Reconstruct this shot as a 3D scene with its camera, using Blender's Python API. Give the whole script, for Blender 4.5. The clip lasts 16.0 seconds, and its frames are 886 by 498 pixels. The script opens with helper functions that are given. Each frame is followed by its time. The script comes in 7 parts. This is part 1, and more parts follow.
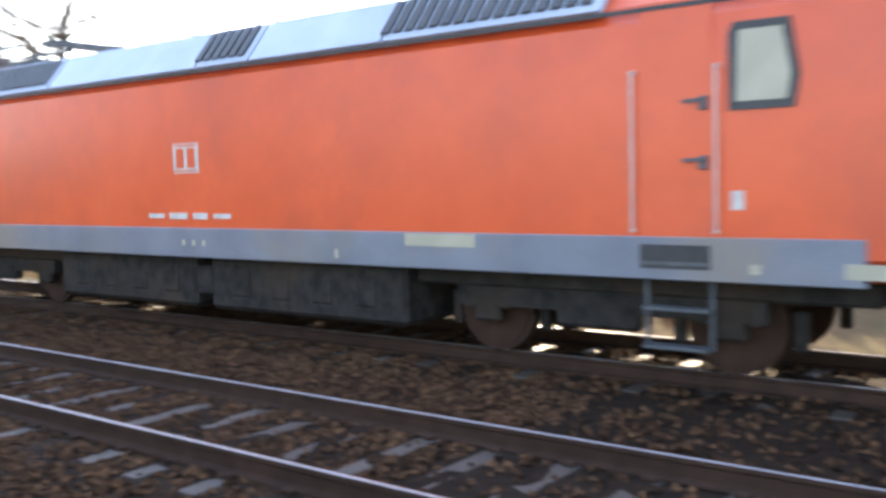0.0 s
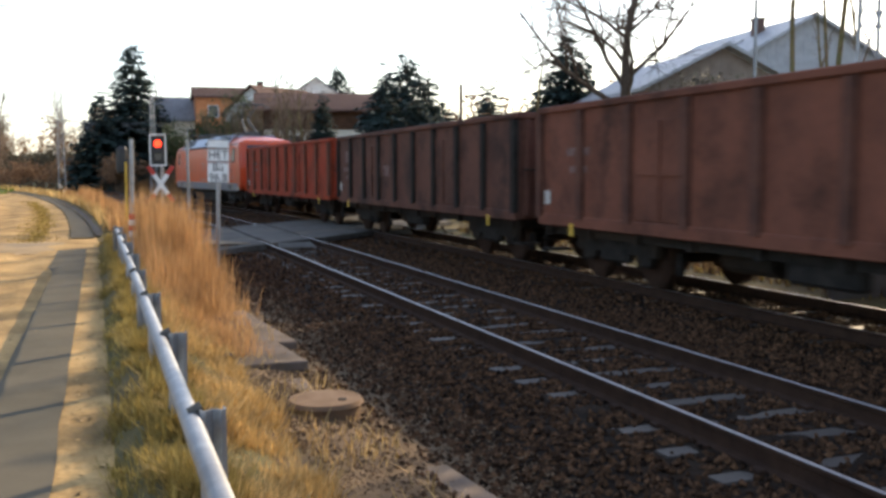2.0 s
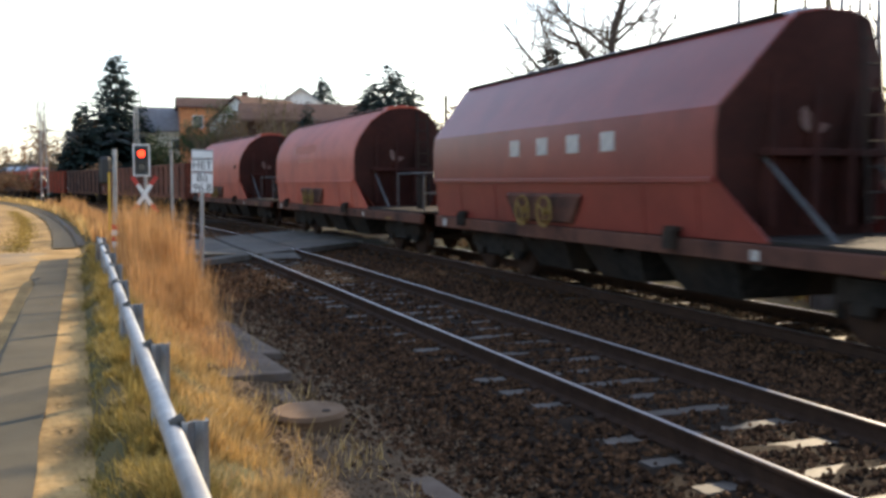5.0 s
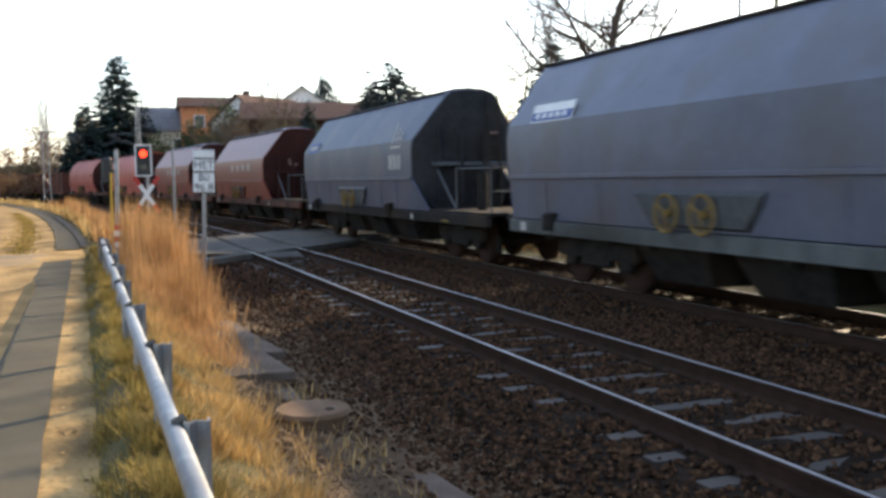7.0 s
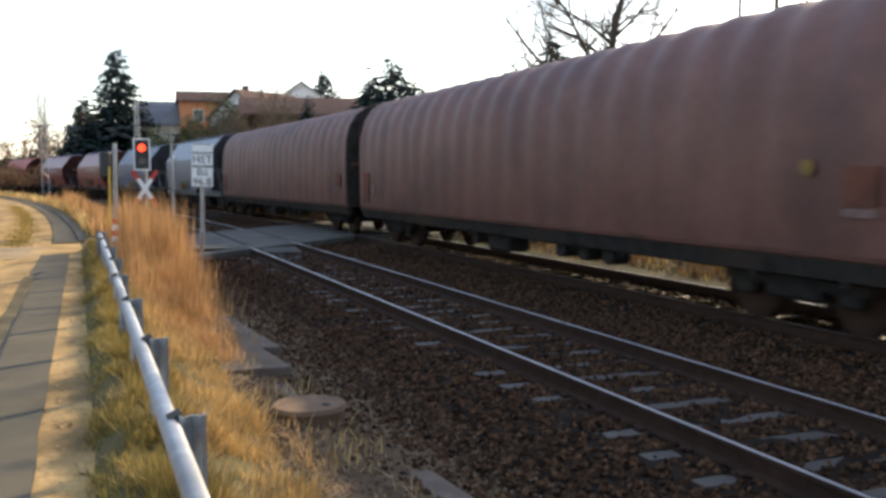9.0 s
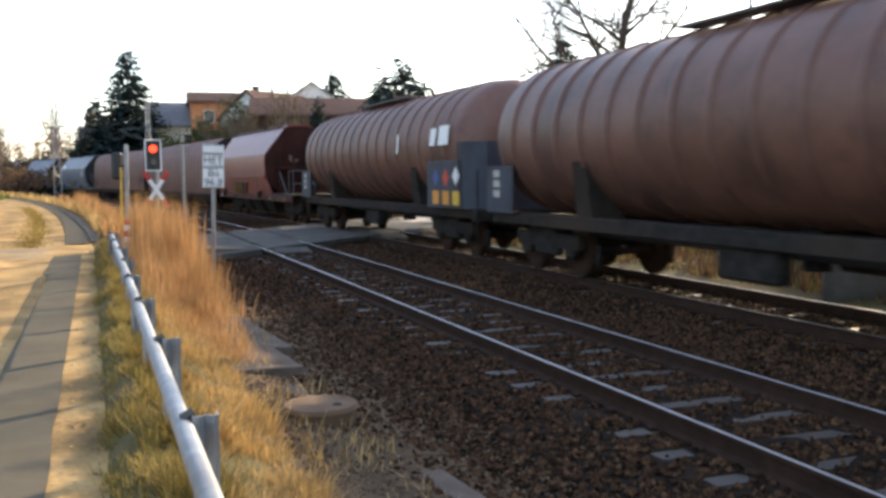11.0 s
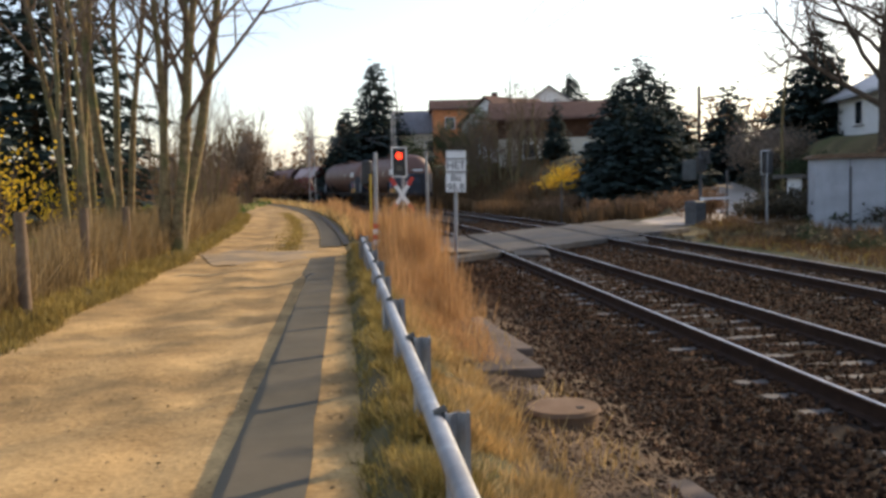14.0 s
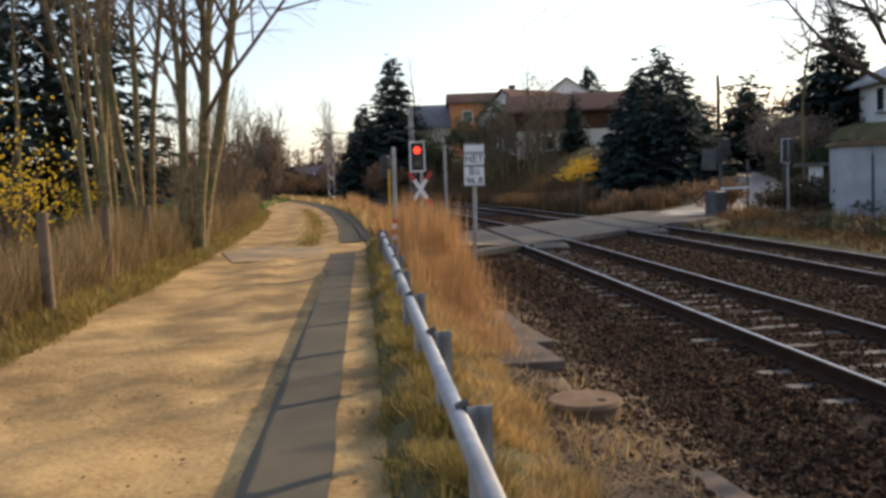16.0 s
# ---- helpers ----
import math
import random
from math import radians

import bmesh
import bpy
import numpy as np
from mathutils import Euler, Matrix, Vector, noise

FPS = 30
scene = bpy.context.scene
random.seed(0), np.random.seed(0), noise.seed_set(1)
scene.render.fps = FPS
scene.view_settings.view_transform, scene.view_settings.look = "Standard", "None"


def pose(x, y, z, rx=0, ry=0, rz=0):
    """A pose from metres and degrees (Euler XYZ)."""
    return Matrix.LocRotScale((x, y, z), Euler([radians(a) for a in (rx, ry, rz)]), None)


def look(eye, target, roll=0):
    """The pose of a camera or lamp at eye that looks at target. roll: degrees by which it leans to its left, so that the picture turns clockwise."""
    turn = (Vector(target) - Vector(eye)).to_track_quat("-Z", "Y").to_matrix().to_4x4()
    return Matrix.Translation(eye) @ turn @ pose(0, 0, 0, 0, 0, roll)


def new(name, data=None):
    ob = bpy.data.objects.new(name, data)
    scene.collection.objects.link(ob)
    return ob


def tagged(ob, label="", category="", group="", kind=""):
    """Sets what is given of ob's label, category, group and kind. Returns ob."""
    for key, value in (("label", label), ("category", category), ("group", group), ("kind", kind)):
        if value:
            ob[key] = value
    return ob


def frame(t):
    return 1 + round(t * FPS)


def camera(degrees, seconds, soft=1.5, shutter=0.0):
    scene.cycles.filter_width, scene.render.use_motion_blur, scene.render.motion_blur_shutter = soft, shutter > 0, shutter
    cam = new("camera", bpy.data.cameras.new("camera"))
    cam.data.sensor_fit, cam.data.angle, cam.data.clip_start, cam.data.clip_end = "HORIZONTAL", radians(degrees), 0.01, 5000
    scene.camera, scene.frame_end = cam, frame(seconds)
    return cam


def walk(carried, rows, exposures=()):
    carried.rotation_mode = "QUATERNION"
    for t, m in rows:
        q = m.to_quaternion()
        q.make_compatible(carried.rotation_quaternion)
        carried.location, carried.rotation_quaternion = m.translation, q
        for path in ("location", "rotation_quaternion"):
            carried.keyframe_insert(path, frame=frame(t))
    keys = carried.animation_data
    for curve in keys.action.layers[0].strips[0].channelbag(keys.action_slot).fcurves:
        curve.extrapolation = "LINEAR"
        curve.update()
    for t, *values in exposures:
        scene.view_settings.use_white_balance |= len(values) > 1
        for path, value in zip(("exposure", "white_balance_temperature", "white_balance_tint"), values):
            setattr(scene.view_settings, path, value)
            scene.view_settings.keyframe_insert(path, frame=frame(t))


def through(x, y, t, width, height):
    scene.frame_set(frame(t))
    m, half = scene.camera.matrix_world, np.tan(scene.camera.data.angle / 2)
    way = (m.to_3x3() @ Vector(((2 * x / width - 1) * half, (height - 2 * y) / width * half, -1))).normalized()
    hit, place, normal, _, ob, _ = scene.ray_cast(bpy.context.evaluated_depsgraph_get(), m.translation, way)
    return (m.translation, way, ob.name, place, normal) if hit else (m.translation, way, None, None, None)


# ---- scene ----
LENS = 50.58
cam = camera(LENS, 16.0, soft=3.2, shutter=0.22)
walk(cam, [
    (0.0, pose(-0.000, 0, 1.882, 85.57, 1.51, -53.06)),
    (0.2, pose(0.000, 0, 1.882, 86.84, 2.13, -41.97)),
    (0.4, pose(0.000, 0, 1.882, 87.69, 2.01, -33.19)),
    (0.5, pose(0.000, 0, 1.882, 87.45, 1.04, -30.64)),
    (0.6, pose(0.000, 0, 1.882, 87.12, 1.47, -28.57)),
    (0.8, pose(0.000, 0, 1.882, 86.74, 0.74, -25.02)),
    (1.0, pose(0.000, 0, 1.882, 86.72, 1.02, -21.67)),
    (1.5, pose(0.000, 0, 1.882, 85.13, 0.15, -21.96)),
    (2.0, pose(0.000, 0, 1.882, 85.25, 0.28, -20.40)),
    (2.5, pose(0.000, 0, 1.882, 85.69, -0.31, -21.18)),
    (3.0, pose(0.000, 0, 1.882, 86.09, 0.20, -21.15)),
    (3.5, pose(0.000, 0, 1.882, 86.42, 0.12, -20.93)),
    (4.0, pose(0.000, 0, 1.882, 86.22, 0.02, -21.12)),
    (6.5, pose(0.015, 0, 1.882, 85.75, 0.51, -21.39)),
    (7.0, pose(0.016, 0, 1.882, 85.72, 0.79, -21.18)),
    (7.5, pose(0.018, 0, 1.882, 85.78, 0.59, -21.33)),
    (8.0, pose(0.019, 0, 1.882, 85.84, 0.54, -21.30)),
    (8.5, pose(0.020, 0, 1.882, 85.74, 0.43, -21.07)),
    (9.0, pose(0.021, 0, 1.882, 85.52, 0.27, -21.25)),
    (11.5, pose(0.014, 0, 1.882, 85.49, 0.80, -20.04)),
    (12.0, pose(0.007, 0, 1.882, 85.34, 0.81, -16.78)),
    (12.5, pose(0.000, 0, 1.882, 84.86, 0.83, -11.60)),
    (13.0, pose(-0.018, 0, 1.882, 85.22, 0.99, -8.51)),
    (13.5, pose(-0.027, 0, 1.882, 85.86, 1.20, -6.92)),
    (14.0, pose(-0.032, 0, 1.882, 85.94, 1.5, -6.27)),
    (14.5, pose(-0.032, 0, 1.882, 86.00, 1.7, -5.84)),
    (15.0, pose(-0.032, 0, 1.882, 86.07, 1.85, -5.37)),
    (15.5, pose(-0.032, 0, 1.882, 85.73, 2.2, -5.16)),
    (16.0, pose(-0.032, 0, 1.882, 85.61, 2.4, -5.15)),
], exposures=[(0.0, 2.08, 6350, 14), (0.3, 1.83, 6350, 14), (0.6, 0.98, 6400, 13), (1.0, 0.38, 6500, 14), (1.5, 0.33, 6500, 14), (2.0, 0.63, 6500, 13), (2.6, 0.73, 6500, 13), (4.0, 0.63, 6500, 13), (6.5, 0.68, 6450, 12), (9.2, 0.70, 6450, 12), (11.5, 0.90, 6550, 13), (12.5, 0.59, 6700, 15), (13.5, 0.29, 6620, 16), (16.0, 0.04, 6620, 16)])

# ---- sky and sun ----
SUN_AZ, SUN_EL = radians(55.5), radians(25.6)
world = bpy.data.worlds.new("sky")
scene.world = world
world.use_nodes = True
nt = world.node_tree
sky = nt.nodes.new("ShaderNodeTexSky")
sky.sky_type, sky.sun_disc = "NISHITA", False
sky.sun_elevation, sky.sun_rotation = SUN_EL, SUN_AZ
sky.dust_density, sky.air_density, sky.ozone_density = 1.0, 1.2, 1.5
nt.nodes["Background"].inputs["Strength"].default_value = 0.15
haze = nt.nodes.new("ShaderNodeMix")
haze.data_type, haze.blend_type = "RGBA", "ADD"
haze.inputs["Factor"].default_value = 1.0
haze.inputs["B"].default_value = (1.22, 1.42, 1.86, 1)
nt.links.new(sky.outputs["Color"], haze.inputs["A"])
nt.links.new(haze.outputs["Result"], nt.nodes["Background"].inputs["Color"])
sun = new("sun", bpy.data.lights.new("sun", "SUN"))
sun.data.energy, sun.data.angle, sun.data.color = 5.0, radians(0.6), (1.0, 0.80, 0.52)
sun.matrix_world = look((60, 40, 50), (60 - math.sin(SUN_AZ), 40 - math.cos(SUN_AZ), 50 - math.tan(SUN_EL)))


# ---- materials ----
def mat(name, a, b, scale=4.0, rough=0.7, bump=0.2, metal=0.0, grain=60.0, stain=None, stain_scale=0.6, vary=0.0, island=0.0):
    """Two tones mixed by noise at two scales, an optional stain colour in patches, fine relief."""
    m = bpy.data.materials.new(name)
    m.use_nodes = True
    n, l = m.node_tree.nodes, m.node_tree.links
    bsdf = n["Principled BSDF"]
    co = n.new("ShaderNodeTexCoord")
    n1 = n.new("ShaderNodeTexNoise")
    n1.inputs["Scale"].default_value, n1.inputs["Detail"].default_value = scale, 6
    l.new(co.outputs["Object"], n1.inputs["Vector"])
    n2 = n.new("ShaderNodeTexNoise")
    n2.inputs["Scale"].default_value, n2.inputs["Detail"].default_value = grain, 4
    l.new(co.outputs["Object"], n2.inputs["Vector"])
    add = n.new("ShaderNodeMath")
    add.operation = "MULTIPLY_ADD"
    l.new(n2.outputs["Fac"], add.inputs[0])
    add.inputs[1].default_value = 0.5
    l.new(n1.outputs["Fac"], add.inputs[2])
    ramp = n.new("ShaderNodeMapRange")
    ramp.inputs["From Min"].default_value, ramp.inputs["From Max"].default_value = 0.5, 1.0
    l.new(add.outputs[0], ramp.inputs["Value"])
    mix = n.new("ShaderNodeMix")
    mix.data_type = "RGBA"
    l.new(ramp.outputs["Result"], mix.inputs["Factor"])
    mix.inputs["A"].default_value, mix.inputs["B"].default_value = (*a, 1), (*b, 1)
    out = mix.outputs["Result"]
    if stain:
        n3 = n.new("ShaderNodeTexNoise")
        n3.inputs["Scale"].default_value, n3.inputs["Detail"].default_value, n3.inputs["Roughness"].default_value = stain_scale, 8, 0.65
        l.new(co.outputs["Object"], n3.inputs["Vector"])
        r3 = n.new("ShaderNodeMapRange")
        r3.inputs["From Min"].default_value, r3.inputs["From Max"].default_value = 0.48, 0.66
        l.new(n3.outputs["Fac"], r3.inputs["Value"])
        mx = n.new("ShaderNodeMix")
        mx.data_type = "RGBA"
        l.new(r3.outputs["Result"], mx.inputs["Factor"])
        l.new(out, mx.inputs["A"])
        mx.inputs["B"].default_value = (*stain, 1)
        out = mx.outputs["Result"]
    if vary or island:
        src = n.new("ShaderNodeNewGeometry").outputs["Random Per Island"] if island else n.new("ShaderNodeObjectInfo").outputs["Random"]
        mr = n.new("ShaderNodeMapRange")
        k = island or vary
        mr.inputs["To Min"].default_value, mr.inputs["To Max"].default_value = 1 - k, 1 + k
        l.new(src, mr.inputs["Value"])
        hs = n.new("ShaderNodeHueSaturation")
        l.new(mr.outputs["Result"], hs.inputs["Value"])
        l.new(out, hs.inputs["Color"])
        out = hs.outputs["Color"]
    l.new(out, bsdf.inputs["Base Color"])
    bsdf.inputs["Roughness"].default_value, bsdf.inputs["Metallic"].default_value = rough, metal
    if rough >= 0.7:
        bsdf.inputs["Specular IOR Level"].default_value = 0.12
    if bump:
        bp = n.new("ShaderNodeBump")
        bp.inputs["Strength"].default_value, bp.inputs["Distance"].default_value = bump, 0.02
        l.new(add.outputs[0], bp.inputs["Height"])
        l.new(bp.outputs["Normal"], bsdf.inputs["Normal"])
    return m


def glow(name, color, strength):
    m = bpy.data.materials.new(name)
    m.use_nodes = True
    b = m.node_tree.nodes["Principled BSDF"]
    b.inputs["Base Color"].default_value = (*color, 1)
    b.inputs["Emission Color"].default_value, b.inputs["Emission Strength"].default_value = (*color, 1), strength
    return m


def leafy(name, a, b, island=0.5, through=0.3):
    """Thin leaves, needles or blades: two tones by clump, some light passes through."""
    m = mat(name, a, b, scale=1.2, rough=0.7, bump=0, grain=9, island=island)
    n, l = m.node_tree.nodes, m.node_tree.links
    bsdf, outn = n["Principled BSDF"], n["Material Output"]
    tr = n.new("ShaderNodeBsdfTranslucent")
    l.new(bsdf.inputs["Base Color"].links[0].from_socket, tr.inputs["Color"])
    ms = n.new("ShaderNodeMixShader")
    ms.inputs["Fac"].default_value = through
    l.new(bsdf.outputs[0], ms.inputs[1])
    l.new(tr.outputs[0], ms.inputs[2])
    l.new(ms.outputs[0], outn.inputs["Surface"])
    return m


EARTH = mat("earth", (0.07, 0.055, 0.028), (0.15, 0.12, 0.06), 0.8, 0.95, 0.5, grain=14, stain=(0.075, 0.085, 0.03), stain_scale=0.15)
DIRT = mat("sandy_dirt", (0.18, 0.112, 0.046), (0.565, 0.37, 0.158), 1.1, 0.95, 1.0, grain=22, stain=(0.15, 0.105, 0.05), stain_scale=0.8)
PATCH = mat("asphalt_patch", (0.080, 0.070, 0.049), (0.120, 0.104, 0.073), 2.0, 0.9, 0.3, grain=90, stain=(0.118, 0.100, 0.070), stain_scale=1.2)
ROADTAR = mat("road_tar", (0.085, 0.078, 0.07), (0.13, 0.12, 0.105), 1.0, 0.85, 0.3, grain=60, stain=(0.15, 0.125, 0.095))
# bed far darker than its stones: shade of the gaps put into the colour
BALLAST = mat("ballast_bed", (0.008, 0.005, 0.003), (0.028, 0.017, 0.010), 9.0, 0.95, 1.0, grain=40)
STONE = mat("ballast_stone", (0.018, 0.0088, 0.0045), (0.104, 0.053, 0.026), 12.0, 0.9, 0.2, island=0.85)
RAIL_SIDE = mat("rusty_rail", (0.028, 0.016, 0.011), (0.055, 0.030, 0.019), 6, 0.85, 0.3)
RAIL_HEAD = mat("polished_rail", (0.46, 0.46, 0.47), (0.60, 0.60, 0.61), 3, 0.34, 0.03, metal=1.0)
SLEEPER = mat("concrete_sleeper", (0.042, 0.034, 0.027), (0.082, 0.067, 0.053), 5, 0.62, 0.3, vary=0.25, stain=(0.032, 0.024, 0.018), stain_scale=2.5)
CONCRETE = mat("concrete", (0.085, 0.079, 0.072), (0.145, 0.135, 0.12), 3, 0.9, 0.35, stain=(0.075, 0.065, 0.05))
BROWN_LID = mat("rusty_concrete", (0.13, 0.08, 0.048), (0.22, 0.15, 0.10), 5, 0.9, 0.4, stain=(0.15, 0.09, 0.05))
GALV = mat("galvanised_steel", (0.24, 0.25, 0.26), (0.38, 0.39, 0.40), 8, 0.5, 0.08, metal=0.6, stain=(0.19, 0.18, 0.17))
STEEL_DARK = mat("dark_steel", (0.05, 0.055, 0.06), (0.10, 0.105, 0.11), 8, 0.6, 0.15, metal=0.3)
BLACKISH = mat("grimy_underframe", (0.012, 0.011, 0.011), (0.04, 0.035, 0.03), 6, 0.85, 0.3, stain=(0.05, 0.035, 0.025))
WHITE = mat("white_paint", (0.70, 0.70, 0.68), (0.82, 0.82, 0.80), 5, 0.5, 0.05)
BLACK = mat("black_paint", (0.012, 0.012, 0.013), (0.03, 0.03, 0.03), 5, 0.5, 0.05)
REDPAINT = mat("red_paint", (0.45, 0.03, 0.02), (0.55, 0.05, 0.03), 5, 0.5, 0.05)
YELLOW = mat("yellow_paint", (0.60, 0.36, 0.03), (0.70, 0.45, 0.06), 5, 0.5, 0.1)
ORANGE = mat("orange_plate", (0.62, 0.24, 0.02), (0.70, 0.32, 0.05), 5, 0.5, 0.1)
BLUEP = mat("blue_plate", (0.02, 0.05, 0.22), (0.03, 0.08, 0.30), 5, 0.5, 0.1)
LOCO_RED = mat("traffic_red_coat", (0.50, 0.062, 0.012), (0.60, 0.085, 0.02), 0.7, 0.35, 0.02, grain=3, stain=(0.44, 0.062, 0.02), stain_scale=0.5)
LOCO_GREY = mat("grey_skirt", (0.105, 0.113, 0.135), (0.165, 0.175, 0.20), 1.5, 0.5, 0.05, stain=(0.17, 0.15, 0.13))
ROOF_GREY = mat("roof_grey", (0.27, 0.31, 0.38), (0.36, 0.40, 0.47), 1.5, 0.45, 0.05)
RUST_RED = mat("oxide_red_wagon", (0.25, 0.036, 0.016), (0.36, 0.058, 0.024), 1.3, 0.7, 0.15, grain=9, stain=(0.12, 0.032, 0.018), stain_scale=0.9)
RUST_BROWN = mat("rusty_brown_wagon", (0.12, 0.048, 0.032), (0.20, 0.076, 0.048), 1.2, 0.75, 0.2, grain=9, stain=(0.055, 0.026, 0.018), stain_scale=0.8)
RUST_DARK = mat("dark_brown_wagon", (0.085, 0.040, 0.030), (0.145, 0.064, 0.044), 1.0, 0.75, 0.2, grain=9, stain=(0.035, 0.021, 0.017), stain_scale=0.7)
HOP_RED = mat("red_hopper_coat", (0.37, 0.062, 0.034), (0.47, 0.098, 0.055), 0.9, 0.55, 0.08, grain=6, stain=(0.30, 0.055, 0.035), stain_scale=0.7)
HOP_MAROON = mat("maroon_hopper_coat", (0.17, 0.030, 0.024), (0.24, 0.046, 0.034), 0.9, 0.36, 0.08, grain=6, stain=(0.16, 0.03, 0.025))
HOP_BLUE = mat("blue_grey_hopper_coat", (0.052, 0.062, 0.098), (0.080, 0.092, 0.136), 0.9, 0.46, 0.06, grain=6, stain=(0.115, 0.11, 0.125))
HOP_GREY = mat("grey_hopper_coat", (0.085, 0.095, 0.132), (0.128, 0.138, 0.18), 0.9, 0.4, 0.06, grain=6, stain=(0.095, 0.092, 0.10))
TARP = mat("faded_maroon_tarpaulin", (0.122, 0.051, 0.037), (0.187, 0.082, 0.060), 0.8, 0.6, 0.15, grain=5, stain=(0.095, 0.042, 0.034), stain_scale=0.5)
TANK = mat("brown_tank_coat", (0.12, 0.055, 0.038), (0.18, 0.084, 0.058), 0.9, 0.5, 0.08, grain=6, stain=(0.065, 0.034, 0.027), stain_scale=0.7)
TANK_END = mat("dark_blue_end_panel", (0.019, 0.026, 0.043), (0.038, 0.050, 0.074), 1.5, 0.6, 0.08, stain=(0.016, 0.016, 0.018))
GLASS = mat("cab_glass", (0.02, 0.025, 0.03), (0.05, 0.055, 0.06), 2, 0.06, 0)
BLIND = mat("beige_blind", (0.27, 0.25, 0.18), (0.36, 0.33, 0.24), 2, 0.5, 0.05)
BARK = mat("bark", (0.082, 0.060, 0.032), (0.29, 0.215, 0.11), 7, 0.95, 0.8, grain=40, stain=(0.12, 0.125, 0.05), stain_scale=1.5)
BARK_DARK = mat("dark_bark", (0.05, 0.038, 0.028), (0.12, 0.09, 0.065), 7, 0.95, 0.6, grain=40)
TWIG = mat("twig_bark", (0.12, 0.085, 0.06), (0.22, 0.16, 0.11), 3, 0.9, 0.1)
BIRCH = mat("pale_twigs", (0.20, 0.15, 0.12), (0.30, 0.24, 0.20), 3, 0.9, 0.1)
NEEDLE = leafy("spruce_needles", (0.020, 0.034, 0.031), (0.050, 0.074, 0.066), 0.5, 0.15)
DRY = leafy("dry_grass", (0.38, 0.245, 0.090), (0.66, 0.46, 0.195), 0.5, 0.35)
REED = leafy("dry_reed", (0.32, 0.17, 0.065), (0.56, 0.335, 0.155), 0.5, 0.4)
GREEN = leafy("spring_grass", (0.185, 0.135, 0.038), (0.37, 0.275, 0.085), 0.5, 0.35)
FIELD = leafy("field_grass", (0.10, 0.16, 0.03), (0.20, 0.26, 0.06), 0.4, 0.3)
FORSYTHIA = leafy("yellow_blossom", (0.70, 0.42, 0.02), (0.85, 0.58, 0.05), 0.25, 0.4)
IVY = leafy("dark_evergreen_leaves", (0.020, 0.034, 0.013), (0.048, 0.070, 0.026), 0.5, 0.2)
BROWN_LEAF = leafy("withered_leaves", (0.17, 0.095, 0.05), (0.28, 0.16, 0.085), 0.4, 0.3)
PLASTER = mat("cream_plaster", (0.62, 0.56, 0.44), (0.72, 0.66, 0.54), 2, 0.9, 0.1)
PLASTER_W = mat("white_plaster", (0.68, 0.68, 0.66), (0.78, 0.78, 0.76), 2, 0.9, 0.1)
PLASTER_O = mat("orange_plaster", (0.55, 0.20, 0.08), (0.66, 0.27, 0.12), 2, 0.9, 0.1)
TIMBER = mat("dark_timber", (0.06, 0.032, 0.02), (0.12, 0.06, 0.035), 2, 0.8, 0.3)
WOODPOST = mat("weathered_wood", (0.12, 0.085, 0.055), (0.22, 0.16, 0.11), 6, 0.9, 0.5, grain=40)
TILE_RED = mat("red_roof_tiles", (0.10, 0.060, 0.048), (0.155, 0.092, 0.074), 4, 0.85, 0.5, grain=20)
TILE_GREY = mat("grey_roof_tiles", (0.17, 0.17, 0.18), (0.28, 0.28, 0.29), 4, 0.7, 0.5, grain=20)
SLATE = mat("pale_slate_tiles", (0.30, 0.31, 0.33), (0.44, 0.45, 0.47), 4, 0.42, 0.4, grain=20)
HUTPAINT = mat("pale_hut_panels", (0.36, 0.38, 0.41), (0.46, 0.48, 0.51), 1.5, 0.75, 0.1, stain=(0.30, 0.31, 0.33), stain_scale=0.5)
PANE = mat("window_pane", (0.02, 0.025, 0.03), (0.04, 0.045, 0.05), 1, 0.08, 0)
OCHRE = mat("dull_ochre_paint", (0.16, 0.10, 0.03), (0.28, 0.18, 0.06), 6, 0.7, 0.1)
TWIG_TAN = leafy("tan_twig_haze", (0.20, 0.145, 0.10), (0.33, 0.25, 0.18), 0.35, 0.3)
SCRUB = leafy("dark_scrub", (0.035, 0.030, 0.018), (0.085, 0.070, 0.042), 0.5, 0.2)
BRAMBLE = leafy("bramble_stems", (0.17, 0.115, 0.052), (0.40, 0.285, 0.135), 0.6, 0.3)
APRON = mat("dusty_asphalt", (0.23, 0.165, 0.09), (0.40, 0.285, 0.16), 1.2, 0.9, 0.5, grain=40, stain=(0.17, 0.145, 0.11), stain_scale=0.8)
CABINET = mat("dull_grey_steel", (0.075, 0.08, 0.078), (0.13, 0.135, 0.13), 3, 0.75, 0.1, stain=(0.06, 0.058, 0.05))

# ---- building tools ----
def mesh_of(name, bm, material, smooth=0):
    bmesh.ops.recalc_face_normals(bm, faces=bm.faces[:])
    me = bpy.data.meshes.new(name)
    bm.to_mesh(me)
    bm.free()
    me.materials.append(material)
    if smooth:
        me.shade_smooth()
        me.set_sharp_from_angle(angle=radians(smooth))
    return me


def part(name, bm, material, parent, label="", at=None, smooth=0):
    ob = new(name, mesh_of(name, bm, material, smooth))
    ob.parent = parent
    if at is not None:
        ob.matrix_local = at
    if label:
        ob["label"] = label
    return ob


def again(ob, at):
    """Another piece on the same mesh, under the same parent."""
    o = new(ob.name.split(".")[0], ob.data)
    o.parent, o.matrix_local = ob.parent, at
    if "label" in ob:
        o["label"] = ob["label"]
    return o


def thing(name, m, label, category, group="", kind=""):
    ob = new(name)
    ob.matrix_world = m
    ob.empty_display_size = 0.2
    return tagged(ob, label, category, group, kind)


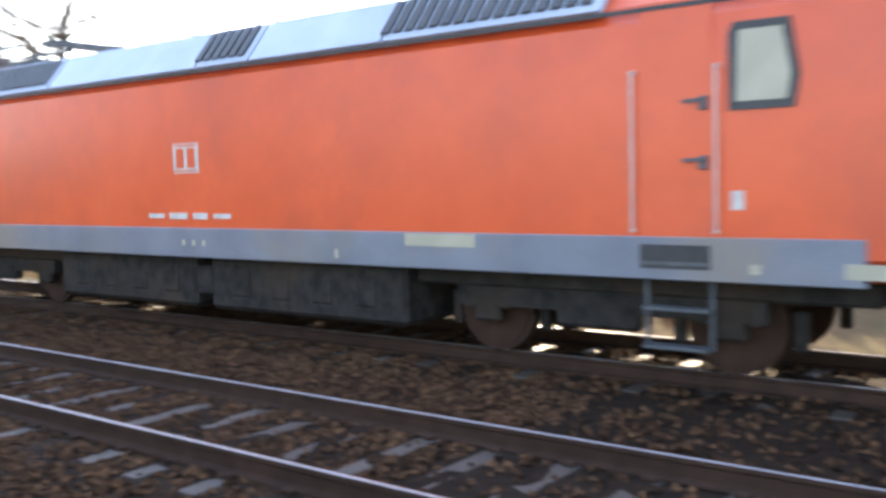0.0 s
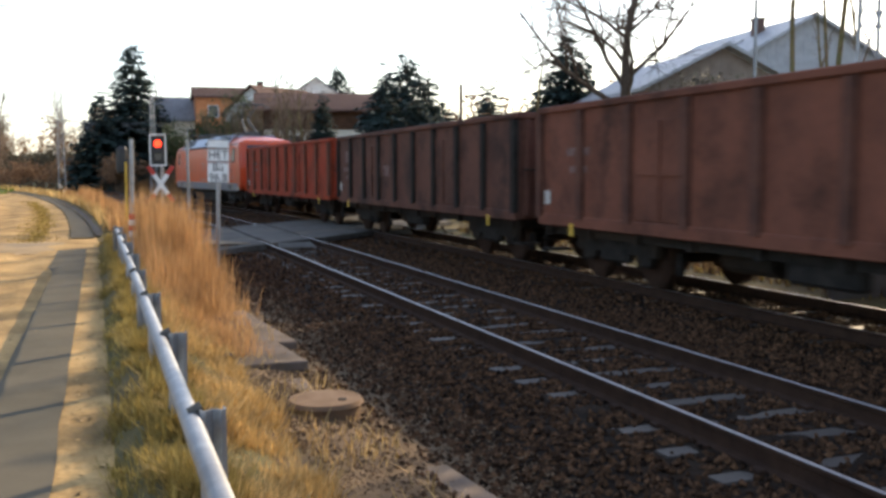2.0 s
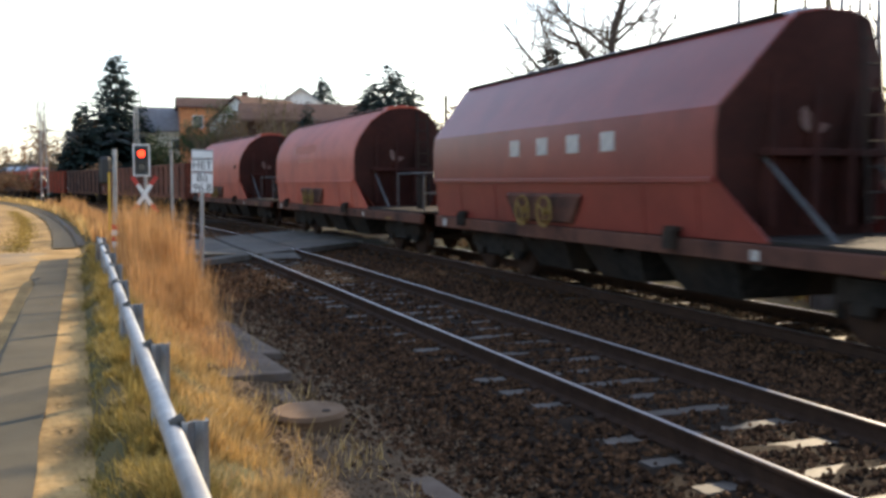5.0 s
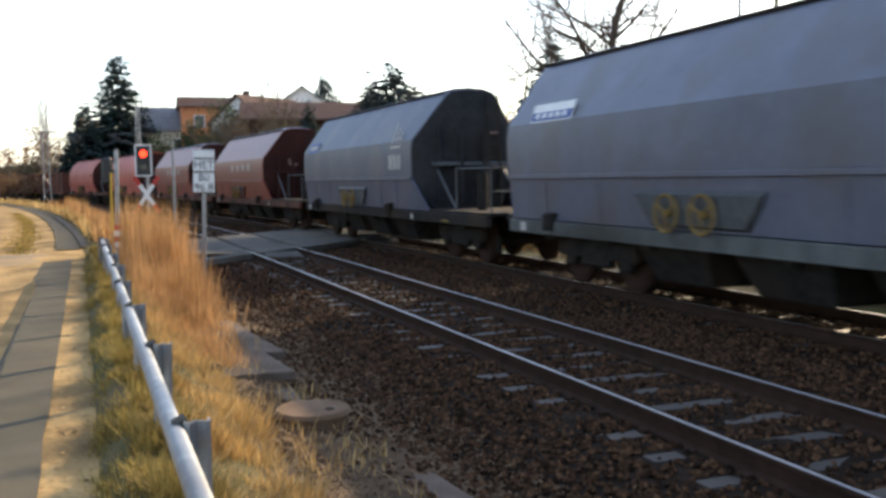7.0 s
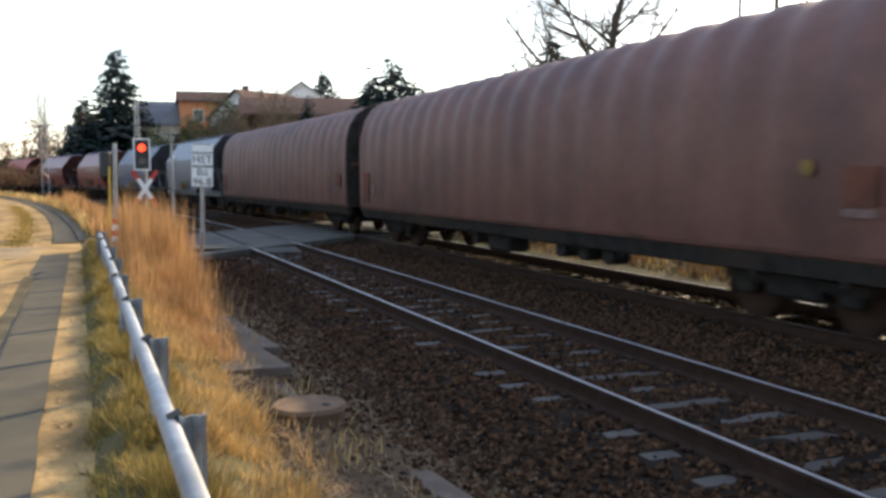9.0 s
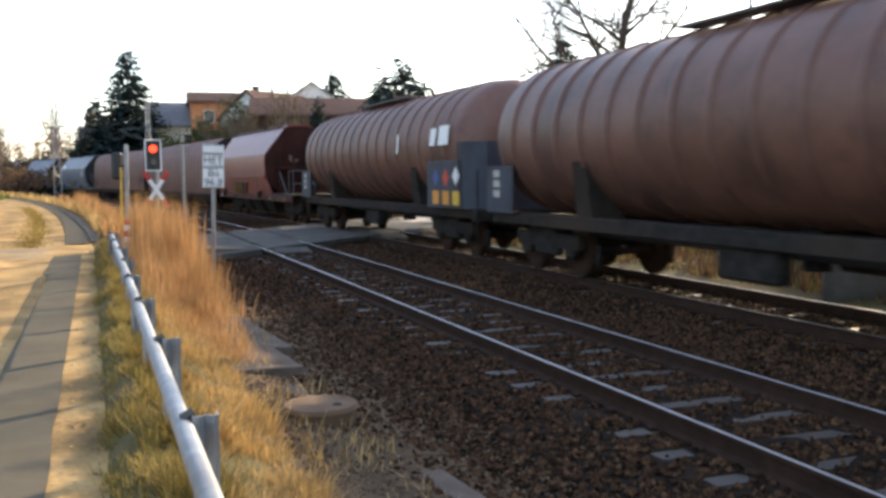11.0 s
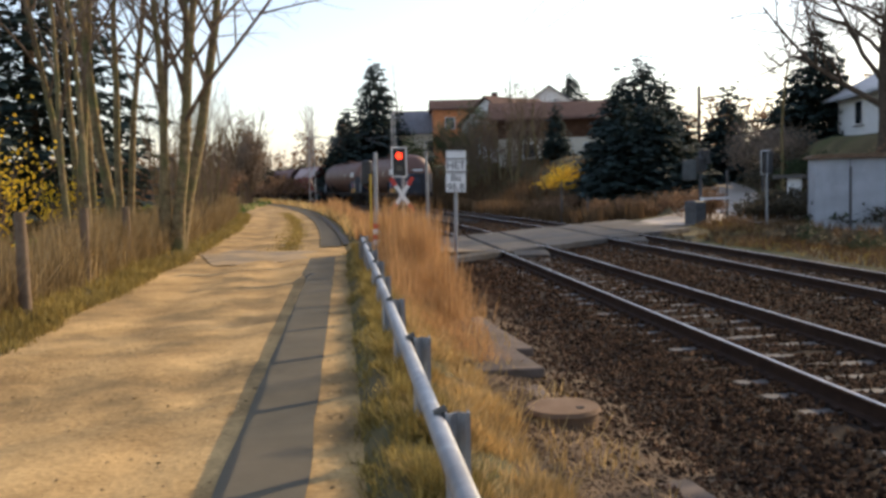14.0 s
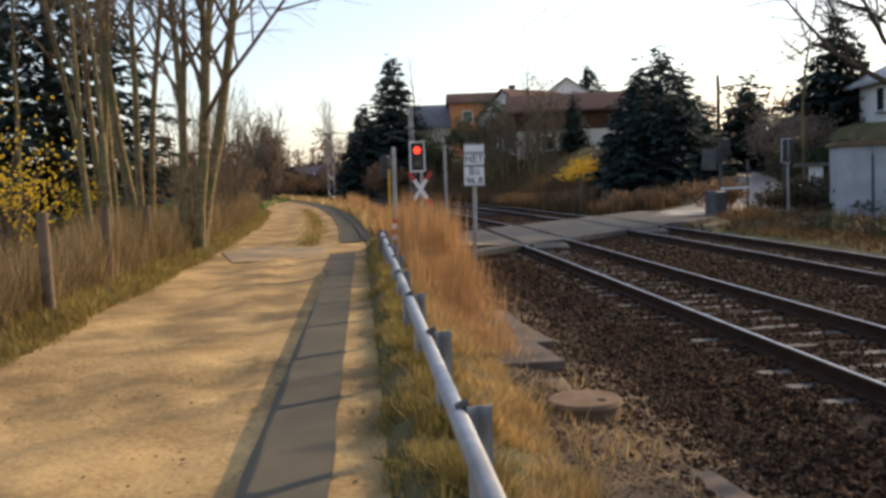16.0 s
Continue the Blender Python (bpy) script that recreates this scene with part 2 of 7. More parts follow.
def solid(name, me_or_bm, material, label, category="", group="", kind="", m=None, smooth=0):
    """A thing that is one mesh."""
    me = mesh_of(name, me_or_bm, material, smooth) if isinstance(me_or_bm, bmesh.types.BMesh) else me_or_bm
    ob = new(name, me)
    if m is not None:
        ob.matrix_world = m
    return tagged(ob, label, category, group, kind)


def raw_mesh(name, verts, faces, material, smooth=False):
    me = bpy.data.meshes.new(name)
    me.from_pydata(verts, [], faces)
    me.materials.append(material)
    if smooth:
        me.shade_smooth()
    return me


def box(bm, x0, x1, y0, y1, z0, z1, bevel=0.0):
    r = bmesh.ops.create_cube(bm, size=1, matrix=Matrix.LocRotScale(((x0 + x1) / 2, (y0 + y1) / 2, (z0 + z1) / 2), None, (abs(x1 - x0), abs(y1 - y0), abs(z1 - z0))))
    if bevel:
        es = list({e for v in r["verts"] for e in v.link_edges})
        bmesh.ops.bevel(bm, geom=es, offset=bevel, segments=1, affect="EDGES")
    return bm


def cyl(bm, p, q, r, n=10, r2=None, caps=True):
    p, q = Vector(p), Vector(q)
    rot = (q - p).to_track_quat("Z", "Y").to_matrix().to_4x4()
    bmesh.ops.create_cone(bm, cap_ends=caps, segments=n, radius1=r, radius2=r if r2 is None else r2, depth=(q - p).length, matrix=Matrix.Translation((p + q) / 2) @ rot)
    return bm


def prism(bm, outline, y0, y1, caps=True):
    """An outline of (x, z) points drawn out along y."""
    a = [bm.verts.new((x, y0, z)) for x, z in outline]
    b = [bm.verts.new((x, y1, z)) for x, z in outline]
    k = len(outline)
    for i in range(k):
        bm.faces.new((a[i], a[(i + 1) % k], b[(i + 1) % k], b[i]))
    if caps:
        bm.faces.new(a)
        bm.faces.new(b[::-1])
    return bm


def slice_off(bm, co, no):
    """Cuts away what lies beyond the plane and closes the cut."""
    geom = bm.verts[:] + bm.edges[:] + bm.faces[:]
    r = bmesh.ops.bisect_plane(bm, geom=geom, plane_co=co, plane_no=no, clear_outer=True)
    es = [e for e in r["geom_cut"] if isinstance(e, bmesh.types.BMEdge)]
    if es:
        bmesh.ops.edgeloop_fill(bm, edges=es)


def B():
    return bmesh.new()


# ---- the plan: straight beside the camera, then a bend to the left ----
R, S0, XF, XN = 370.0, 20.0, 9.15, 5.02


S1 = 150.0
A1 = (S1 - S0) / R
EX, EY = XF - R + R * math.cos(A1), S0 + R * math.sin(A1)


def bend(sx, s):
    """From the plan (across, along the far track) to the world."""
    if s <= S0:
        return sx, s
    if s > S1:
        return EX + (sx - XF) * math.cos(A1) - (s - S1) * math.sin(A1), EY + (sx - XF) * math.sin(A1) + (s - S1) * math.cos(A1)
    a = (s - S0) / R
    r = R + sx - XF
    return XF - R + r * math.cos(a), S0 + r * math.sin(a)


def turn(s):
    """Degrees by which the line has turned to the left."""
    return math.degrees((min(max(s, S0), S1) - S0) / R)


def unbend(x, y):
    if y <= S0:
        return x, y
    far = (y - EY) * math.cos(A1) - (x - EX) * math.sin(A1)
    if far > 0:
        return XF + (x - EX) * math.cos(A1) + (y - EY) * math.sin(A1), S1 + far
    dx, dy = x - (XF - R), y - S0
    if dx <= 0:
        return -400.0, y
    return XF + math.hypot(dx, dy) - R, S0 + R * math.atan2(dy, dx)


def step(a, b, v):
    v = min(1.0, max(0.0, (v - a) / (b - a)))
    return v * v * (3 - 2 * v)


ROAD = [(10.5, 35.0, 0.0), (14, 38.0, -0.02), (17.3, 42.0, 0.1), (20.2, 47.5, 0.5), (22.6, 54, 1.05), (23.6, 62, 1.75), (23.0, 72, 2.6)]


def road_near(x, y):
    """Distance to the lane's middle line and its height there."""
    best = (1e9, 0.0)
    for (ax, ay, az), (bx, by, bz) in zip(ROAD, ROAD[1:]):
        ux, uy = bx - ax, by - ay
        k = min(1, max(0, ((x - ax) * ux + (y - ay) * uy) / (ux * ux + uy * uy)))
        d = math.hypot(x - ax - k * ux, y - ay - k * uy)
        if d < best[0]:
            best = (d, az + k * (bz - az))
    return best


def height(x, y):
    """The ground's height; rail tops lie at 0."""
    sx, s = unbend(x, y)
    pts = [(-60, 0.1), (-8, 0.25), (-4.2, 0.34), (-3.5, 0.20), (-3.2, 0.10), (-0.2, 0.10), (0.02, 0.2), (0.22, 0.39), (0.55, 0.34), (1.15, -0.02), (2.0, -0.15), (2.9, -0.32), (3.4, -0.62), (11.2, -0.62), (12.0, -0.4), (13.0, -0.25)]
    if sx <= 13.0:
        h = pts[0][1]
        for (a, ha), (b, hb) in zip(pts, pts[1:]):
            if sx >= a:
                h = ha + (hb - ha) * min(1, (sx - a) / (b - a))
        if sx < -60:
            h = 0.1
    else:
        start = 14.2 + 6.8 * step(19, 27, s) - 8.0 * step(46, 62, s)
        rise = 4.0 * step(start, start + 6 + 3 * step(46, 62, s), sx) + 3.0 * step(start + 14, start + 70, sx) + 10 * step(120, 500, sx)
        h = -0.25 + rise
        d, rz = road_near(x, y)
        if d < 6:
            k = step(2.2, 5.5, d)
            h = h * k + (rz - 0.05) * (1 - k)
    lane = abs((y - x) - 24.4)
    if lane < 6.5 and -1 < x < 15:
        k = 1 - step(4.0, 6.5, lane)
        top = 0.2 if x < 0.3 else max(-0.16, 0.2 - (x - 0.3) * 0.18)
        if x < 3.2 or x > 11.2:
            h = max(h, h * (1 - k) + top * k)
    h += 0.05 * noise.noise((x * 0.5, y * 0.5, 0)) if not -3.6 < sx < 0.3 else 0.0
    h += 6.0 * step(180, 700, s)
    return h

# ---- ground ----
def axis(fine0, fine1, stepsize, reach0, reach1):
    v = list(np.arange(fine0, fine1 + 1e-6, stepsize))
    d = stepsize
    lo, hi = fine0, fine1
    while lo > reach0:
        d *= 1.13
        lo -= d
        v.insert(0, lo)
    d = stepsize
    while hi < reach1:
        d *= 1.10
        hi += d
        v.append(hi)
    return v


def build_ground():
    xs, ys = axis(-6, 26, 0.4, -2500, 2500), axis(-4, 62, 0.8, -1500, 3500)
    verts = [(x, y, height(x, y)) for y in ys for x in xs]
    w = len(xs)
    faces = [(j * w + i, j * w + i + 1, (j + 1) * w + i + 1, (j + 1) * w + i) for j in range(len(ys) - 1) for i in range(w - 1)]
    solid("ground", raw_mesh("ground", verts, faces, EARTH, True), EARTH, "earthy ground with dead winter grass", "ground", kind="structure")


def strip(name, edges, s0, s1, ds, z, material, label, cat_="ground", across=6, rough=0.0, seed=0, clip=None):
    """A sheet between two edges of the plan, following the bend. edges(s) gives (left, right); z(sx, s) its height."""
    n = int((s1 - s0) / ds) + 1
    verts, faces = [], []
    for j in range(n):
        s = s0 + (s1 - s0) * j / (n - 1)
        a, b = edges(s)
        for i in range(across + 1):
            sx = a + (b - a) * i / across
            x, y = bend(sx, s)
            verts.append((x, y, z(sx, s) + rough * noise.noise((x * 1.7 + seed, y * 1.7, 0.3))))
    w = across + 1
    faces = [(j * w + i, j * w + i + 1, (j + 1) * w + i + 1, (j + 1) * w + i) for j in range(n - 1) for i in range(across)]
    return solid(name, raw_mesh(name, verts, faces, material, True), material, label, cat_, kind="structure")


build_ground()


def path_edges(s):
    k = noise.noise((0, s * 0.35, 5.1)) * 0.22
    return -3.55 + k, 0.07 + 0.05 * noise.noise((0, s * 0.8, 9))


def path_z(sx, s):
    rut = -0.045 * math.exp(-((sx + 2.6) / 0.35) ** 2) - 0.035 * math.exp(-((sx + 1.3) / 0.25) ** 2)
    return 0.25 + rut + 0.004 * s / 10


strip("pavement_path", path_edges, -12, 150, 0.5, path_z, DIRT, "sandy dirt track with wheel ruts and tree shadows", "path", across=22, rough=0.022)
strip("pavement_patch", lambda s: (-0.80 + 0.008 * s - 0.11 * step(16.6, 17.2, s) - 0.02 * noise.noise((s, 0, 0)), -0.285 + 0.005 * s + 0.02 * noise.noise((0, s, 0))), -12, 21.3, 0.4, lambda sx, s: path_z(sx, s) + 0.012, PATCH, "grey asphalt trench patch along the dirt track", "path", across=4, rough=0.022)
strip("pavement_patch_far", lambda s: (-0.55, -0.0 - 0.1 * step(26, 40, s)), 24.8, 150, 0.8, lambda sx, s: path_z(sx, s) + 0.03, PATCH, "grey asphalt trench patch along the dirt track", "path", across=3, rough=0.004)
strip("kerb_edge", lambda s: (0.02 - 0.1 * step(26, 40, s), 0.22 - 0.1 * step(26, 40, s)), 25.2, 150, 0.8, lambda sx, s: path_z(sx, s) + 0.06, CONCRETE, "pale concrete edging of the dirt track", "kerb", across=2, rough=0.01)


# ballast bed with shoulders
def bed_z(sx, s):
    z = -0.17
    if sx < 3.6:
        z = -0.17 - (3.6 - sx) * 0.10
    if sx > 10.6:
        z = -0.17 - (sx - 10.6) * 0.28
    if 6.5 < sx < 7.7:
        z = -0.2
    return z + 0.035 * noise.noise((sx * 2.2, s * 2.2, 0)) + 0.02 * noise.noise((sx * 7, s * 7, 3))


def bed_edges(s):
    return 2.25 + 0.35 * noise.noise((0, s * 0.4, 2)), 12.0 + 0.2 * noise.noise((0, s * 0.4, 7))


strip("ballast_bed", bed_edges, -14, 60, 0.22, bed_z, BALLAST, "brown ballast bed darkened for the shade between its stones", "ballast", across=46)
strip("ballast_bed_far", bed_edges, 60, 420, 1.5, lambda sx, s: bed_z(sx, s), BALLAST, "brown ballast bed darkened for the shade between its stones", "ballast", across=14)
strip("ballast_bed_behind", bed_edges, -300, -14, 2.5, lambda sx, s: bed_z(sx, s), BALLAST, "brown ballast bed darkened for the shade between its stones", "ballast", across=14)


def on_crossing(x, y, pad=0.0):
    return 20.4 - pad < y - x < 28.6 + pad and 1.0 < x < 13.2


def stones(name, batches, x0, x1, seed, material):
    """Loose crushed stones in batches (from, to, count, size) along the line."""
    rng = np.random.default_rng(seed)
    base = np.array([(1, 0, 0), (-1, 0, 0), (0, 1, 0), (0, -1, 0), (0, 0, 1), (0, 0, -1)], float)
    tri = np.array([(0, 2, 4), (2, 1, 4), (1, 3, 4), (3, 0, 4), (2, 0, 5), (1, 2, 5), (3, 1, 5), (0, 3, 5)])
    V, F, k = [], [], 0
    for s0, s1, count, size in batches:
        for _ in range(count):
            sx, s = rng.uniform(x0, x1), rng.uniform(s0, s1)
            if x1 > 4 and sx < 2.7 and rng.random() > (sx - 1.7) / 1.4:
                continue
            x, y = bend(sx, s)
            if on_crossing(x, y) or (s0 < 26 and sx > 11.0 and rng.random() < 0.5):
                continue
            if abs(abs(sx - XN) - 0.75) < 0.1 or abs(abs(sx - XF) - 0.75) < 0.1:
                continue
            if (abs(sx - XN) < 1.3 or abs(sx - XF) < 1.3) and abs((s - 0.12 + 0.31) % 0.62 - 0.31) < 0.10 and rng.random() < 0.93:
                continue
            z = max(bed_z(sx, s) if sx > 2.3 else -9, height(x, y) + 0.015)
            v = base * rng.uniform(0.6, 1.5, 3) * size
            a = rng.uniform(0, 6.28)
            t = rng.uniform(-0.6, 0.6)
            ca, sa, ct, st = math.cos(a), math.sin(a), math.cos(t), math.sin(t)
            v = v @ np.array([[ca, sa, 0], [-sa, ca, 0], [0, 0, 1]]) @ np.array([[1, 0, 0], [0, ct, st], [0, -st, ct]])
            V.append(v + (x, y, z + size * 0.35))
            F.append(tri + k)
            k += 6
    return raw_mesh(name, np.concatenate(V).tolist(), np.concatenate(F).tolist(), material)


strip("verge_bank", lambda s: (0.0, 1.25), -12, 22.0, 0.4, lambda sx, s: height(sx, s) + 0.012, EARTH, "low grassy bank under the guard rail", "ground", across=20, rough=0.012)
GRIT = mat("gravelly_dirt", (0.066, 0.044, 0.026), (0.175, 0.118, 0.070), 3.0, 0.95, 0.9, grain=45, stain=(0.09, 0.07, 0.043), stain_scale=0.9)
strip("verge_gravel", lambda s: (1.0 + 0.25 * noise.noise((0, s * 0.7, 4)), 2.75), -12, 23.0, 0.4, lambda sx, s: height(sx, s) + 0.02, GRIT, "gravelly bare dirt beside the ballast", "ground", across=10, rough=0.02)

def litter():
    """Dead leaves, clods and small stones on the dirt track."""
    rng = random.Random(12)
    v, f = [], []
    for _ in range(8000):
        s = 3 + 34 * rng.random() ** 1.6
        sx = rng.uniform(-3.6, 0.12)
        if noise.noise((sx * 1.3, s * 0.6, 8)) < rng.uniform(-0.35, 0.45) and sx < -0.2:
            continue
        x, y = bend(sx, s)
        z = path_z(sx, s) + 0.022 * noise.noise((x * 1.7, y * 1.7, 0.3)) + 0.004
        r = 0.005 + 0.017 * rng.random() ** 3
        b = len(v)
        n = 5
        a0 = rng.uniform(0, 6.3)
        for k in range(n):
            q = r * rng.uniform(0.6, 1.3)
            v.append((x + q * math.cos(a0 + k * 1.2566), y + q * math.sin(a0 + k * 1.2566), z))
        v.append((x, y, z + r * 0.4))
        f += [(b + k, b + (k + 1) % n, b + n) for k in range(n)]
    return raw_mesh("path_litter", v, f, LITTER)


LITTER = mat("clods_and_leaves", (0.13, 0.085, 0.04), (0.42, 0.29, 0.14), 5, 0.95, 0.2, island=0.6)
solid("path_litter", litter(), LITTER, "scattered clods and dead leaves on the dirt track", "litter", kind="stuff")
BALLAST_BATCHES = ((4.0, 12, 34000, 0.026), (12, 22, 18000, 0.031), (22, 30, 6000, 0.035), (-3, 4, 6000, 0.03), (30, 48, 6000, 0.045))
GRITSTONE = mat("verge_gravel_stone", (0.062, 0.040, 0.024), (0.19, 0.125, 0.075), 12.0, 0.9, 0.2, island=0.6)
solid("verge_stones", stones("verge_stones", ((4.0, 11, 7000, 0.015), (11, 21, 5000, 0.02)), 1.25, 3.0, 9, GRITSTONE), GRITSTONE, "loose pale brown gravel beside the ballast", "gravel", kind="stuff")
solid("ballast_stones", stones("ballast_stones", BALLAST_BATCHES, 1.5, 11.9, 4, STONE), STONE, "brown and grey crushed ballast stones between the tracks", "gravel", kind="stuff")


# ---- railway tracks ----
def rail_mesh(name, sx, s0, s1, outline, material):
    n = max(2, int((s1 - s0) / (0.8 if s1 > S0 else 20)) + 1)
    verts, faces, k = [], [], len(outline)
    for j in range(n):
        s = s0 + (s1 - s0) * j / (n - 1)
        for dx, z in outline:
            x, y = bend(sx + dx, s)
            verts.append((x, y, z))
    faces = [(j * k + i, j * k + (i + 1) % k, (j + 1) * k + (i + 1) % k, (j + 1) * k + i) for j in range(n - 1) for i in range(k)]
    faces += [tuple(range(k))[::-1], tuple(range((n - 1) * k, n * k))]
    return raw_mesh(name, verts, faces, material)


WEB = [(-0.07, -0.172), (0.07, -0.172), (0.07, -0.155), (0.012, -0.135), (0.012, -0.045), (0.036, -0.032), (0.036, -0.006), (-0.036, -0.006), (-0.036, -0.032), (-0.012, -0.045), (-0.012, -0.135), (-0.07, -0.155)]
HEAD = [(-0.014, -0.007), (0.014, -0.007), (0.014, -0.003), (0.010, 0.0), (-0.010, 0.0), (-0.014, -0.003)]


def sleeper_bm():
    bm = B()
    prism(bm, [(-0.14, -0.215), (0.14, -0.215), (0.085, 0.0), (-0.085, 0.0)], -1.22, 1.22)
    bmesh.ops.rotate(bm, cent=(0, 0, 0), matrix=Matrix.Rotation(radians(90), 3, "Z"), verts=bm.verts[:])
    for v in bm.verts:
        if v.co.z > -0.01 and abs(v.co.x) < 0.4:
            v.co.z -= 0.03
    return bm


def clip_bm():
    bm = B()
    for sx in (-0.75, 0.75):
        for d in (-0.11, 0.11):
            box(bm, sx + d - 0.035, sx + d + 0.035, -0.05, 0.05, 0.0, 0.035, 0.008)
    return bm


def track(name, xc, label):
    tr = thing(name, pose(0, 0, 0), label, "railway track", "the two tracks of the line", "structure")
    for d in (-0.75, 0.75):
        for nm, outline, m in (("rail", WEB, RAIL_SIDE), ("rail_head", HEAD, RAIL_HEAD)):
            for s0, s1 in ((-300, 20), (20, 420)):
                ob = new(nm, rail_mesh(nm, xc + d, s0, s1, outline, m))
                ob.parent = tr
    first = None
    fast = None
    k = -4
    while True:
        s = k * 0.62 + 0.12
        k += 1
        if s > 62:
            break
        x, y = bend(xc, s)
        a = turn(s)
        m = pose(x, y, -0.168 + 0.004 * noise.noise((s, xc, 0)), 0, 0, a + 0.7 * noise.noise((s * 3, xc, 1)))
        if first is None:
            first = part("sleeper", sleeper_bm(), SLEEPER, tr, at=m)
            fast = part("rail_clip", clip_bm(), RAIL_SIDE, tr, at=m)
        else:
            again(first, m)
            if s < 26:
                again(fast, m)
    # the sleepers further off
    src = first.data
    vs = np.array([v.co[:] for v in src.vertices])
    fs = [tuple(p.vertices) for p in src.polygons]
    V, F, c = [], [], 0
    for s in [-3 - 0.62 * i for i in range(1, 40)] + [62.5 + 0.62 * i for i in range(200)]:
        x, y = bend(xc, s)
        a = radians(turn(s))
        rot = np.array([[math.cos(a), math.sin(a), 0], [-math.sin(a), math.cos(a), 0], [0, 0, 1]])
        V.append(vs @ rot + (x, y, -0.168))
        F += [tuple(i + c for i in f) for f in fs]
        c += len(vs)
    ob = new("far_sleepers", raw_mesh("far_sleepers", np.concatenate(V).tolist(), F, SLEEPER))
    ob.parent = tr
    ob["kind"] = "stuff"
    return tr


track("track_near", XN, "straight railway track with polished rails on concrete sleepers")
track("track_far", XF, "railway track with polished rails that carries the train")


# ---- level crossing: oblique concrete panels, and the lane on both sides ----
def oblique(u, v, z):
    """u along the lane, v across it."""
    c = math.sqrt(0.5)
    return ((u + v) * c + 1.5, (u - v) * c + 25.9, z)


def panel_mesh(name, u0, u1, v0, v1, z, thick, material):
    """A slab with chamfered upper edges, bounded by the rails' direction at u0 and u1."""
    c = math.sqrt(0.5)
    e = 0.02

    def pt(xe, v, zz):
        # the point of the lane's line v at the rail coordinate xe
        u = (xe - 1.5) / c - v
        return oblique(u, v, zz)
    lo = [pt(u0, v0, z - thick), pt(u1, v0, z - thick), pt(u1, v1, z - thick), pt(u0, v1, z - thick)]
    hi = [pt(u0, v0, z - e), pt(u1, v0, z - e), pt(u1, v1, z - e), pt(u0, v1, z - e)]
    tp = [pt(u0 + e, v0 + e, z), pt(u1 - e, v0 + e, z), pt(u1 - e, v1 - e, z), pt(u0 + e, v1 - e, z)]
    verts = lo + hi + tp
    faces = [(3, 2, 1, 0), (8, 9, 10, 11)]
    for r in (0, 4):
        faces += [(r + i, r + (i + 1) % 4, r + 4 + (i + 1) % 4, r + 4 + i) for i in range(4)]
    return raw_mesh(name, verts, faces, material)


crossing = thing("level_crossing", pose(0, 0, 0), "grey concrete panel level crossing set obliquely over both tracks", "level crossing", kind="structure")
for x0, x1 in ((2.5, XN - 0.80), (XN - 0.66, XN + 0.66), (XN + 0.80, XF - 0.80), (XF - 0.66, XF + 0.66), (XF + 0.80, 12.6)):
    for i in range(6):
        nm = "panel"
        ob = new(nm, panel_mesh(nm, x0, x1, -2.85 + i * 0.95 + 0.006, -2.85 + (i + 1) * 0.95 - 0.006, 0.012 if x1 > 3 else 0.02, 0.16, CONCRETE if (i + int(x0)) % 3 else ROADTAR))
        ob.parent = crossing
# sloped guard blocks between the rails at the panels' ends
for xc in (XN, XF):
    bm = B()
    prism(bm, [(-0.55, -0.16), (0.55, -0.16), (0.45, 0.0), (-0.45, 0.0)], 0, 0.32)
    for v in bm.verts:
        if v.co.y < 0.1 and v.co.z > -0.1:
            v.co.z -= 0.11
    y0 = xc - 1.5 + 25.9 - 2.85 * math.sqrt(2) - 0.75
    part("guard_block", bm, CONCRETE, crossing, "pale sloped concrete guard block", at=pose(xc, y0, -0.01))


def lane(name, pts, width, material, label, lift):
    verts, faces = [], []
    fine = []
    for a, b in zip(pts, pts[1:]):
        for i in range(6):
            fine.append([a[j] + (b[j] - a[j]) * i / 6 for j in range(3)])
    fine.append(list(pts[-1]))
    for _ in range(4):
        fine = [fine[0]] + [[(p[j] + 2 * q[j] + r[j]) / 4 for j in range(3)] for p, q, r in zip(fine, fine[1:], fine[2:])] + [fine[-1]]
    for i, p in enumerate(fine):
        q, r = fine[max(0, i - 1)], fine[min(len(fine) - 1, i + 1)]
        d = Vector((r[0] - q[0], r[1] - q[1], 0)).normalized()
        nrm = Vector((d.y, -d.x, 0))
        for k in range(5):
            o = (k - 2) / 4 * width * (1 + 0.05 * noise.noise((i, k, 0)))
            verts.append((p[0] + nrm.x * o, p[1] + nrm.y * o, p[2] + lift - 0.02 * abs(k - 2)))
    faces = [(j * 5 + i, j * 5 + i + 1, (j + 1) * 5 + i + 1, (j + 1) * 5 + i) for j in range(len(fine) - 1) for i in range(4)]
    return solid(name, raw_mesh(name, verts, faces, material, True), material, label, "road", kind="structure")


PALE = mat("pale_sand", (0.38, 0.33, 0.27), (0.50, 0.44, 0.37), 1.2, 0.95, 0.4, grain=30)
lane("road_uphill", [(12.0, 36.0, 0.0)] + ROAD[1:], 3.8, PALE, "pale asphalt lane climbing away from the crossing", 0.03)
lane("road_forecourt", [(13.2, 36.6, -0.03), (15.2, 36.6, -0.05), (17.2, 37.4, -0.05), (19.4, 39.4, 0.05)], 2.6, PALE, "pale sandy forecourt beside the lane", 0.045)
lane("road_approach", [(-3.3, 22.6, 0.27), (-1.5, 23.0, 0.27), (0.2, 24.2, 0.22), (1.4, 25.6, 0.10), (2.7, 27.0, 0.0)], 4.6, APRON, "dusty worn asphalt apron joining the dirt track to the crossing", 0.012)

# ---- the goods train, front first; each vehicle points along +y ----
TRAIN = []


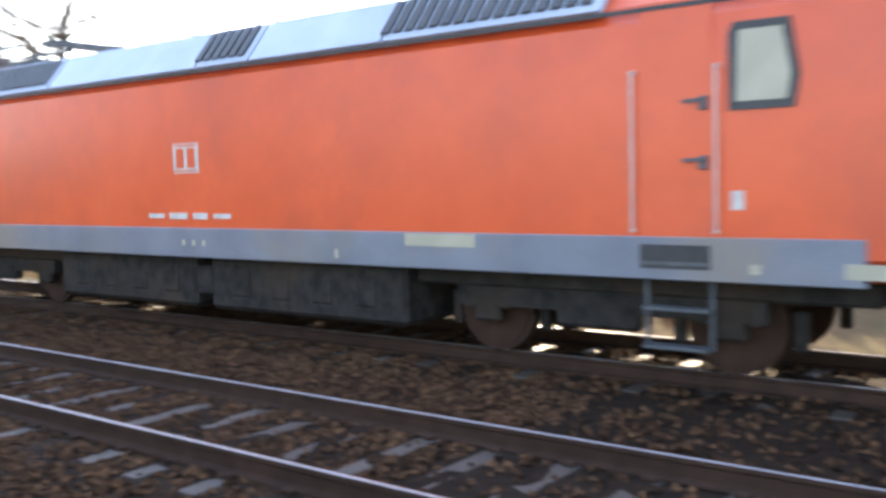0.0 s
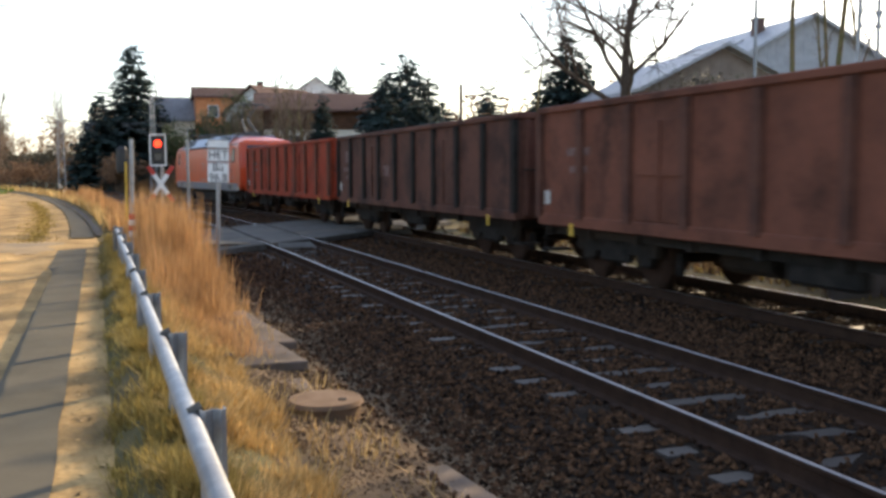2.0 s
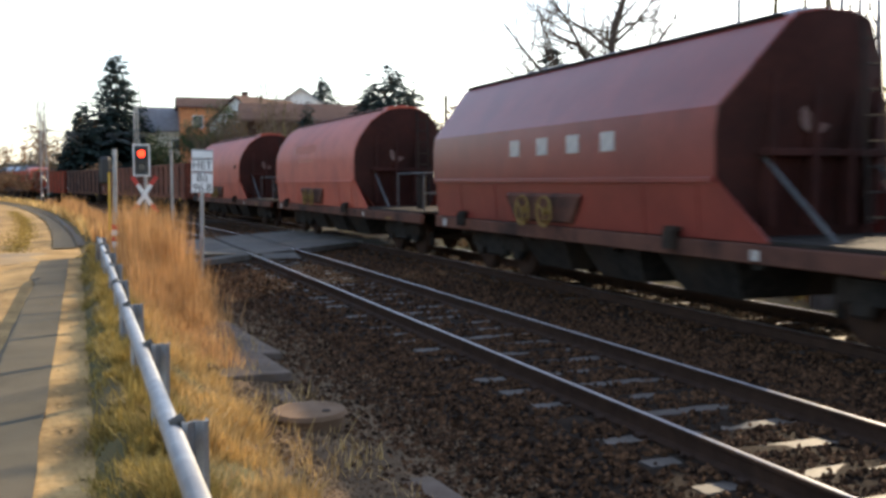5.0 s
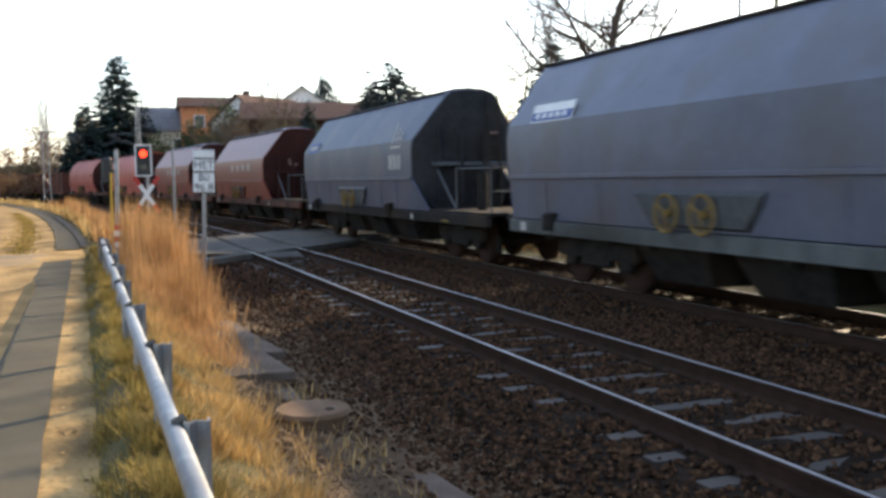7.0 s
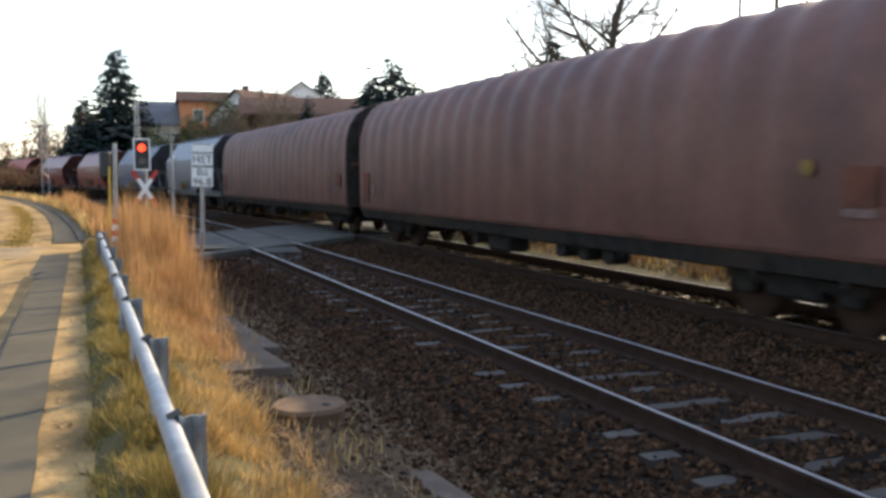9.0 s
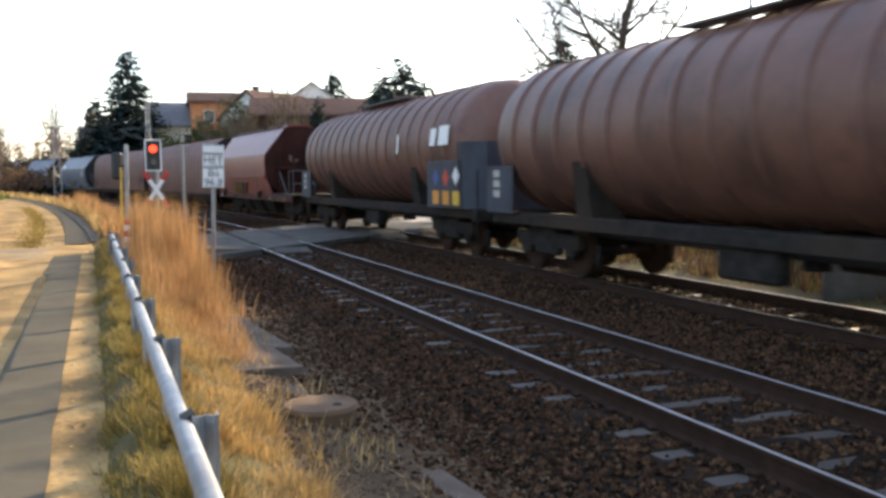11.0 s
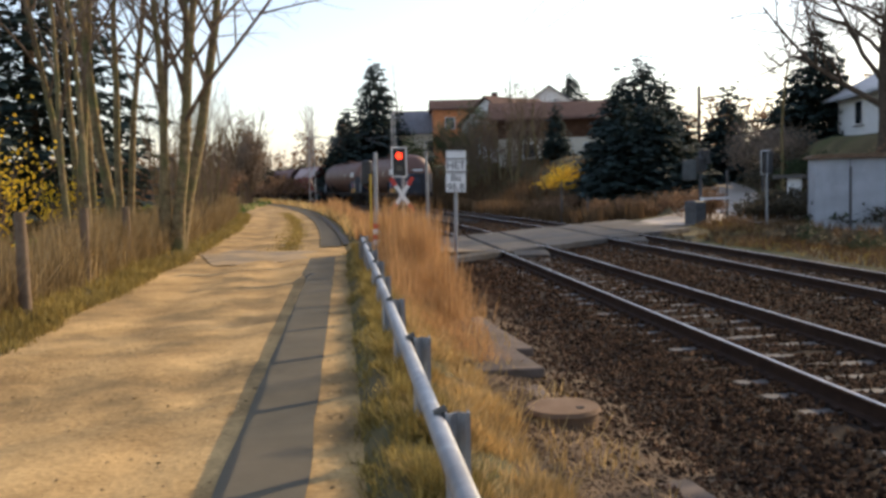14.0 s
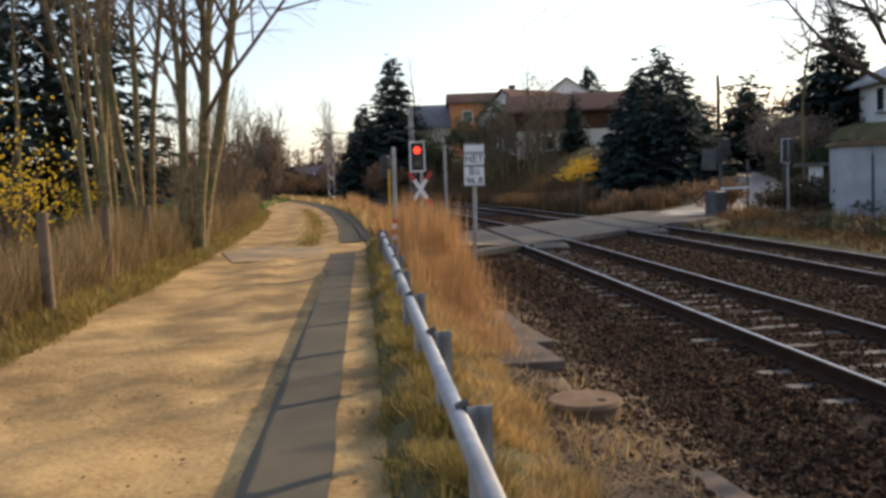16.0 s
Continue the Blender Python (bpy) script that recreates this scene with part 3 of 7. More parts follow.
def front_run(t):
    """Metres along the line that the locomotive's rear has reached."""
    if t < 0.5:
        return 1.0 + 21.6 * t + 0.8 * t * t
    if t < 2.5:
        return 12.0 + 22.9 * (t - 0.5) + 0.25 * (t - 0.5) ** 2
    return 58.8 + 23.1 * (t - 2.5)


def along(t, back):
    s = front_run(t) - back
    x, y = bend(XF, s)
    return pose(x, y, 0, 0, 0, turn(s))


def vehicle(name, back, label, category, group=""):
    ob = thing(name, along(0, back), label, category, group)
    TRAIN.append((ob, back))
    return ob


def wheel_bm():
    bm = B()
    cyl(bm, (-0.065, 0, 0), (0.065, 0, 0), 0.46, 22)
    cyl(bm, (-0.085, 0, 0), (-0.065, 0, 0), 0.40, 22)
    cyl(bm, (-0.10, 0, 0), (0.10, 0, 0), 0.12, 12)
    return bm


def bogie_bm(half):
    bm = B()
    for sx in (-1, 1):
        x0, x1 = sorted((sx * 0.92, sx * 1.06))
        prism(bm, [(x0, 0.52), (x1, 0.52), (x1, 0.78), (x0, 0.78)], -half - 0.35, half + 0.35)
        box(bm, x0 - 0.02, x1 + 0.02, -0.45, 0.45, 0.36, 0.9, 0.04)
        for d in (-half, half):
            box(bm, x0, x1 + 0.05 * (sx > 0), d - 0.16, d + 0.16, 0.34, 0.66, 0.04)
            for e in (-0.24, 0.24):
                cyl(bm, (sx * 1.0, d + e, 0.5), (sx * 1.0, d + e, 0.8), 0.07, 8)
    box(bm, -0.95, 0.95, -0.25, 0.25, 0.5, 0.85, 0.05)
    for d in (-half, half):
        cyl(bm, (-0.95, d, 0.46), (0.95, d, 0.46), 0.075, 10)
        for sx in (-0.75, 0.75):
            box(bm, sx - 0.05, sx + 0.05, d - 0.62, d - 0.5, 0.25, 0.62, 0.02)
            box(bm, sx - 0.05, sx + 0.05, d + 0.5, d + 0.62, 0.25, 0.62, 0.02)
    return bm


def bogies(parent, ys, half=0.9, material=None):
    for y in ys:
        bg = part("bogie", bogie_bm(half), material or BLACKISH, parent, "grimy two-axle bogie", at=pose(0, y, 0))
        w = None
        for d in (-half, half):
            for sx in (-0.75, 0.75):
                m = pose(sx, d, 0.46, 0, 0, 0 if sx < 0 else 180)
                if w is None:
                    w = part("wheel", wheel_bm(), RAIL_SIDE, bg, at=m, smooth=30)
                else:
                    again(w, m)


def buffers(parent, ends):
    bf = None
    for y in ends:
        sg = 1 if y > 0 else -1
        for sx in (-0.875, 0.875):
            m = pose(sx, y, 1.04, 0, 0, 0 if sg > 0 else 180)
            if bf is None:
                bm = B()
                cyl(bm, (0, 0, 0), (0, 0.35, 0), 0.11, 12)
                cyl(bm, (0, 0.3, 0), (0, 0.56, 0), 0.075, 12)
                cyl(bm, (0, 0.55, 0), (0, 0.60, 0), 0.22, 18)
                bf = part("buffer", bm, BLACKISH, parent, "black sprung buffer", at=m, smooth=35)
            else:
                again(bf, m)
        bm = B()
        cyl(bm, (0, 0, 0.98), (0, sg * 0.3, 0.98), 0.06, 8)
        box(bm, -0.05, 0.05, sg * 0.25, sg * 0.62, 0.86, 1.02, 0.02)
        cyl(bm, (0.25, sg * 0.05, 0.9), (0.28, sg * 0.4, 0.5), 0.025, 6)
        part("coupling", bm, BLACKISH, parent, at=pose(0, y, 0))


def bars(parent, name, rows, x, material, label=""):
    """Flat plates or bars of paint on a side wall: (y, z, width, height)."""
    for y, z, w, h in rows:
        bm = B()
        box(bm, -0.004, 0.004, -w / 2, w / 2, -h / 2, h / 2)
        part(name, bm, material, parent, label, at=pose(x, y, z))


def locomotive():
    ob = vehicle("locomotive", -8.87, "orange-red electric locomotive with a grey skirt and raised pantograph", "locomotive")
    H2 = 9.05
    # body shell
    bm = B()
    prism(bm, [(-1.36, 0.95), (1.36, 0.95), (1.48, 1.05), (1.49, 2.3), (1.43, 3.28), (1.02, 3.62), (0.6, 3.68), (-0.6, 3.68), (-1.02, 3.62), (-1.43, 3.28), (-1.49, 2.3), (-1.48, 1.05)], -H2, H2)
    for sg in (1, -1):
        slice_off(bm, (0, sg * 6.3, 3.70), (0, sg * 0.13, 1))
        slice_off(bm, (0, sg * 8.80, 2.1), (0, sg, 0.40))
        slice_off(bm, (0, sg * 8.82, 1.5), (0, sg, -0.12))
    bmesh.ops.bevel(bm, geom=[e for e in bm.edges if len(e.link_faces) == 2 and e.calc_face_angle(0) > 0.3], offset=0.10, segments=3, affect="EDGES")
    part("body_shell", bm, LOCO_RED, ob, "orange-red painted body shell", smooth=30)
    # skirt in grey along the middle
    for sx in (-1, 1):
        bm = B()
        x0, x1 = sorted((sx * 1.44, sx * 1.505))
        box(bm, x0, x1, -8.15, 8.15, 0.93, 1.31, 0.01)
        part("skirt", bm, LOCO_GREY, ob, "dusty grey side skirt")
    # roof hoods
    for i, (y0, y1, m) in enumerate(((-5.9, -3.3, "v"), (-3.3, -1.2, "p"), (-1.2, -0.2, "v"), (-0.2, 3.2, "p"), (3.2, 6.2, "v"))):
        for sx in (-1, 1):
            bm = B()
            prism(bm, [(sx * 1.40, 3.30), (sx * 1.455, 3.33), (sx * 1.06, 3.82), (sx * 0.9, 3.82)], y0 + 0.02, y1 - 0.02)
            hood = part("roof_hood", bm, ROOF_GREY, ob, "blue-grey roof hood")
            if m == "v":
                for k in range(int((y1 - y0) / 0.16)):
                    yy = y0 + 0.12 + k * 0.16
                    bm2 = B()
                    prism(bm2, [(sx * 1.405, 3.40), (sx * 1.42, 3.42), (sx * 1.10, 3.80), (sx * 1.08, 3.78)], yy, yy + 0.11)
                    part("vent_slat", bm2, BLACK, hood)
    bm = B()
    box(bm, -0.95, 0.95, -5.9, 6.2, 3.66, 3.76, 0.02)
    part("roof_deck", bm, ROOF_GREY, ob)
    # rain gutter line
    for sx in (-1, 1):
        bm = B()
        box(bm, sx * 1.44, sx * 1.47, -8.0, 8.0, 3.26, 3.30)
        part("gutter", bm, BLACK, ob)
    # insulators and lines on the roof
    for y in (-5.2, -4.4, -2.6, 1.0, 2.6, 4.6):
        bm = B()
        for k in range(4):
            cyl(bm, (0.5, y, 3.76 + k * 0.07), (0.5, y, 3.80 + k * 0.07), 0.08, 10)
        cyl(bm, (0.5, y, 3.76), (0.5, y, 4.08), 0.035, 8)
        part("insulator", bm, BLACKISH, ob)
    bm = B()
    cyl(bm, (0.5, -5.2, 4.07), (0.5, 4.6, 4.07), 0.02, 6)
    part("roof_conductor", bm, STEEL_DARK, ob)
    # folded pantograph ahead, raised one behind
    bm = B()
    box(bm, -0.6, 0.6, 5.0, 6.3, 3.95, 4.02)
    for sx in (-0.4, 0.4):
        cyl(bm, (sx, 4.2, 4.08), (sx, 6.4, 4.12), 0.03, 6)
        cyl(bm, (sx * 2, 5.0, 4.2), (sx * 2, 6.2, 4.2), 0.03, 6)
    box(bm, -0.8, 0.8, 4.0, 4.35, 4.12, 4.2)
    part("folded_pantograph", bm, STEEL_DARK, ob)
    bm = B()
    box(bm, -0.5, 0.5, -5.6, -4.3, 3.88, 3.94)
    cyl(bm, (-0.3, -5.5, 3.9), (-0.15, -3.9, 4.75), 0.04, 6)
    cyl(bm, (0.3, -5.5, 3.9), (0.15, -3.9, 4.75), 0.04, 6)
    cyl(bm, (-0.15, -3.9, 4.75), (-0.35, -5.3, 5.38), 0.03, 6)
    cyl(bm, (0.15, -3.9, 4.75), (0.35, -5.3, 5.38), 0.03, 6)
    for d in (-0.2, 0.2):
        cyl(bm, (-0.6, -5.3 + d, 5.45), (0.6, -5.3 + d, 5.45), 0.025, 6)
        for sx in (-1, 1):
            cyl(bm, (sx * 0.6, -5.3 + d, 5.45), (sx * 0.95, -5.3 + d, 5.25), 0.02, 6)
    for sx in (-0.35, 0.35):
        cyl(bm, (sx, -5.55, 5.4), (sx, -5.05, 5.4), 0.02, 6)
    part("pantograph", bm, STEEL_DARK, ob, "raised single-arm pantograph")
    # cab side windows and doors, handrails, steps
    for sg in (1, -1):
        for sx in (1, -1):
            y = sg * 7.36
            bm = B()
            prism(bm, [(-0.28, -0.36), (0.25, -0.36), (0.29, -0.1), (0.20, 0.36), (-0.26, 0.36), (-0.30, 0.26)], -0.012, 0.012)
            bmesh.ops.rotate(bm, cent=(0, 0, 0), matrix=Matrix.Rotation(radians(90), 3, "Z"), verts=bm.verts[:])
            if sg < 0:
                bmesh.ops.scale(bm, vec=(1, -1, 1), verts=bm.verts[:])
            wf = part("cab_window", bm, BLACK, ob, "rounded cab side window with a black frame", at=pose(sx * 1.475, y, 2.72, 0, 0 - sx * 3, 0))
            bm = B()
            prism(bm, [(-0.22, -0.29), (0.19, -0.29), (0.22, -0.08), (0.14, 0.29), (-0.21, 0.29)], -0.018, 0.018)
            bmesh.ops.rotate(bm, cent=(0, 0, 0), matrix=Matrix.Rotation(radians(90), 3, "Z"), verts=bm.verts[:])
            if sg < 0:
                bmesh.ops.scale(bm, vec=(1, -1, 1), verts=bm.verts[:])
            part("pane", bm, BLIND if sg < 0 else GLASS, wf, "pane with a beige blind behind" if sg < 0 else "")
            y = sg * 6.6
            bm = B()
            box(bm, -0.008, 0.008, -0.33, 0.33, -0.05, 2.0, 0.004)
            door = part("cab_door", bm, LOCO_RED, ob, at=pose(sx * 1.487, y, 1.33, 0, -sx * 1.0, 0))
            for zz in (0.55, 1.05):
                bm = B()
                box(bm, sx * 0.01, sx * 0.04, -0.30, -0.22, zz, zz + 0.12, 0.01)
                box(bm, sx * 0.02, sx * 0.05, -0.28, -0.08, zz + 0.07, zz + 0.10)
                part("door_handle", bm, STEEL_DARK, door)
            for d in (-0.38, 0.38):
                bm = B()
                cyl(bm, (sx * 1.53, y + d, 1.34), (sx * 1.53, y + d, 2.75), 0.012, 8)
                cyl(bm, (sx * 1.48, y + d, 1.36), (sx * 1.545, y + d, 1.36), 0.015, 6)
                cyl(bm, (sx * 1.44, y + d, 2.74), (sx * 1.545, y + d, 2.74), 0.015, 6)
                part("handrail", bm, FADED, ob, "pale vertical handrail")
            bm = B()
            box(bm, sx * 1.49, sx * 1.512, y - 0.32, y + 0.32, 1.03, 1.24)
            part("step_recess", bm, BLACK, ob)
            bm = B()
            for zz in (0.32, 0.66, 1.06):
                box(bm, sx * 1.36, sx * 1.52, y - 0.3, y + 0.3, zz, zz + 0.03)
            for d in (-0.3, 0.3):
                box(bm, sx * 1.38, sx * 1.42, y + d - 0.015, y + d + 0.015, 0.32, 0.95)
            part("step", bm, STEEL_DARK, ob)
        # windscreen, lamp band, lights, number plate bars
        bm = B()
        box(bm, -1.05, 1.05, -0.015, 0.015, -0.42, 0.42, 0.01)
        ws = part("windscreen", bm, GLASS, ob, "large sloping windscreen", at=pose(0, sg * 8.57, 2.82, -sg * -23 if sg > 0 else -23, 0, 0))
        for sx in (-0.5, 0.5):
            bm = B()
            cyl(bm, (sx, sg * 0.03, -0.4), (sx * 0.5, sg * 0.03, 0.2), 0.012, 5)
            part("wiper", bm, BLACK, ws)
        for sx in (-0.62, 0.62):
            bm = B()
            box(bm, sx - 0.2, sx + 0.2, sg * 8.74, sg * 8.84, 1.78, 2.0, 0.03)
            part("headlight", bm, WHITE, ob, "clear headlight cluster")
            bm = B()
            cyl(bm, (sx * 0.35, sg * 8.68, 2.22), (sx * 0.35, sg * 8.80, 2.22), 0.07, 10)
            part("marker_lamp", bm, BLACK, ob)
        bm = B()
        box(bm, -1.25, 1.25, sg * 8.4, sg * 8.75, 0.55, 0.97, 0.05)
        part("buffer_beam", bm, BLACKISH, ob)
    bm = B()
    for y0, y1 in ((-3.4, -0.1), (0.2, 3.4)):
        box(bm, -1.28, 1.28, y0, y1, 0.24, 0.93, 0.06)
    for y0, y1 in ((-8.2, -3.4), (3.4, 8.2)):
        box(bm, -1.1, 1.1, y0, y1, 0.72, 0.94, 0.03)
    for k in range(9):
        box(bm, -1.30, -1.2, -3.0 + k * 0.7, -2.65 + k * 0.7, 0.42, 0.8, 0.03)
    part("underframe", bm, BLACKISH, ob, "black transformer tank and boxes below the frame")
    bogies(ob, (-5.6, 5.6), 1.3)
    buffers(ob, (-8.7, 8.7))
    # emblem plate and number bars
    for sx in (-1, 1):
        bars(ob, "emblem_plate", [(0.0, 2.20, 0.50, 0.38)], sx * 1.492, FADED, "white emblem plate")
        bars(ob, "emblem_mark", [(-0.11, 2.20, 0.15, 0.25), (0.11, 2.20, 0.15, 0.25), (0.0, 2.36, 0.45, 0.02), (0.0, 2.04, 0.45, 0.02)], sx * 1.497, LOCO_RED)
        bars(ob, "number_bar", [(0.66, 1.46, 0.32, 0.06), (0.2, 1.46, 0.36, 0.08), (-0.24, 1.46, 0.28, 0.08), (-0.66, 1.46, 0.32, 0.06)], sx * 1.492, FADED)
        bars(ob, "number_bar", [(-7.15, 1.62, 0.10, 0.16)], sx * 1.492, FADED)
        bars(ob, "plate_bar", [(-4.05, 1.23, 0.9, 0.13), (-8.3, 1.06, 0.6, 0.12), (0.1, 1.12, 0.06, 0.07), (-0.1, 1.12, 0.06, 0.07), (-0.3, 1.12, 0.06, 0.07), (-2.6, 1.05, 0.05, 0.1), (-7.3, 1.05, 0.08, 0.08)], sx * 1.51, BLIND)


def gondola(back, material, label, scrawl=(), plates=(), end_scrawl=False):
    ob = vehicle("open_wagon", back, label, "goods wagon", "open wagons of the train")
    L2, top = 6.85, 3.02
    bm = B()
    box(bm, -1.40, 1.40, -L2, L2, 0.92, 1.08, 0.02)
    part("floor_frame", bm, material, ob)
    for sx in (-1, 1):
        bm = B()
        box(bm, sx * 1.36, sx * 1.41, -L2, L2, 1.05, top - 0.06)
        part("side_wall", bm, material, ob)
        bm = B()
        box(bm, sx * 1.33, sx * 1.47, -L2 - 0.02, L2 + 0.02, top - 0.12, top, 0.02)
        part("top_rim", bm, material, ob)
        bm = B()
        box(bm, sx * 1.38, sx * 1.45, -L2, L2, 0.90, 1.10, 0.015)
        part("sill", bm, material, ob)
        rib = None
        for k in range(10):
            y = -L2 + 0.07 + k * (2 * L2 - 0.14) / 9
            m = pose(sx * 1.44, y, 0)
            if rib is None:
                bm = B()
                prism(bm, [(-0.05, 1.05), (0.06, 1.05), (0.07, top - 0.13), (-0.05, top - 0.13)], -0.085, 0.085)
                # rib coat is darker than the wall, shade of its sides painted in
                rib = part("rib", bm, RUST_BROWN if material is RUST_RED else RUST_DARK if material is RUST_BROWN else BLACKISH, ob, "worn dark stiffening rib with side shade in its colour", at=m)
            else:
                again(rib, m)
        # doors in the middle of each side
        for y in (-2.9, 2.9):
            bm = B()
            box(bm, sx * 1.405, sx * 1.43, y - 0.62, y + 0.62, 1.12, 2.62, 0.008)
            d = part("side_door", bm, material, ob)
            bm = B()
            cyl(bm, (sx * 1.45, y, 1.15), (sx * 1.45, y, 2.6), 0.02, 6)
            box(bm, sx * 1.43, sx * 1.46, y - 0.6, y + 0.6, 1.8, 1.86)
            part("door_bar", bm, material, d)
    for sg in (-1, 1):
        bm = B()
        box(bm, -1.38, 1.38, sg * L2, sg * (L2 - 0.05), 1.05, top - 0.06)
        ew = part("end_wall", bm, material, ob)
        for x in (-1.2, -0.45, 0.45, 1.2):
            part("end_post", box(B(), x - 0.06, x + 0.06, sg * L2, sg * (L2 + 0.09), 1.0, top - 0.13, 0.015), material, ew)
        part("end_rim", box(B(), -1.44, 1.44, sg * (L2 - 0.07), sg * (L2 + 0.1), top - 0.125, top + 0.004, 0.02), material, ew)
        bm = B()
        cyl(bm, (-1.3, sg * (L2 + 0.12), 1.9), (-0.3, sg * (L2 + 0.12), 1.9), 0.018, 6)
        part("end_handrail", bm, BLACKISH, ob)
        bm = B()
        box(bm, -1.35, -0.9, sg * (L2 - 0.3), sg * (L2 + 0.05), 0.42, 0.46)
        cyl(bm, (-1.33, sg * (L2 - 0.1), 0.44), (-1.33, sg * (L2 - 0.1), 0.95), 0.02, 6)
        part("shunter_step", bm, BLACKISH, ob)
    bm = B()
    for y in np.arange(-L2 + 0.5, L2, 1.45):
        box(bm, -1.3, 1.3, y - 0.06, y + 0.06, 0.72, 0.92)
    box(bm, -0.2, 0.2, -L2, L2, 0.62, 0.92)
    for sx in (-1, 1):
        prism(bm, [(sx * 1.12, 0.74), (sx * 1.2, 0.74), (sx * 1.2, 0.92), (sx * 1.12, 0.92)], -L2 + 0.3, L2 - 0.3)
        box(bm, sx * 0.95, sx * 1.2, -0.7, 0.5, 0.48, 0.8, 0.05)
    cyl(bm, (-0.6, 1.2, 0.62), (-0.6, 2.3, 0.62), 0.2, 12)
    part("underframe", bm, BLACKISH, ob)
    bogies(ob, (-4.8, 4.8))
    buffers(ob, (-L2 + 0.08, L2 - 0.08))
    for y, z, w, h in plates:
        bars(ob, "label_plate", [(y, z, w, h)], -1.435, FADED, "small pale label plate")
    for y, z, w, h in scrawl:
        bars(ob, "faded_marking", [(y, z, w, h)], -1.4145, SMEAR, "faded chalky marking")
    if end_scrawl:
        for x, z, a in ((0.95, 2.42, 25), (1.05, 2.25, -30), (0.92, 2.1, 40), (1.02, 1.95, -20), (0.98, 1.72, 10)):
            bm = B()
            ring(bm, 0.11, 0.022, 14, 5)
            bmesh.ops.rotate(bm, cent=(0, 0, 0), matrix=Matrix.Rotation(radians(90), 3, "Z"), verts=bm.verts[:])
            part("painted_scrawl", bm, FADED, ob, "white painted scrawl", at=pose(x, -L2 - 0.015, z, 0, a, 0))
    bars(ob, "yellow_mark", [(L2 - 1.3, 0.86, 0.12, 0.22), (-L2 + 1.3, 0.86, 0.12, 0.22)], -1.46, YELLOW)


def ring(bm, r, t, n=18, m=6):
    """A ring round the x axis."""
    vs = [[bm.verts.new((t * math.sin(2 * math.pi * j / m), (r + t * math.cos(2 * math.pi * j / m)) * math.cos(2 * math.pi * i / n), (r + t * math.cos(2 * math.pi * j / m)) * math.sin(2 * math.pi * i / n))) for j in range(m)] for i in range(n)]
    for i in range(n):
        for j in range(m):
            bm.faces.new((vs[i][j], vs[(i + 1) % n][j], vs[(i + 1) % n][(j + 1) % m], vs[i][(j + 1) % m]))


def hopper_outline(flat=False):
    if flat:
        half = [(0.75, 1.0), (1.20, 1.55), (1.44, 1.95), (1.46, 2.55), (1.43, 2.86), (1.10, 3.34), (0.70, 3.90), (0.58, 4.02), (0.3, 4.07)]
    else:
        half = [(0.75, 1.0), (1.20, 1.55), (1.44, 1.95), (1.45, 2.55), (1.42, 2.85), (1.28, 3.25), (1.0, 3.68), (0.72, 3.9), (0.5, 4.02), (0.2, 4.07)]
    return half + [(-x, z) for x, z in half[::-1]]


def end_bulge(x, z):
    """How far the rear end stands out beyond its corners."""
    return 0.62 * (1 - (abs(x) / 1.46) ** 2) * (0.35 + 0.65 * step(1.2, 3.6, z))


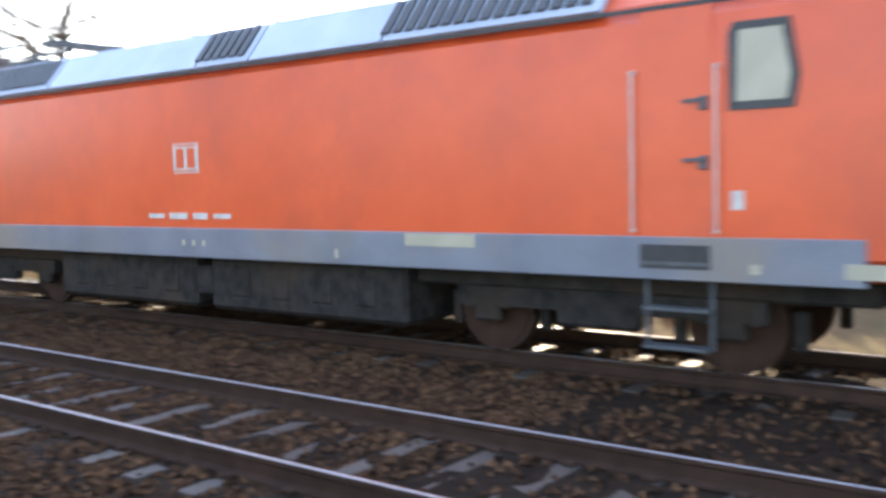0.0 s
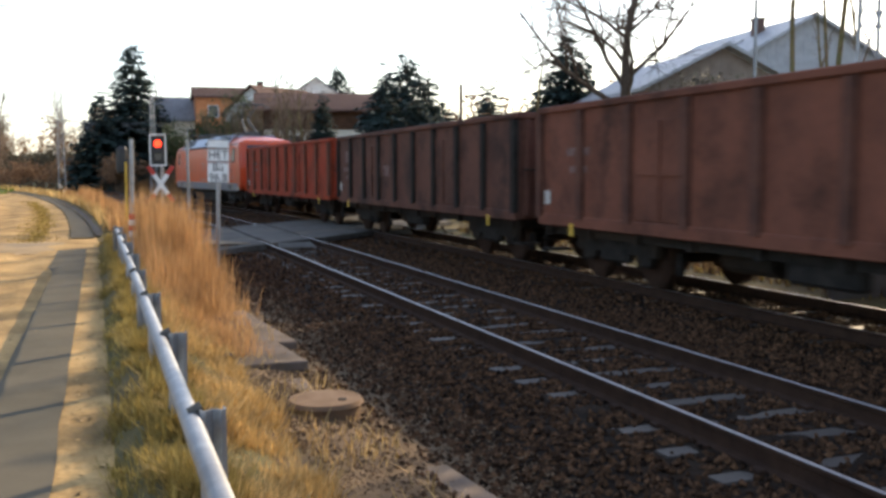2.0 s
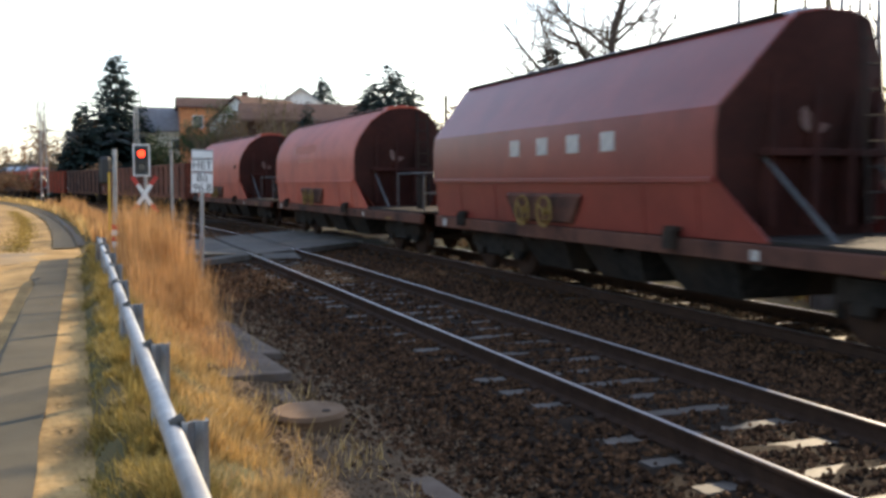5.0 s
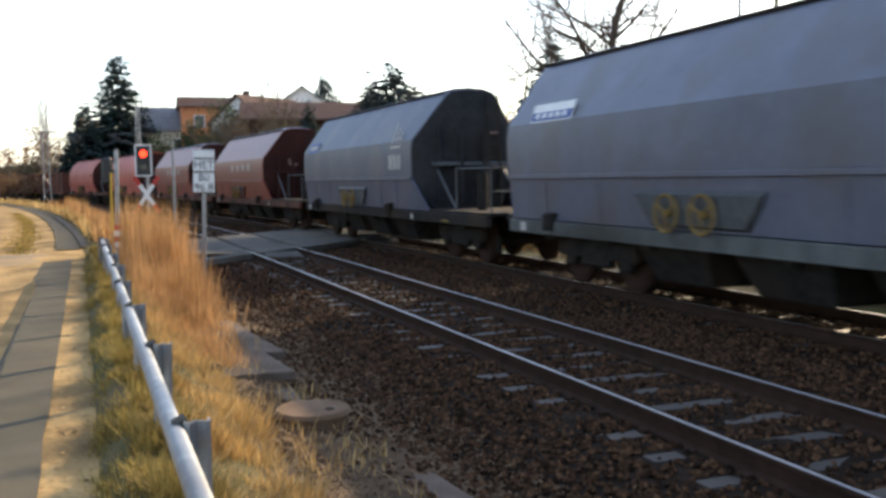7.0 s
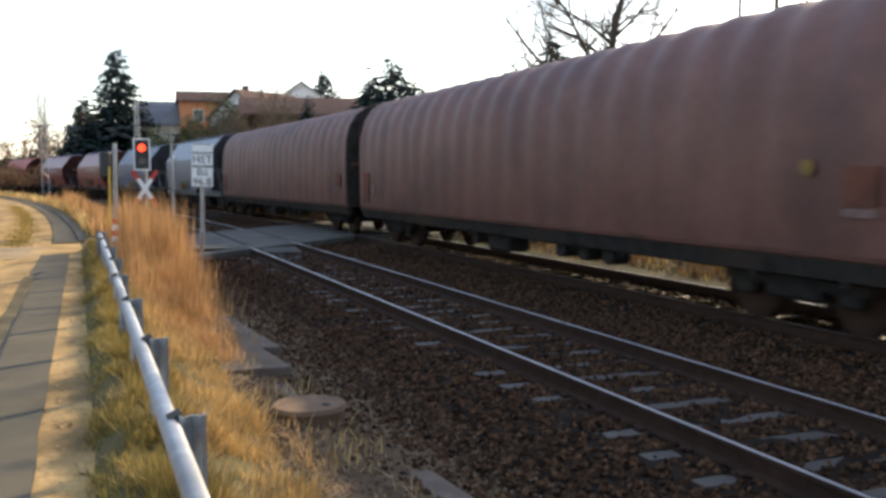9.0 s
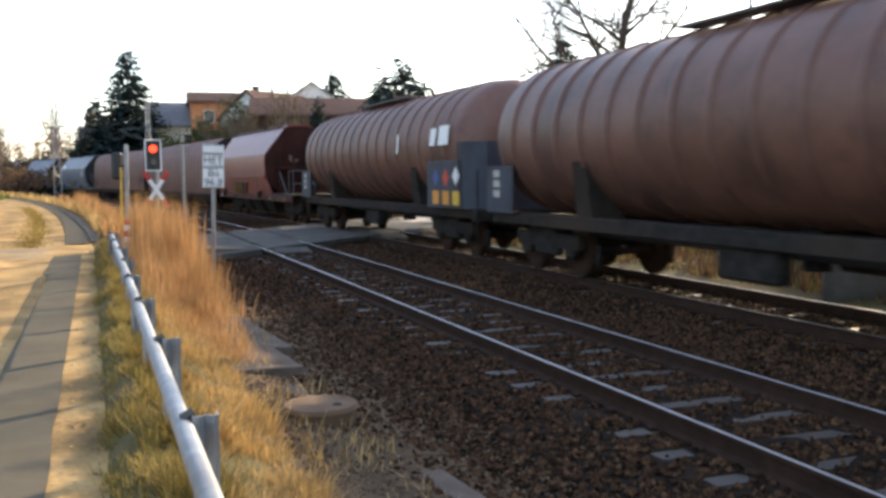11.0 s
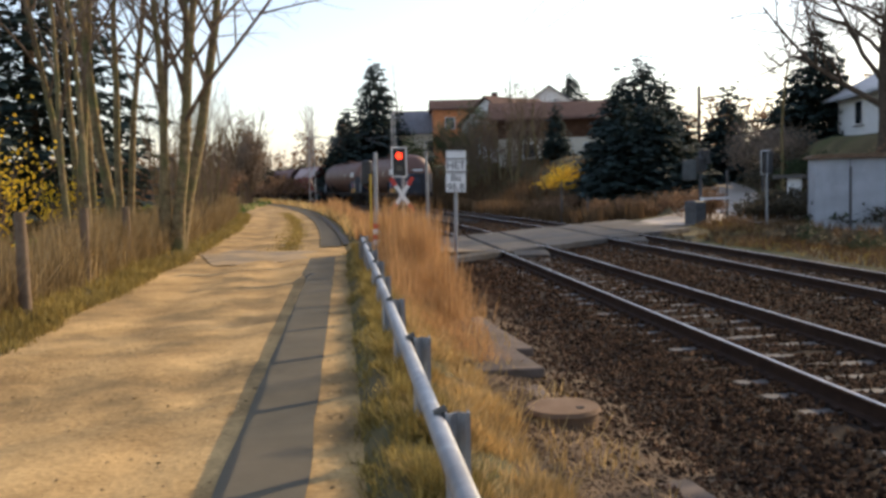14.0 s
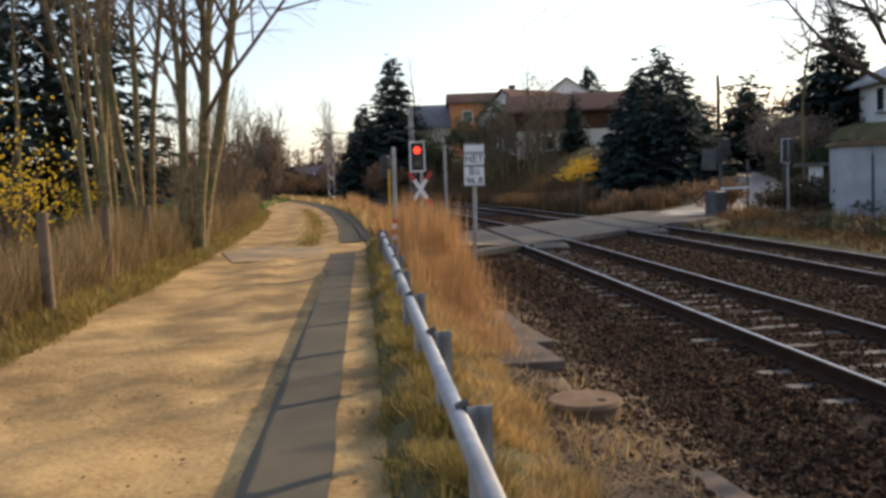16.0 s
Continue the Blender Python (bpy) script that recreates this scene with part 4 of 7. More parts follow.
def hopper(back, material, label, sill=None, cap=None, mark=None, tail=8.2, wheels=(2.25, 3.1), rear=-2.3, nose=7.9):
    ob = vehicle("hopper_wagon", back, label, "hopper wagon", "hopper wagons of the train")
    bm = B()
    flat = material is not HOP_RED
    prism(bm, hopper_outline(flat), rear, 7.9)
    bmesh.ops.bevel(bm, geom=[e for e in bm.edges if len(e.link_faces) == 2 and e.calc_face_angle(0) > 0.5], offset=0.035, segments=2, affect="EDGES")
    for v in bm.verts:
        if v.co.y < rear + 0.2:
            v.co.y -= end_bulge(v.co.x, v.co.z)
    bmesh.ops.triangulate(bm, faces=[f for f in bm.faces if len(f.verts) > 4])
    part("hopper_body", bm, material, ob, smooth=28)
    # rear end plate, drawn out in rings so that it follows the bulge
    bm = B()
    out = [(x * 0.985, 2.0 + (z - 2.0) * 0.985) for x, z in hopper_outline(flat)]
    rings = []
    for f in (1.0, 0.75, 0.5, 0.25):
        rings.append([bm.verts.new((x * f, rear - 0.05 - end_bulge(x * f, 2.4 + (z - 2.4) * f), 2.4 + (z - 2.4) * f)) for x, z in out])
    for ra, rb in zip(rings, rings[1:]):
        for k in range(len(out)):
            bm.faces.new((ra[k], ra[(k + 1) % len(out)], rb[(k + 1) % len(out)], rb[k]))
    mid = bm.verts.new((0, rear - 0.05 - end_bulge(0, 2.4), 2.4))
    for k in range(len(out)):
        bm.faces.new((rings[-1][k], rings[-1][(k + 1) % len(out)], mid))
    for k in range(len(out)):
        a, b = rings[0][k], rings[0][(k + 1) % len(out)]
        c, d = [bm.verts.new((v.co.x, v.co.y + 0.12, v.co.z)) for v in (a, b)]
        bm.faces.new((a, b, d, c))
    # darker coats here put the shade of the rear end into the colour
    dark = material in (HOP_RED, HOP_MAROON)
    plate = part("end_plate", bm, END_RED if dark else END_GREY, ob, "dark end plate with its shade in the colour", smooth=40)
    yb = rear - 0.06 - end_bulge(0, 2.4)
    for x in (-0.85, -0.3, 0.3, 0.85):
        y1 = rear - 0.05 - end_bulge(x, 2.6)
        bm = B()
        box(bm, x - 0.04, x + 0.04, y1 - 0.10, y1 + 0.15, 1.3, 3.5 - 0.3 * abs(x))
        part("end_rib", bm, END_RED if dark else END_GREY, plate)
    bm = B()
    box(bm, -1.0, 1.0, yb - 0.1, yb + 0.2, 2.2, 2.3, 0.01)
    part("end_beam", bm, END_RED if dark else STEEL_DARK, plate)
    bm = B()
    if dark:
        cyl(bm, (-0.25, yb - 0.04, 2.72), (-0.25, yb + 0.06, 2.72), 0.24, 18)
    else:
        box(bm, -0.1, 0.75, yb - 0.06, yb + 0.1, 2.98, 3.06)
    part("end_marking", bm, SMEAR, plate, "worn pale marking")
    # flat aprons below the ledge, cut back to a slope at the rear
    for sx in (-1, 1):
        bm = B()
        a = [bm.verts.new((sx * xx, yy, zz)) for xx, yy, zz in ((1.435, 7.85, 1.88), (1.435, rear - 0.05, 1.88), (1.36, rear - 1.0, 1.12), (1.36, 7.85, 1.12))]
        b = [bm.verts.new((v.co.x - sx * 0.04, v.co.y, v.co.z)) for v in a]
        for k in range(4):
            bm.faces.new((a[k], a[(k + 1) % 4], b[(k + 1) % 4], b[k]))
        bm.faces.new(a)
        bm.faces.new(b[::-1])
        part("side_apron", bm, material, ob)
    if nose > 8:
        bm = B()
        box(bm, -1.35, 1.35, 7.92, nose, 1.10, 1.16, 0.01)
        for x in (-1.38, 1.30):
            box(bm, x, x + 0.08, 7.92, nose, 0.86, 1.10, 0.01)
        part("front_platform", bm, BLACKISH, ob, "grimy dark front platform")
    # folding roof ridge and its edge rails
    bm = B()
    prism(bm, [(-0.55, 4.0), (0.55, 4.0), (0.45, 4.10), (0.0, 4.14), (-0.45, 4.10)], rear - 0.35, 7.8)
    part("roof_flap", bm, cap or material, ob)
    for sx in (-1, 1):
        bm = B()
        cyl(bm, (sx * 0.62, rear - 0.3, 4.02), (sx * 0.62, 7.8, 4.02), 0.03, 6)
        part("roof_rail", bm, BLACKISH, ob)
        bm = B()
        box(bm, sx * 1.40, sx * 1.475, rear + 0.02, 7.88, 1.86, 1.94, 0.01)
        part("side_ledge", bm, material, ob)
        bm = B()
        box(bm, sx * 1.30, sx * 1.42, -tail + 0.6, 7.9, 0.86, 1.10, 0.015)
        part("sill", bm, sill or (RUST_DARK if material in (HOP_RED, HOP_MAROON) else CABINET), ob)
        bm = B()
        prism(bm, [(sx * 1.16, 1.05), (sx * 1.45, 1.2), (sx * 1.475, 1.62), (sx * 1.36, 1.74)], wheels[0] - 1.1, wheels[0] + 1.7)
        for v in bm.verts:
            if v.co.z < 1.3:
                v.co.y += 0.35 if v.co.y < wheels[0] else -0.35
        part("discharge_chute", bm, RUST_DARK if material in (HOP_RED, HOP_MAROON) else STEEL_DARK, ob, "dark discharge chute")
        for y in wheels:
            bm = B()
            r = 0.26
            ring(bm, r, 0.024)
            for k in range(3):
                a = 2 * math.pi * k / 3 + 0.5
                cyl(bm, (0, 0, 0), (0, r * math.cos(a), r * math.sin(a)), 0.02, 6)
            cyl(bm, (-0.1 * sx, 0, 0), (0.03 * sx, 0, 0), 0.05, 8)
            part("hand_wheel", bm, OCHRE, ob, "dull yellow spoked hand wheel", at=pose(sx * 1.55, y, 1.36))
        for y in (-1.9, -0.6, 4.6, 6.4):
            bm = B()
            prism(bm, [(sx * 1.12, 1.14), (sx * 1.375, 1.14), (sx * 1.445, 1.84), (sx * 1.30, 1.84)], y - 0.04, y + 0.04)
            part("gusset", bm, material, ob)
        for y in (6.2, -1.4):
            bm = B()
            cyl(bm, (sx * 1.47, y, 0.95), (sx * 1.47, y, 1.22), 0.11, 10)
            box(bm, sx * 1.36, sx * 1.48, y - 0.14, y + 0.14, 1.2, 1.26)
            part("latch_pot", bm, BLACKISH, ob)
    # rear platform with railing, ladder and end frame
    bm = B()
    box(bm, -1.35, 1.35, -tail + 0.6, rear - 0.1, 1.10, 1.16, 0.01)
    part("end_platform", bm, BLACKISH, ob, "grimy dark end platform")
    for x in (-1.25, -0.4, 0.4, 1.25):
        part("railing_post", cyl(B(), (x, -tail + 0.75, 1.15), (x, -tail + 0.75, 2.1), 0.02, 6), STEEL_DARK, ob)
    for z in (1.6, 2.1):
        part("railing_bar", cyl(B(), (-1.25, -tail + 0.75, z), (1.25, -tail + 0.75, z), 0.02, 6), STEEL_DARK, ob)
    for x in (-1.25, 1.25):
        part("railing_bar", cyl(B(), (x, -tail + 0.75, 2.1), (x, -5.6, 2.1), 0.02, 6), STEEL_DARK, ob)
        part("railing_post", cyl(B(), (x, -5.6, 1.15), (x, -5.6, 2.1), 0.02, 6), STEEL_DARK, ob)
    for x in (-0.9, 0.9):
        ye = rear - 0.1 - end_bulge(x, 2.0)
        part("end_strut", cyl(B(), (x, ye - 1.3, 1.15), (x, ye, 2.2), 0.03, 6), STEEL_DARK, ob)
    bm = B()
    yl = rear - 0.12 - end_bulge(0.4, 3.6)
    for x in (0.3, 0.62):
        cyl(bm, (x, yl - 0.2, 1.15), (x, yl, 4.0), 0.02, 6)
    for k in range(8):
        z = 1.4 + k * 0.33
        cyl(bm, (0.3, yl - 0.17 + k * 0.02, z), (0.62, yl - 0.17 + k * 0.02, z), 0.014, 5)
    part("brake_column", cyl(B(), (-0.6, -5.6, 1.15), (-0.6, -5.6, 2.0), 0.12, 10), BLACKISH, ob)
    part("ladder", bm, BLACKISH, ob, "dark end ladder")
    bm = B()
    cyl(bm, (-1.25, 8.0, 1.1), (-1.25, 8.0, 1.9), 0.02, 6)
    cyl(bm, (1.25, 8.0, 1.1), (1.25, 8.0, 1.9), 0.02, 6)
    cyl(bm, (-1.25, 8.0, 1.9), (1.25, 8.0, 1.9), 0.02, 6)
    part("front_railing", bm, STEEL_DARK, ob)
    bm = B()
    box(bm, -0.2, 0.2, -tail + 0.6, 7.9, 0.7, 1.0)
    for y in (-6, -3, 0.4, 3.4, 6.5):
        box(bm, -1.3, 1.3, y - 0.1, y + 0.1, 0.78, 1.0)
    part("underframe", bm, BLACKISH, ob, "grimy centre beam and cross members")
    for y in (-1.6, 0.7, 3.0):
        bm = B()
        prism(bm, [(-0.9, 0.3), (0.9, 0.3), (1.27, 1.0), (-1.27, 1.0)], y - 0.95, y + 0.95)
        for v in bm.verts:
            if v.co.z < 0.5:
                v.co.y += 0.3 if v.co.y < y else -0.3
        part("discharge_funnel", bm, BLACKISH, ob, "grimy discharge funnel")
    bogies(ob, (-5.3, 5.3))
    buffers(ob, (-tail + 0.6, nose - 0.05))
    bars(ob, "label_plate", [(7.3, 0.98, 0.2, 0.16), (-3.1, 0.97, 0.13, 0.13)], -1.425, FADED)
    bars(ob, "yellow_mark", [(-5.3, 0.93, 0.4, 0.05)], -1.425, OCHRE)
    if mark:
        mark(ob)


def words(text, size, material, name, parent, at, label=""):
    cu = bpy.data.curves.new(name, "FONT")
    cu.body, cu.size, cu.align_x, cu.align_y, cu.extrude = text, size, "CENTER", "CENTER", 0.002
    tmp = new(name, cu)
    me = bpy.data.meshes.new_from_object(tmp)
    bpy.data.objects.remove(tmp)
    bpy.data.curves.remove(cu)
    me.materials.append(material)
    ob = new(name, me)
    ob.parent, ob.matrix_local = parent, at
    if label:
        ob["label"] = label
    return ob


def side_plate(ob, name, y, z, w, h, material, label, lean=0.0, out=0.012):
    """A flat plate that follows the side's lean."""
    x = 1.45
    for (xa, za), (xb, zb) in zip(hopper_outline()[3:9], hopper_outline()[4:10]):
        if za <= z <= zb:
            x = xa + (xb - xa) * (z - za) / (zb - za)
            lean = math.degrees(math.atan2(xa - xb, zb - za))
    for sg in (-1, 1):
        bm = B()
        box(bm, -0.005, 0.005, -w / 2, w / 2, -h / 2, h / 2)
        part(name, bm, material, ob, label, at=pose(sg * (x + out), y, z, 0, -sg * lean, 0))


def mark_grey(ob):
    mark_sail(ob, False)
    side_plate(ob, "name_board", 6.2, 3.02, 1.5, 0.34, WHITE, "white and blue name board")
    side_plate(ob, "name_band", 6.2, 2.96, 1.45, 0.16, BLUEP, "blue band", out=0.02)
    for k in range(5):
        side_plate(ob, "letter_bar", 6.7 - k * 0.25, 2.97, 0.13, 0.10, WHITE, "", out=0.03)


def mark_sail(ob, board=True):
    for k in range(3):
        side_plate(ob, "letter_bar", -1.62 - k * 0.34, 2.33, 0.24, 0.38, FADED, "pale letter bar")
    for k in range(3):
        side_plate(ob, "emblem_stroke", -2.38 + k * 0.30, 2.96 + 0.05 * k, 0.07, 0.34 + 0.10 * k, FADED, "pale emblem stroke")
    side_plate(ob, "emblem_stroke", -2.0, 2.72, 0.72, 0.07, FADED, "pale emblem stroke")
    side_plate(ob, "emblem_stroke", -2.15, 2.93, 0.45, 0.05, FADED, "pale emblem stroke")
    if board:
        side_plate(ob, "label_plate", 6.6, 2.98, 1.2, 0.34, BLUEP, "blue label plate")
        side_plate(ob, "label_bar", 6.6, 2.98, 0.95, 0.14, FADED, "", out=0.02)


def mark_letters(ob):
    for k in range(7):
        side_plate(ob, "letter_bar", 5.0 - k * 0.42, 3.03, 0.26, 0.30, FADED_RED, "faded pink letter bar")
    for k in range(8):
        side_plate(ob, "letter_bar", 4.2 - k * 0.26, 2.62, 0.17, 0.12, FADED_RED, "faded pink letter bar")


def mark_small(ob):
    for k in range(4):
        side_plate(ob, "letter_bar", 3.6 - k * 1.1, 2.5, 0.4, 0.3, FADED, "faded white marking")


def mark_dot(ob):
    side_plate(ob, "dark_plate", -1.6, 2.6, 0.35, 0.16, BLACKISH, "dark oval plate")
    side_plate(ob, "faded_marking", 6.6, 2.6, 0.6, 0.35, FADED_RED, "faded marking")


def curtain_wagon(back, label):
    ob = vehicle("tarpaulin_wagon", back, label, "covered wagon", "tarpaulin wagons of the train")
    L2 = 9.75
    half = [(1.40, 0.92), (1.44, 1.0), (1.455, 2.4), (1.42, 3.0), (1.30, 3.45), (1.08, 3.8), (0.72, 4.02), (0.3, 4.09)]
    out = half + [(-x, z) for x, z in half[::-1]]
    n, bows = 126, 21
    verts, faces, k = [], [], len(out)
    for j in range(n + 1):
        y = -L2 + 2 * L2 * j / n
        ph = (j / n * bows) % 1.0
        sag = 1 - 0.034 * math.sin(math.pi * ph) ** 2 - 0.006 * noise.noise((y * 0.9, back, 0))
        for x, z in out:
            low = step(0.9, 1.6, z)
            wob = 0.012 * noise.noise((x * 2, y * 1.3, z * 1.5 + back)) * low
            verts.append((x * (1 - (1 - sag) * low) + wob, y, 2.0 + (z - 2.0) * (1 - (1 - sag) * low * 0.8) + wob))
    faces = [(j * k + i, j * k + (i + 1) % k, (j + 1) * k + (i + 1) % k, (j + 1) * k + i) for j in range(n) for i in range(k)]
    faces += [tuple(range(k))[::-1], tuple(range(n * k, n * k + k))]
    c = new("tarpaulin", raw_mesh("tarpaulin", verts, faces, TARP, True))
    c.data.set_sharp_from_angle(angle=radians(40))
    c.parent = ob
    c["label"] = "faded maroon ribbed tarpaulin"
    for sg in (-1, 1):
        bm = B()
        prism(bm, [(x * 0.985, z * 0.995) for x, z in out], sg * (L2 + 0.005), sg * (L2 + 0.16))
        # near-black wall: shade of the gap between wagons put into its colour
        ew = part("end_wall", bm, BLACKISH, ob, "end wall darkened for the shade of the wagon gap")
        bm = B()
        for x in (-1.0, -0.35, 0.35, 1.0):
            box(bm, x - 0.05, x + 0.05, sg * (L2 + 0.15), sg * (L2 + 0.24), 1.0, 3.5)
        box(bm, -1.3, 1.3, sg * (L2 + 0.15), sg * (L2 + 0.22), 2.2, 2.3)
        part("end_post", bm, RUST_DARK, ew)
        bm = B()
        box(bm, -1.2, 1.2, sg * (L2 + 0.16), sg * (L2 + 0.4), 1.14, 1.19)
        for x in (-1.15, 1.15):
            cyl(bm, (x, sg * (L2 + 0.36), 1.15), (x, sg * (L2 + 0.36), 2.0), 0.02, 6)
        cyl(bm, (-1.15, sg * (L2 + 0.36), 2.0), (1.15, sg * (L2 + 0.36), 2.0), 0.02, 6)
        part("end_platform", bm, BLACKISH, ob)
    bm = B()
    for sx in (-1, 1):
        prism(bm, [(sx * 1.22, 0.66), (sx * 1.36, 0.7), (sx * 1.42, 0.93), (sx * 1.22, 0.93)], -L2, L2)
        for k in range(12):
            y = -L2 + 1 + k * 1.5
            cyl(bm, (sx * 1.36, y, 0.62), (sx * 1.36, y, 0.95), 0.03, 6)
        for y in (-3.4, -2.6, -1.8, 2.0):
            cyl(bm, (sx * 0.9, y - 0.25, 0.6), (sx * 1.25, y - 0.25, 0.6), 0.16, 10)
        box(bm, sx * 0.7, sx * 1.2, 0.2, 1.2, 0.35, 0.75, 0.05)
    box(bm, -0.2, 0.2, -L2, L2, 0.55, 0.95)
    part("underframe", bm, BLACKISH, ob)
    bogies(ob, (-7.6, 7.6))
    buffers(ob, (-L2 + 0.1, L2 - 0.1))
    bars(ob, "sign_plate", [(-L2 + 0.7, 1.75, 0.5, 0.42), (L2 - 0.65, 1.55, 0.6, 0.85)], -1.465, RUST_BROWN, "dull brownish-red sign plate")
    bars(ob, "label_plate", [(-L2 + 0.7, 1.46, 0.5, 0.09), (L2 - 1.3, 1.5, 0.4, 0.3)], -1.468, SMEAR)
    bm = B()
    cyl(bm, (-1.475, 0, 0), (-1.462, 0, 0), 0.10, 20)
    part("round_plate", bm, OCHRE, ob, "round dull tan plate", at=pose(0, -L2 + 1.5, 1.95))
    bars(ob, "edge_band", [(0, 0.98, 2 * L2 - 0.2, 0.05)], -1.452, RUST_DARK)


def tank_wagon(back, label, L2=7.55):
    ob = vehicle("tank_wagon", back, label, "tank wagon", "tank wagons of the train")
    r, zc, n, k = 1.47, 2.60, 36, 0
    prof = [(-L2 - 0.30, 0.0), (-L2 - 0.27, 0.5), (-L2 - 0.18, 0.95), (-L2 - 0.02, 1.24), (-L2 + 0.18, 1.41), (-L2 + 0.4, r)]
    prof = prof + [(-y, q) for y, q in prof[::-1]]
    verts, faces = [], []
    for y, q in prof:
        for i in range(n):
            a = 2 * math.pi * i / n
            verts.append((q * math.cos(a), y, zc + q * math.sin(a)))
    faces = [(j * n + i, j * n + (i + 1) % n, (j + 1) * n + (i + 1) % n, (j + 1) * n + i) for j in range(len(prof) - 1) for i in range(n)]
    t = new("tank_barrel", raw_mesh("tank_barrel", verts, faces, TANK, True))
    t.parent = ob
    t["label"] = "rust-brown ribbed tank barrel"
    hoop = None
    for j in range(16):
        y = -L2 + 1.0 + j * (2 * L2 - 2.0) / 15
        if hoop is None:
            vs, fs = [], []
            for yy, q in ((-0.05, r - 0.01), (-0.04, r + 0.035), (0.04, r + 0.035), (0.05, r - 0.01)):
                for i in range(n):
                    a = 2 * math.pi * i / n
                    vs.append((q * math.cos(a), yy, q * math.sin(a)))
            fs = [(a * n + i, a * n + (i + 1) % n, (a + 1) * n + (i + 1) % n, (a + 1) * n + i) for a in range(3) for i in range(n)]
            hoop = new("hoop", raw_mesh("hoop", vs, fs, TANK, True))
            hoop.parent, hoop.matrix_local = ob, pose(0, y, zc)
        else:
            again(hoop, pose(0, y, zc))
    bm = B()
    cyl(bm, (0, 0.2, zc + r - 0.05), (0, 0.2, zc + r + 0.16), 0.32, 18)
    cyl(bm, (0, 0.2, zc + r + 0.16), (0, 0.2, zc + r + 0.2), 0.36, 18)
    part("manhole_dome", bm, TANK, ob, smooth=30)
    bm = B()
    box(bm, -0.75, -0.35, -1.6, 2.2, zc + r - 0.02, zc + r + 0.02)
    box(bm, 0.35, 0.75, -1.6, 2.2, zc + r - 0.02, zc + r + 0.02)
    part("walkway", bm, STEEL_DARK, ob)
    bm = B()
    for sx in (-1, 1):
        box(bm, sx * 1.0, sx * 1.3, -L2 - 0.35, L2 + 0.35, 0.90, 1.14, 0.02)
        for y in (-4.1, 4.1):
            prism(bm, [(sx * 0.6, 1.1), (sx * 1.25, 1.1), (sx * 1.38, 2.1), (sx * 1.2, 1.9)], y - 0.25, y + 0.25)
        box(bm, sx * 0.9, sx * 1.2, -0.6, 0.6, 0.45, 0.9, 0.05)
    box(bm, -0.25, 0.25, -L2 - 0.3, L2 + 0.3, 0.7, 1.05)
    cyl(bm, (0, 0, 0.55), (0, 0, 1.2), 0.2, 12)
    part("underframe", bm, BLACKISH, ob)
    # blue-black shields round the rear end
    bm = B()
    plan = [(-1.47, -L2 + 0.25), (-1.45, -L2 - 0.02), (-1.02, -L2 - 0.42), (1.02, -L2 - 0.42), (1.45, -L2 - 0.02), (1.47, -L2 + 0.25)]
    inner = [(x * 0.96, y + 0.07) for x, y in plan]
    lo = [bm.verts.new((x, y, 1.12)) for x, y in plan + inner[::-1]]
    hi = [bm.verts.new((x, y, 2.62)) for x, y in plan + inner[::-1]]
    for k in range(12):
        bm.faces.new((lo[k], lo[(k + 1) % 12], hi[(k + 1) % 12], hi[k]))
    for k in range(5):
        for ring_ in (lo, hi):
            bm.faces.new((ring_[k], ring_[k + 1], ring_[10 - k], ring_[11 - k]))
    part("end_shield", bm, TANK_END, ob, "dark blue end shield")
    for sx in (-1, 1):
        bm = B()
        box(bm, sx * 1.475, sx * 1.49, -L2 + 0.1, -L2 + 2.1, 1.12, 2.22, 0.005)
        sp = part("side_shield", bm, TANK_END, ob, "dark blue side shield")
        for j, (m, z) in enumerate(((BLUEP, 1.82), (REDPAINT, 1.82), (WHITE, 1.86))):
            bm = B()
            s_ = 0.21
            prism(bm, [(0, -s_), (s_, 0), (0, s_), (-s_, 0)], -0.004, 0.004)
            bmesh.ops.rotate(bm, cent=(0, 0, 0), matrix=Matrix.Rotation(radians(90), 3, "Z"), verts=bm.verts[:])
            part("hazard_diamond", bm, m, sp, at=pose(sx * 1.497, -L2 + 1.5 - j * 0.62, z))
        for j in range(3):
            bm = B()
            box(bm, -0.004, 0.004, -0.2, 0.2, -0.16, 0.16, 0.002)
            part("orange_plate", bm, ORANGE if j < 2 else YELLOW, sp, at=pose(sx * 1.497, -L2 + 1.5 - j * 0.62, 1.36))
        for y, w, h, z in ((-L2 + 1.62, 0.36, 0.42, 2.78), (-L2 + 0.95, 0.62, 0.46, 2.8), (-L2 + 4.2, 0.12, 0.5, 2.7)):
            a = math.asin((z - zc) / r)
            bm = B()
            box(bm, -0.006, 0.006, -w / 2, w / 2, -h / 2, h / 2)
            part("label_plate", bm, WHITE, ob, "white lettered plate", at=pose(sx * (r * math.cos(a) + 0.05), y, z, 0, -sx * math.degrees(a), 0))
        bm = B()
        box(bm, sx * 1.40, sx * 1.43, L2 - 0.9, L2 + 0.35, 1.12, 2.05, 0.008)
        fs_ = part("front_shield", bm, TANK_END, ob, "dark blue front shield")
        for j in range(3):
            bm = B()
            box(bm, -0.004, 0.004, -0.14, 0.14, -0.07, 0.07)
            part("number_bar", bm, FADED, fs_, at=pose(sx * 1.437, L2 - 0.15, 1.9 - j * 0.2))
    bars_y = [(-0.62, 1.85), (0.9, 1.85)]
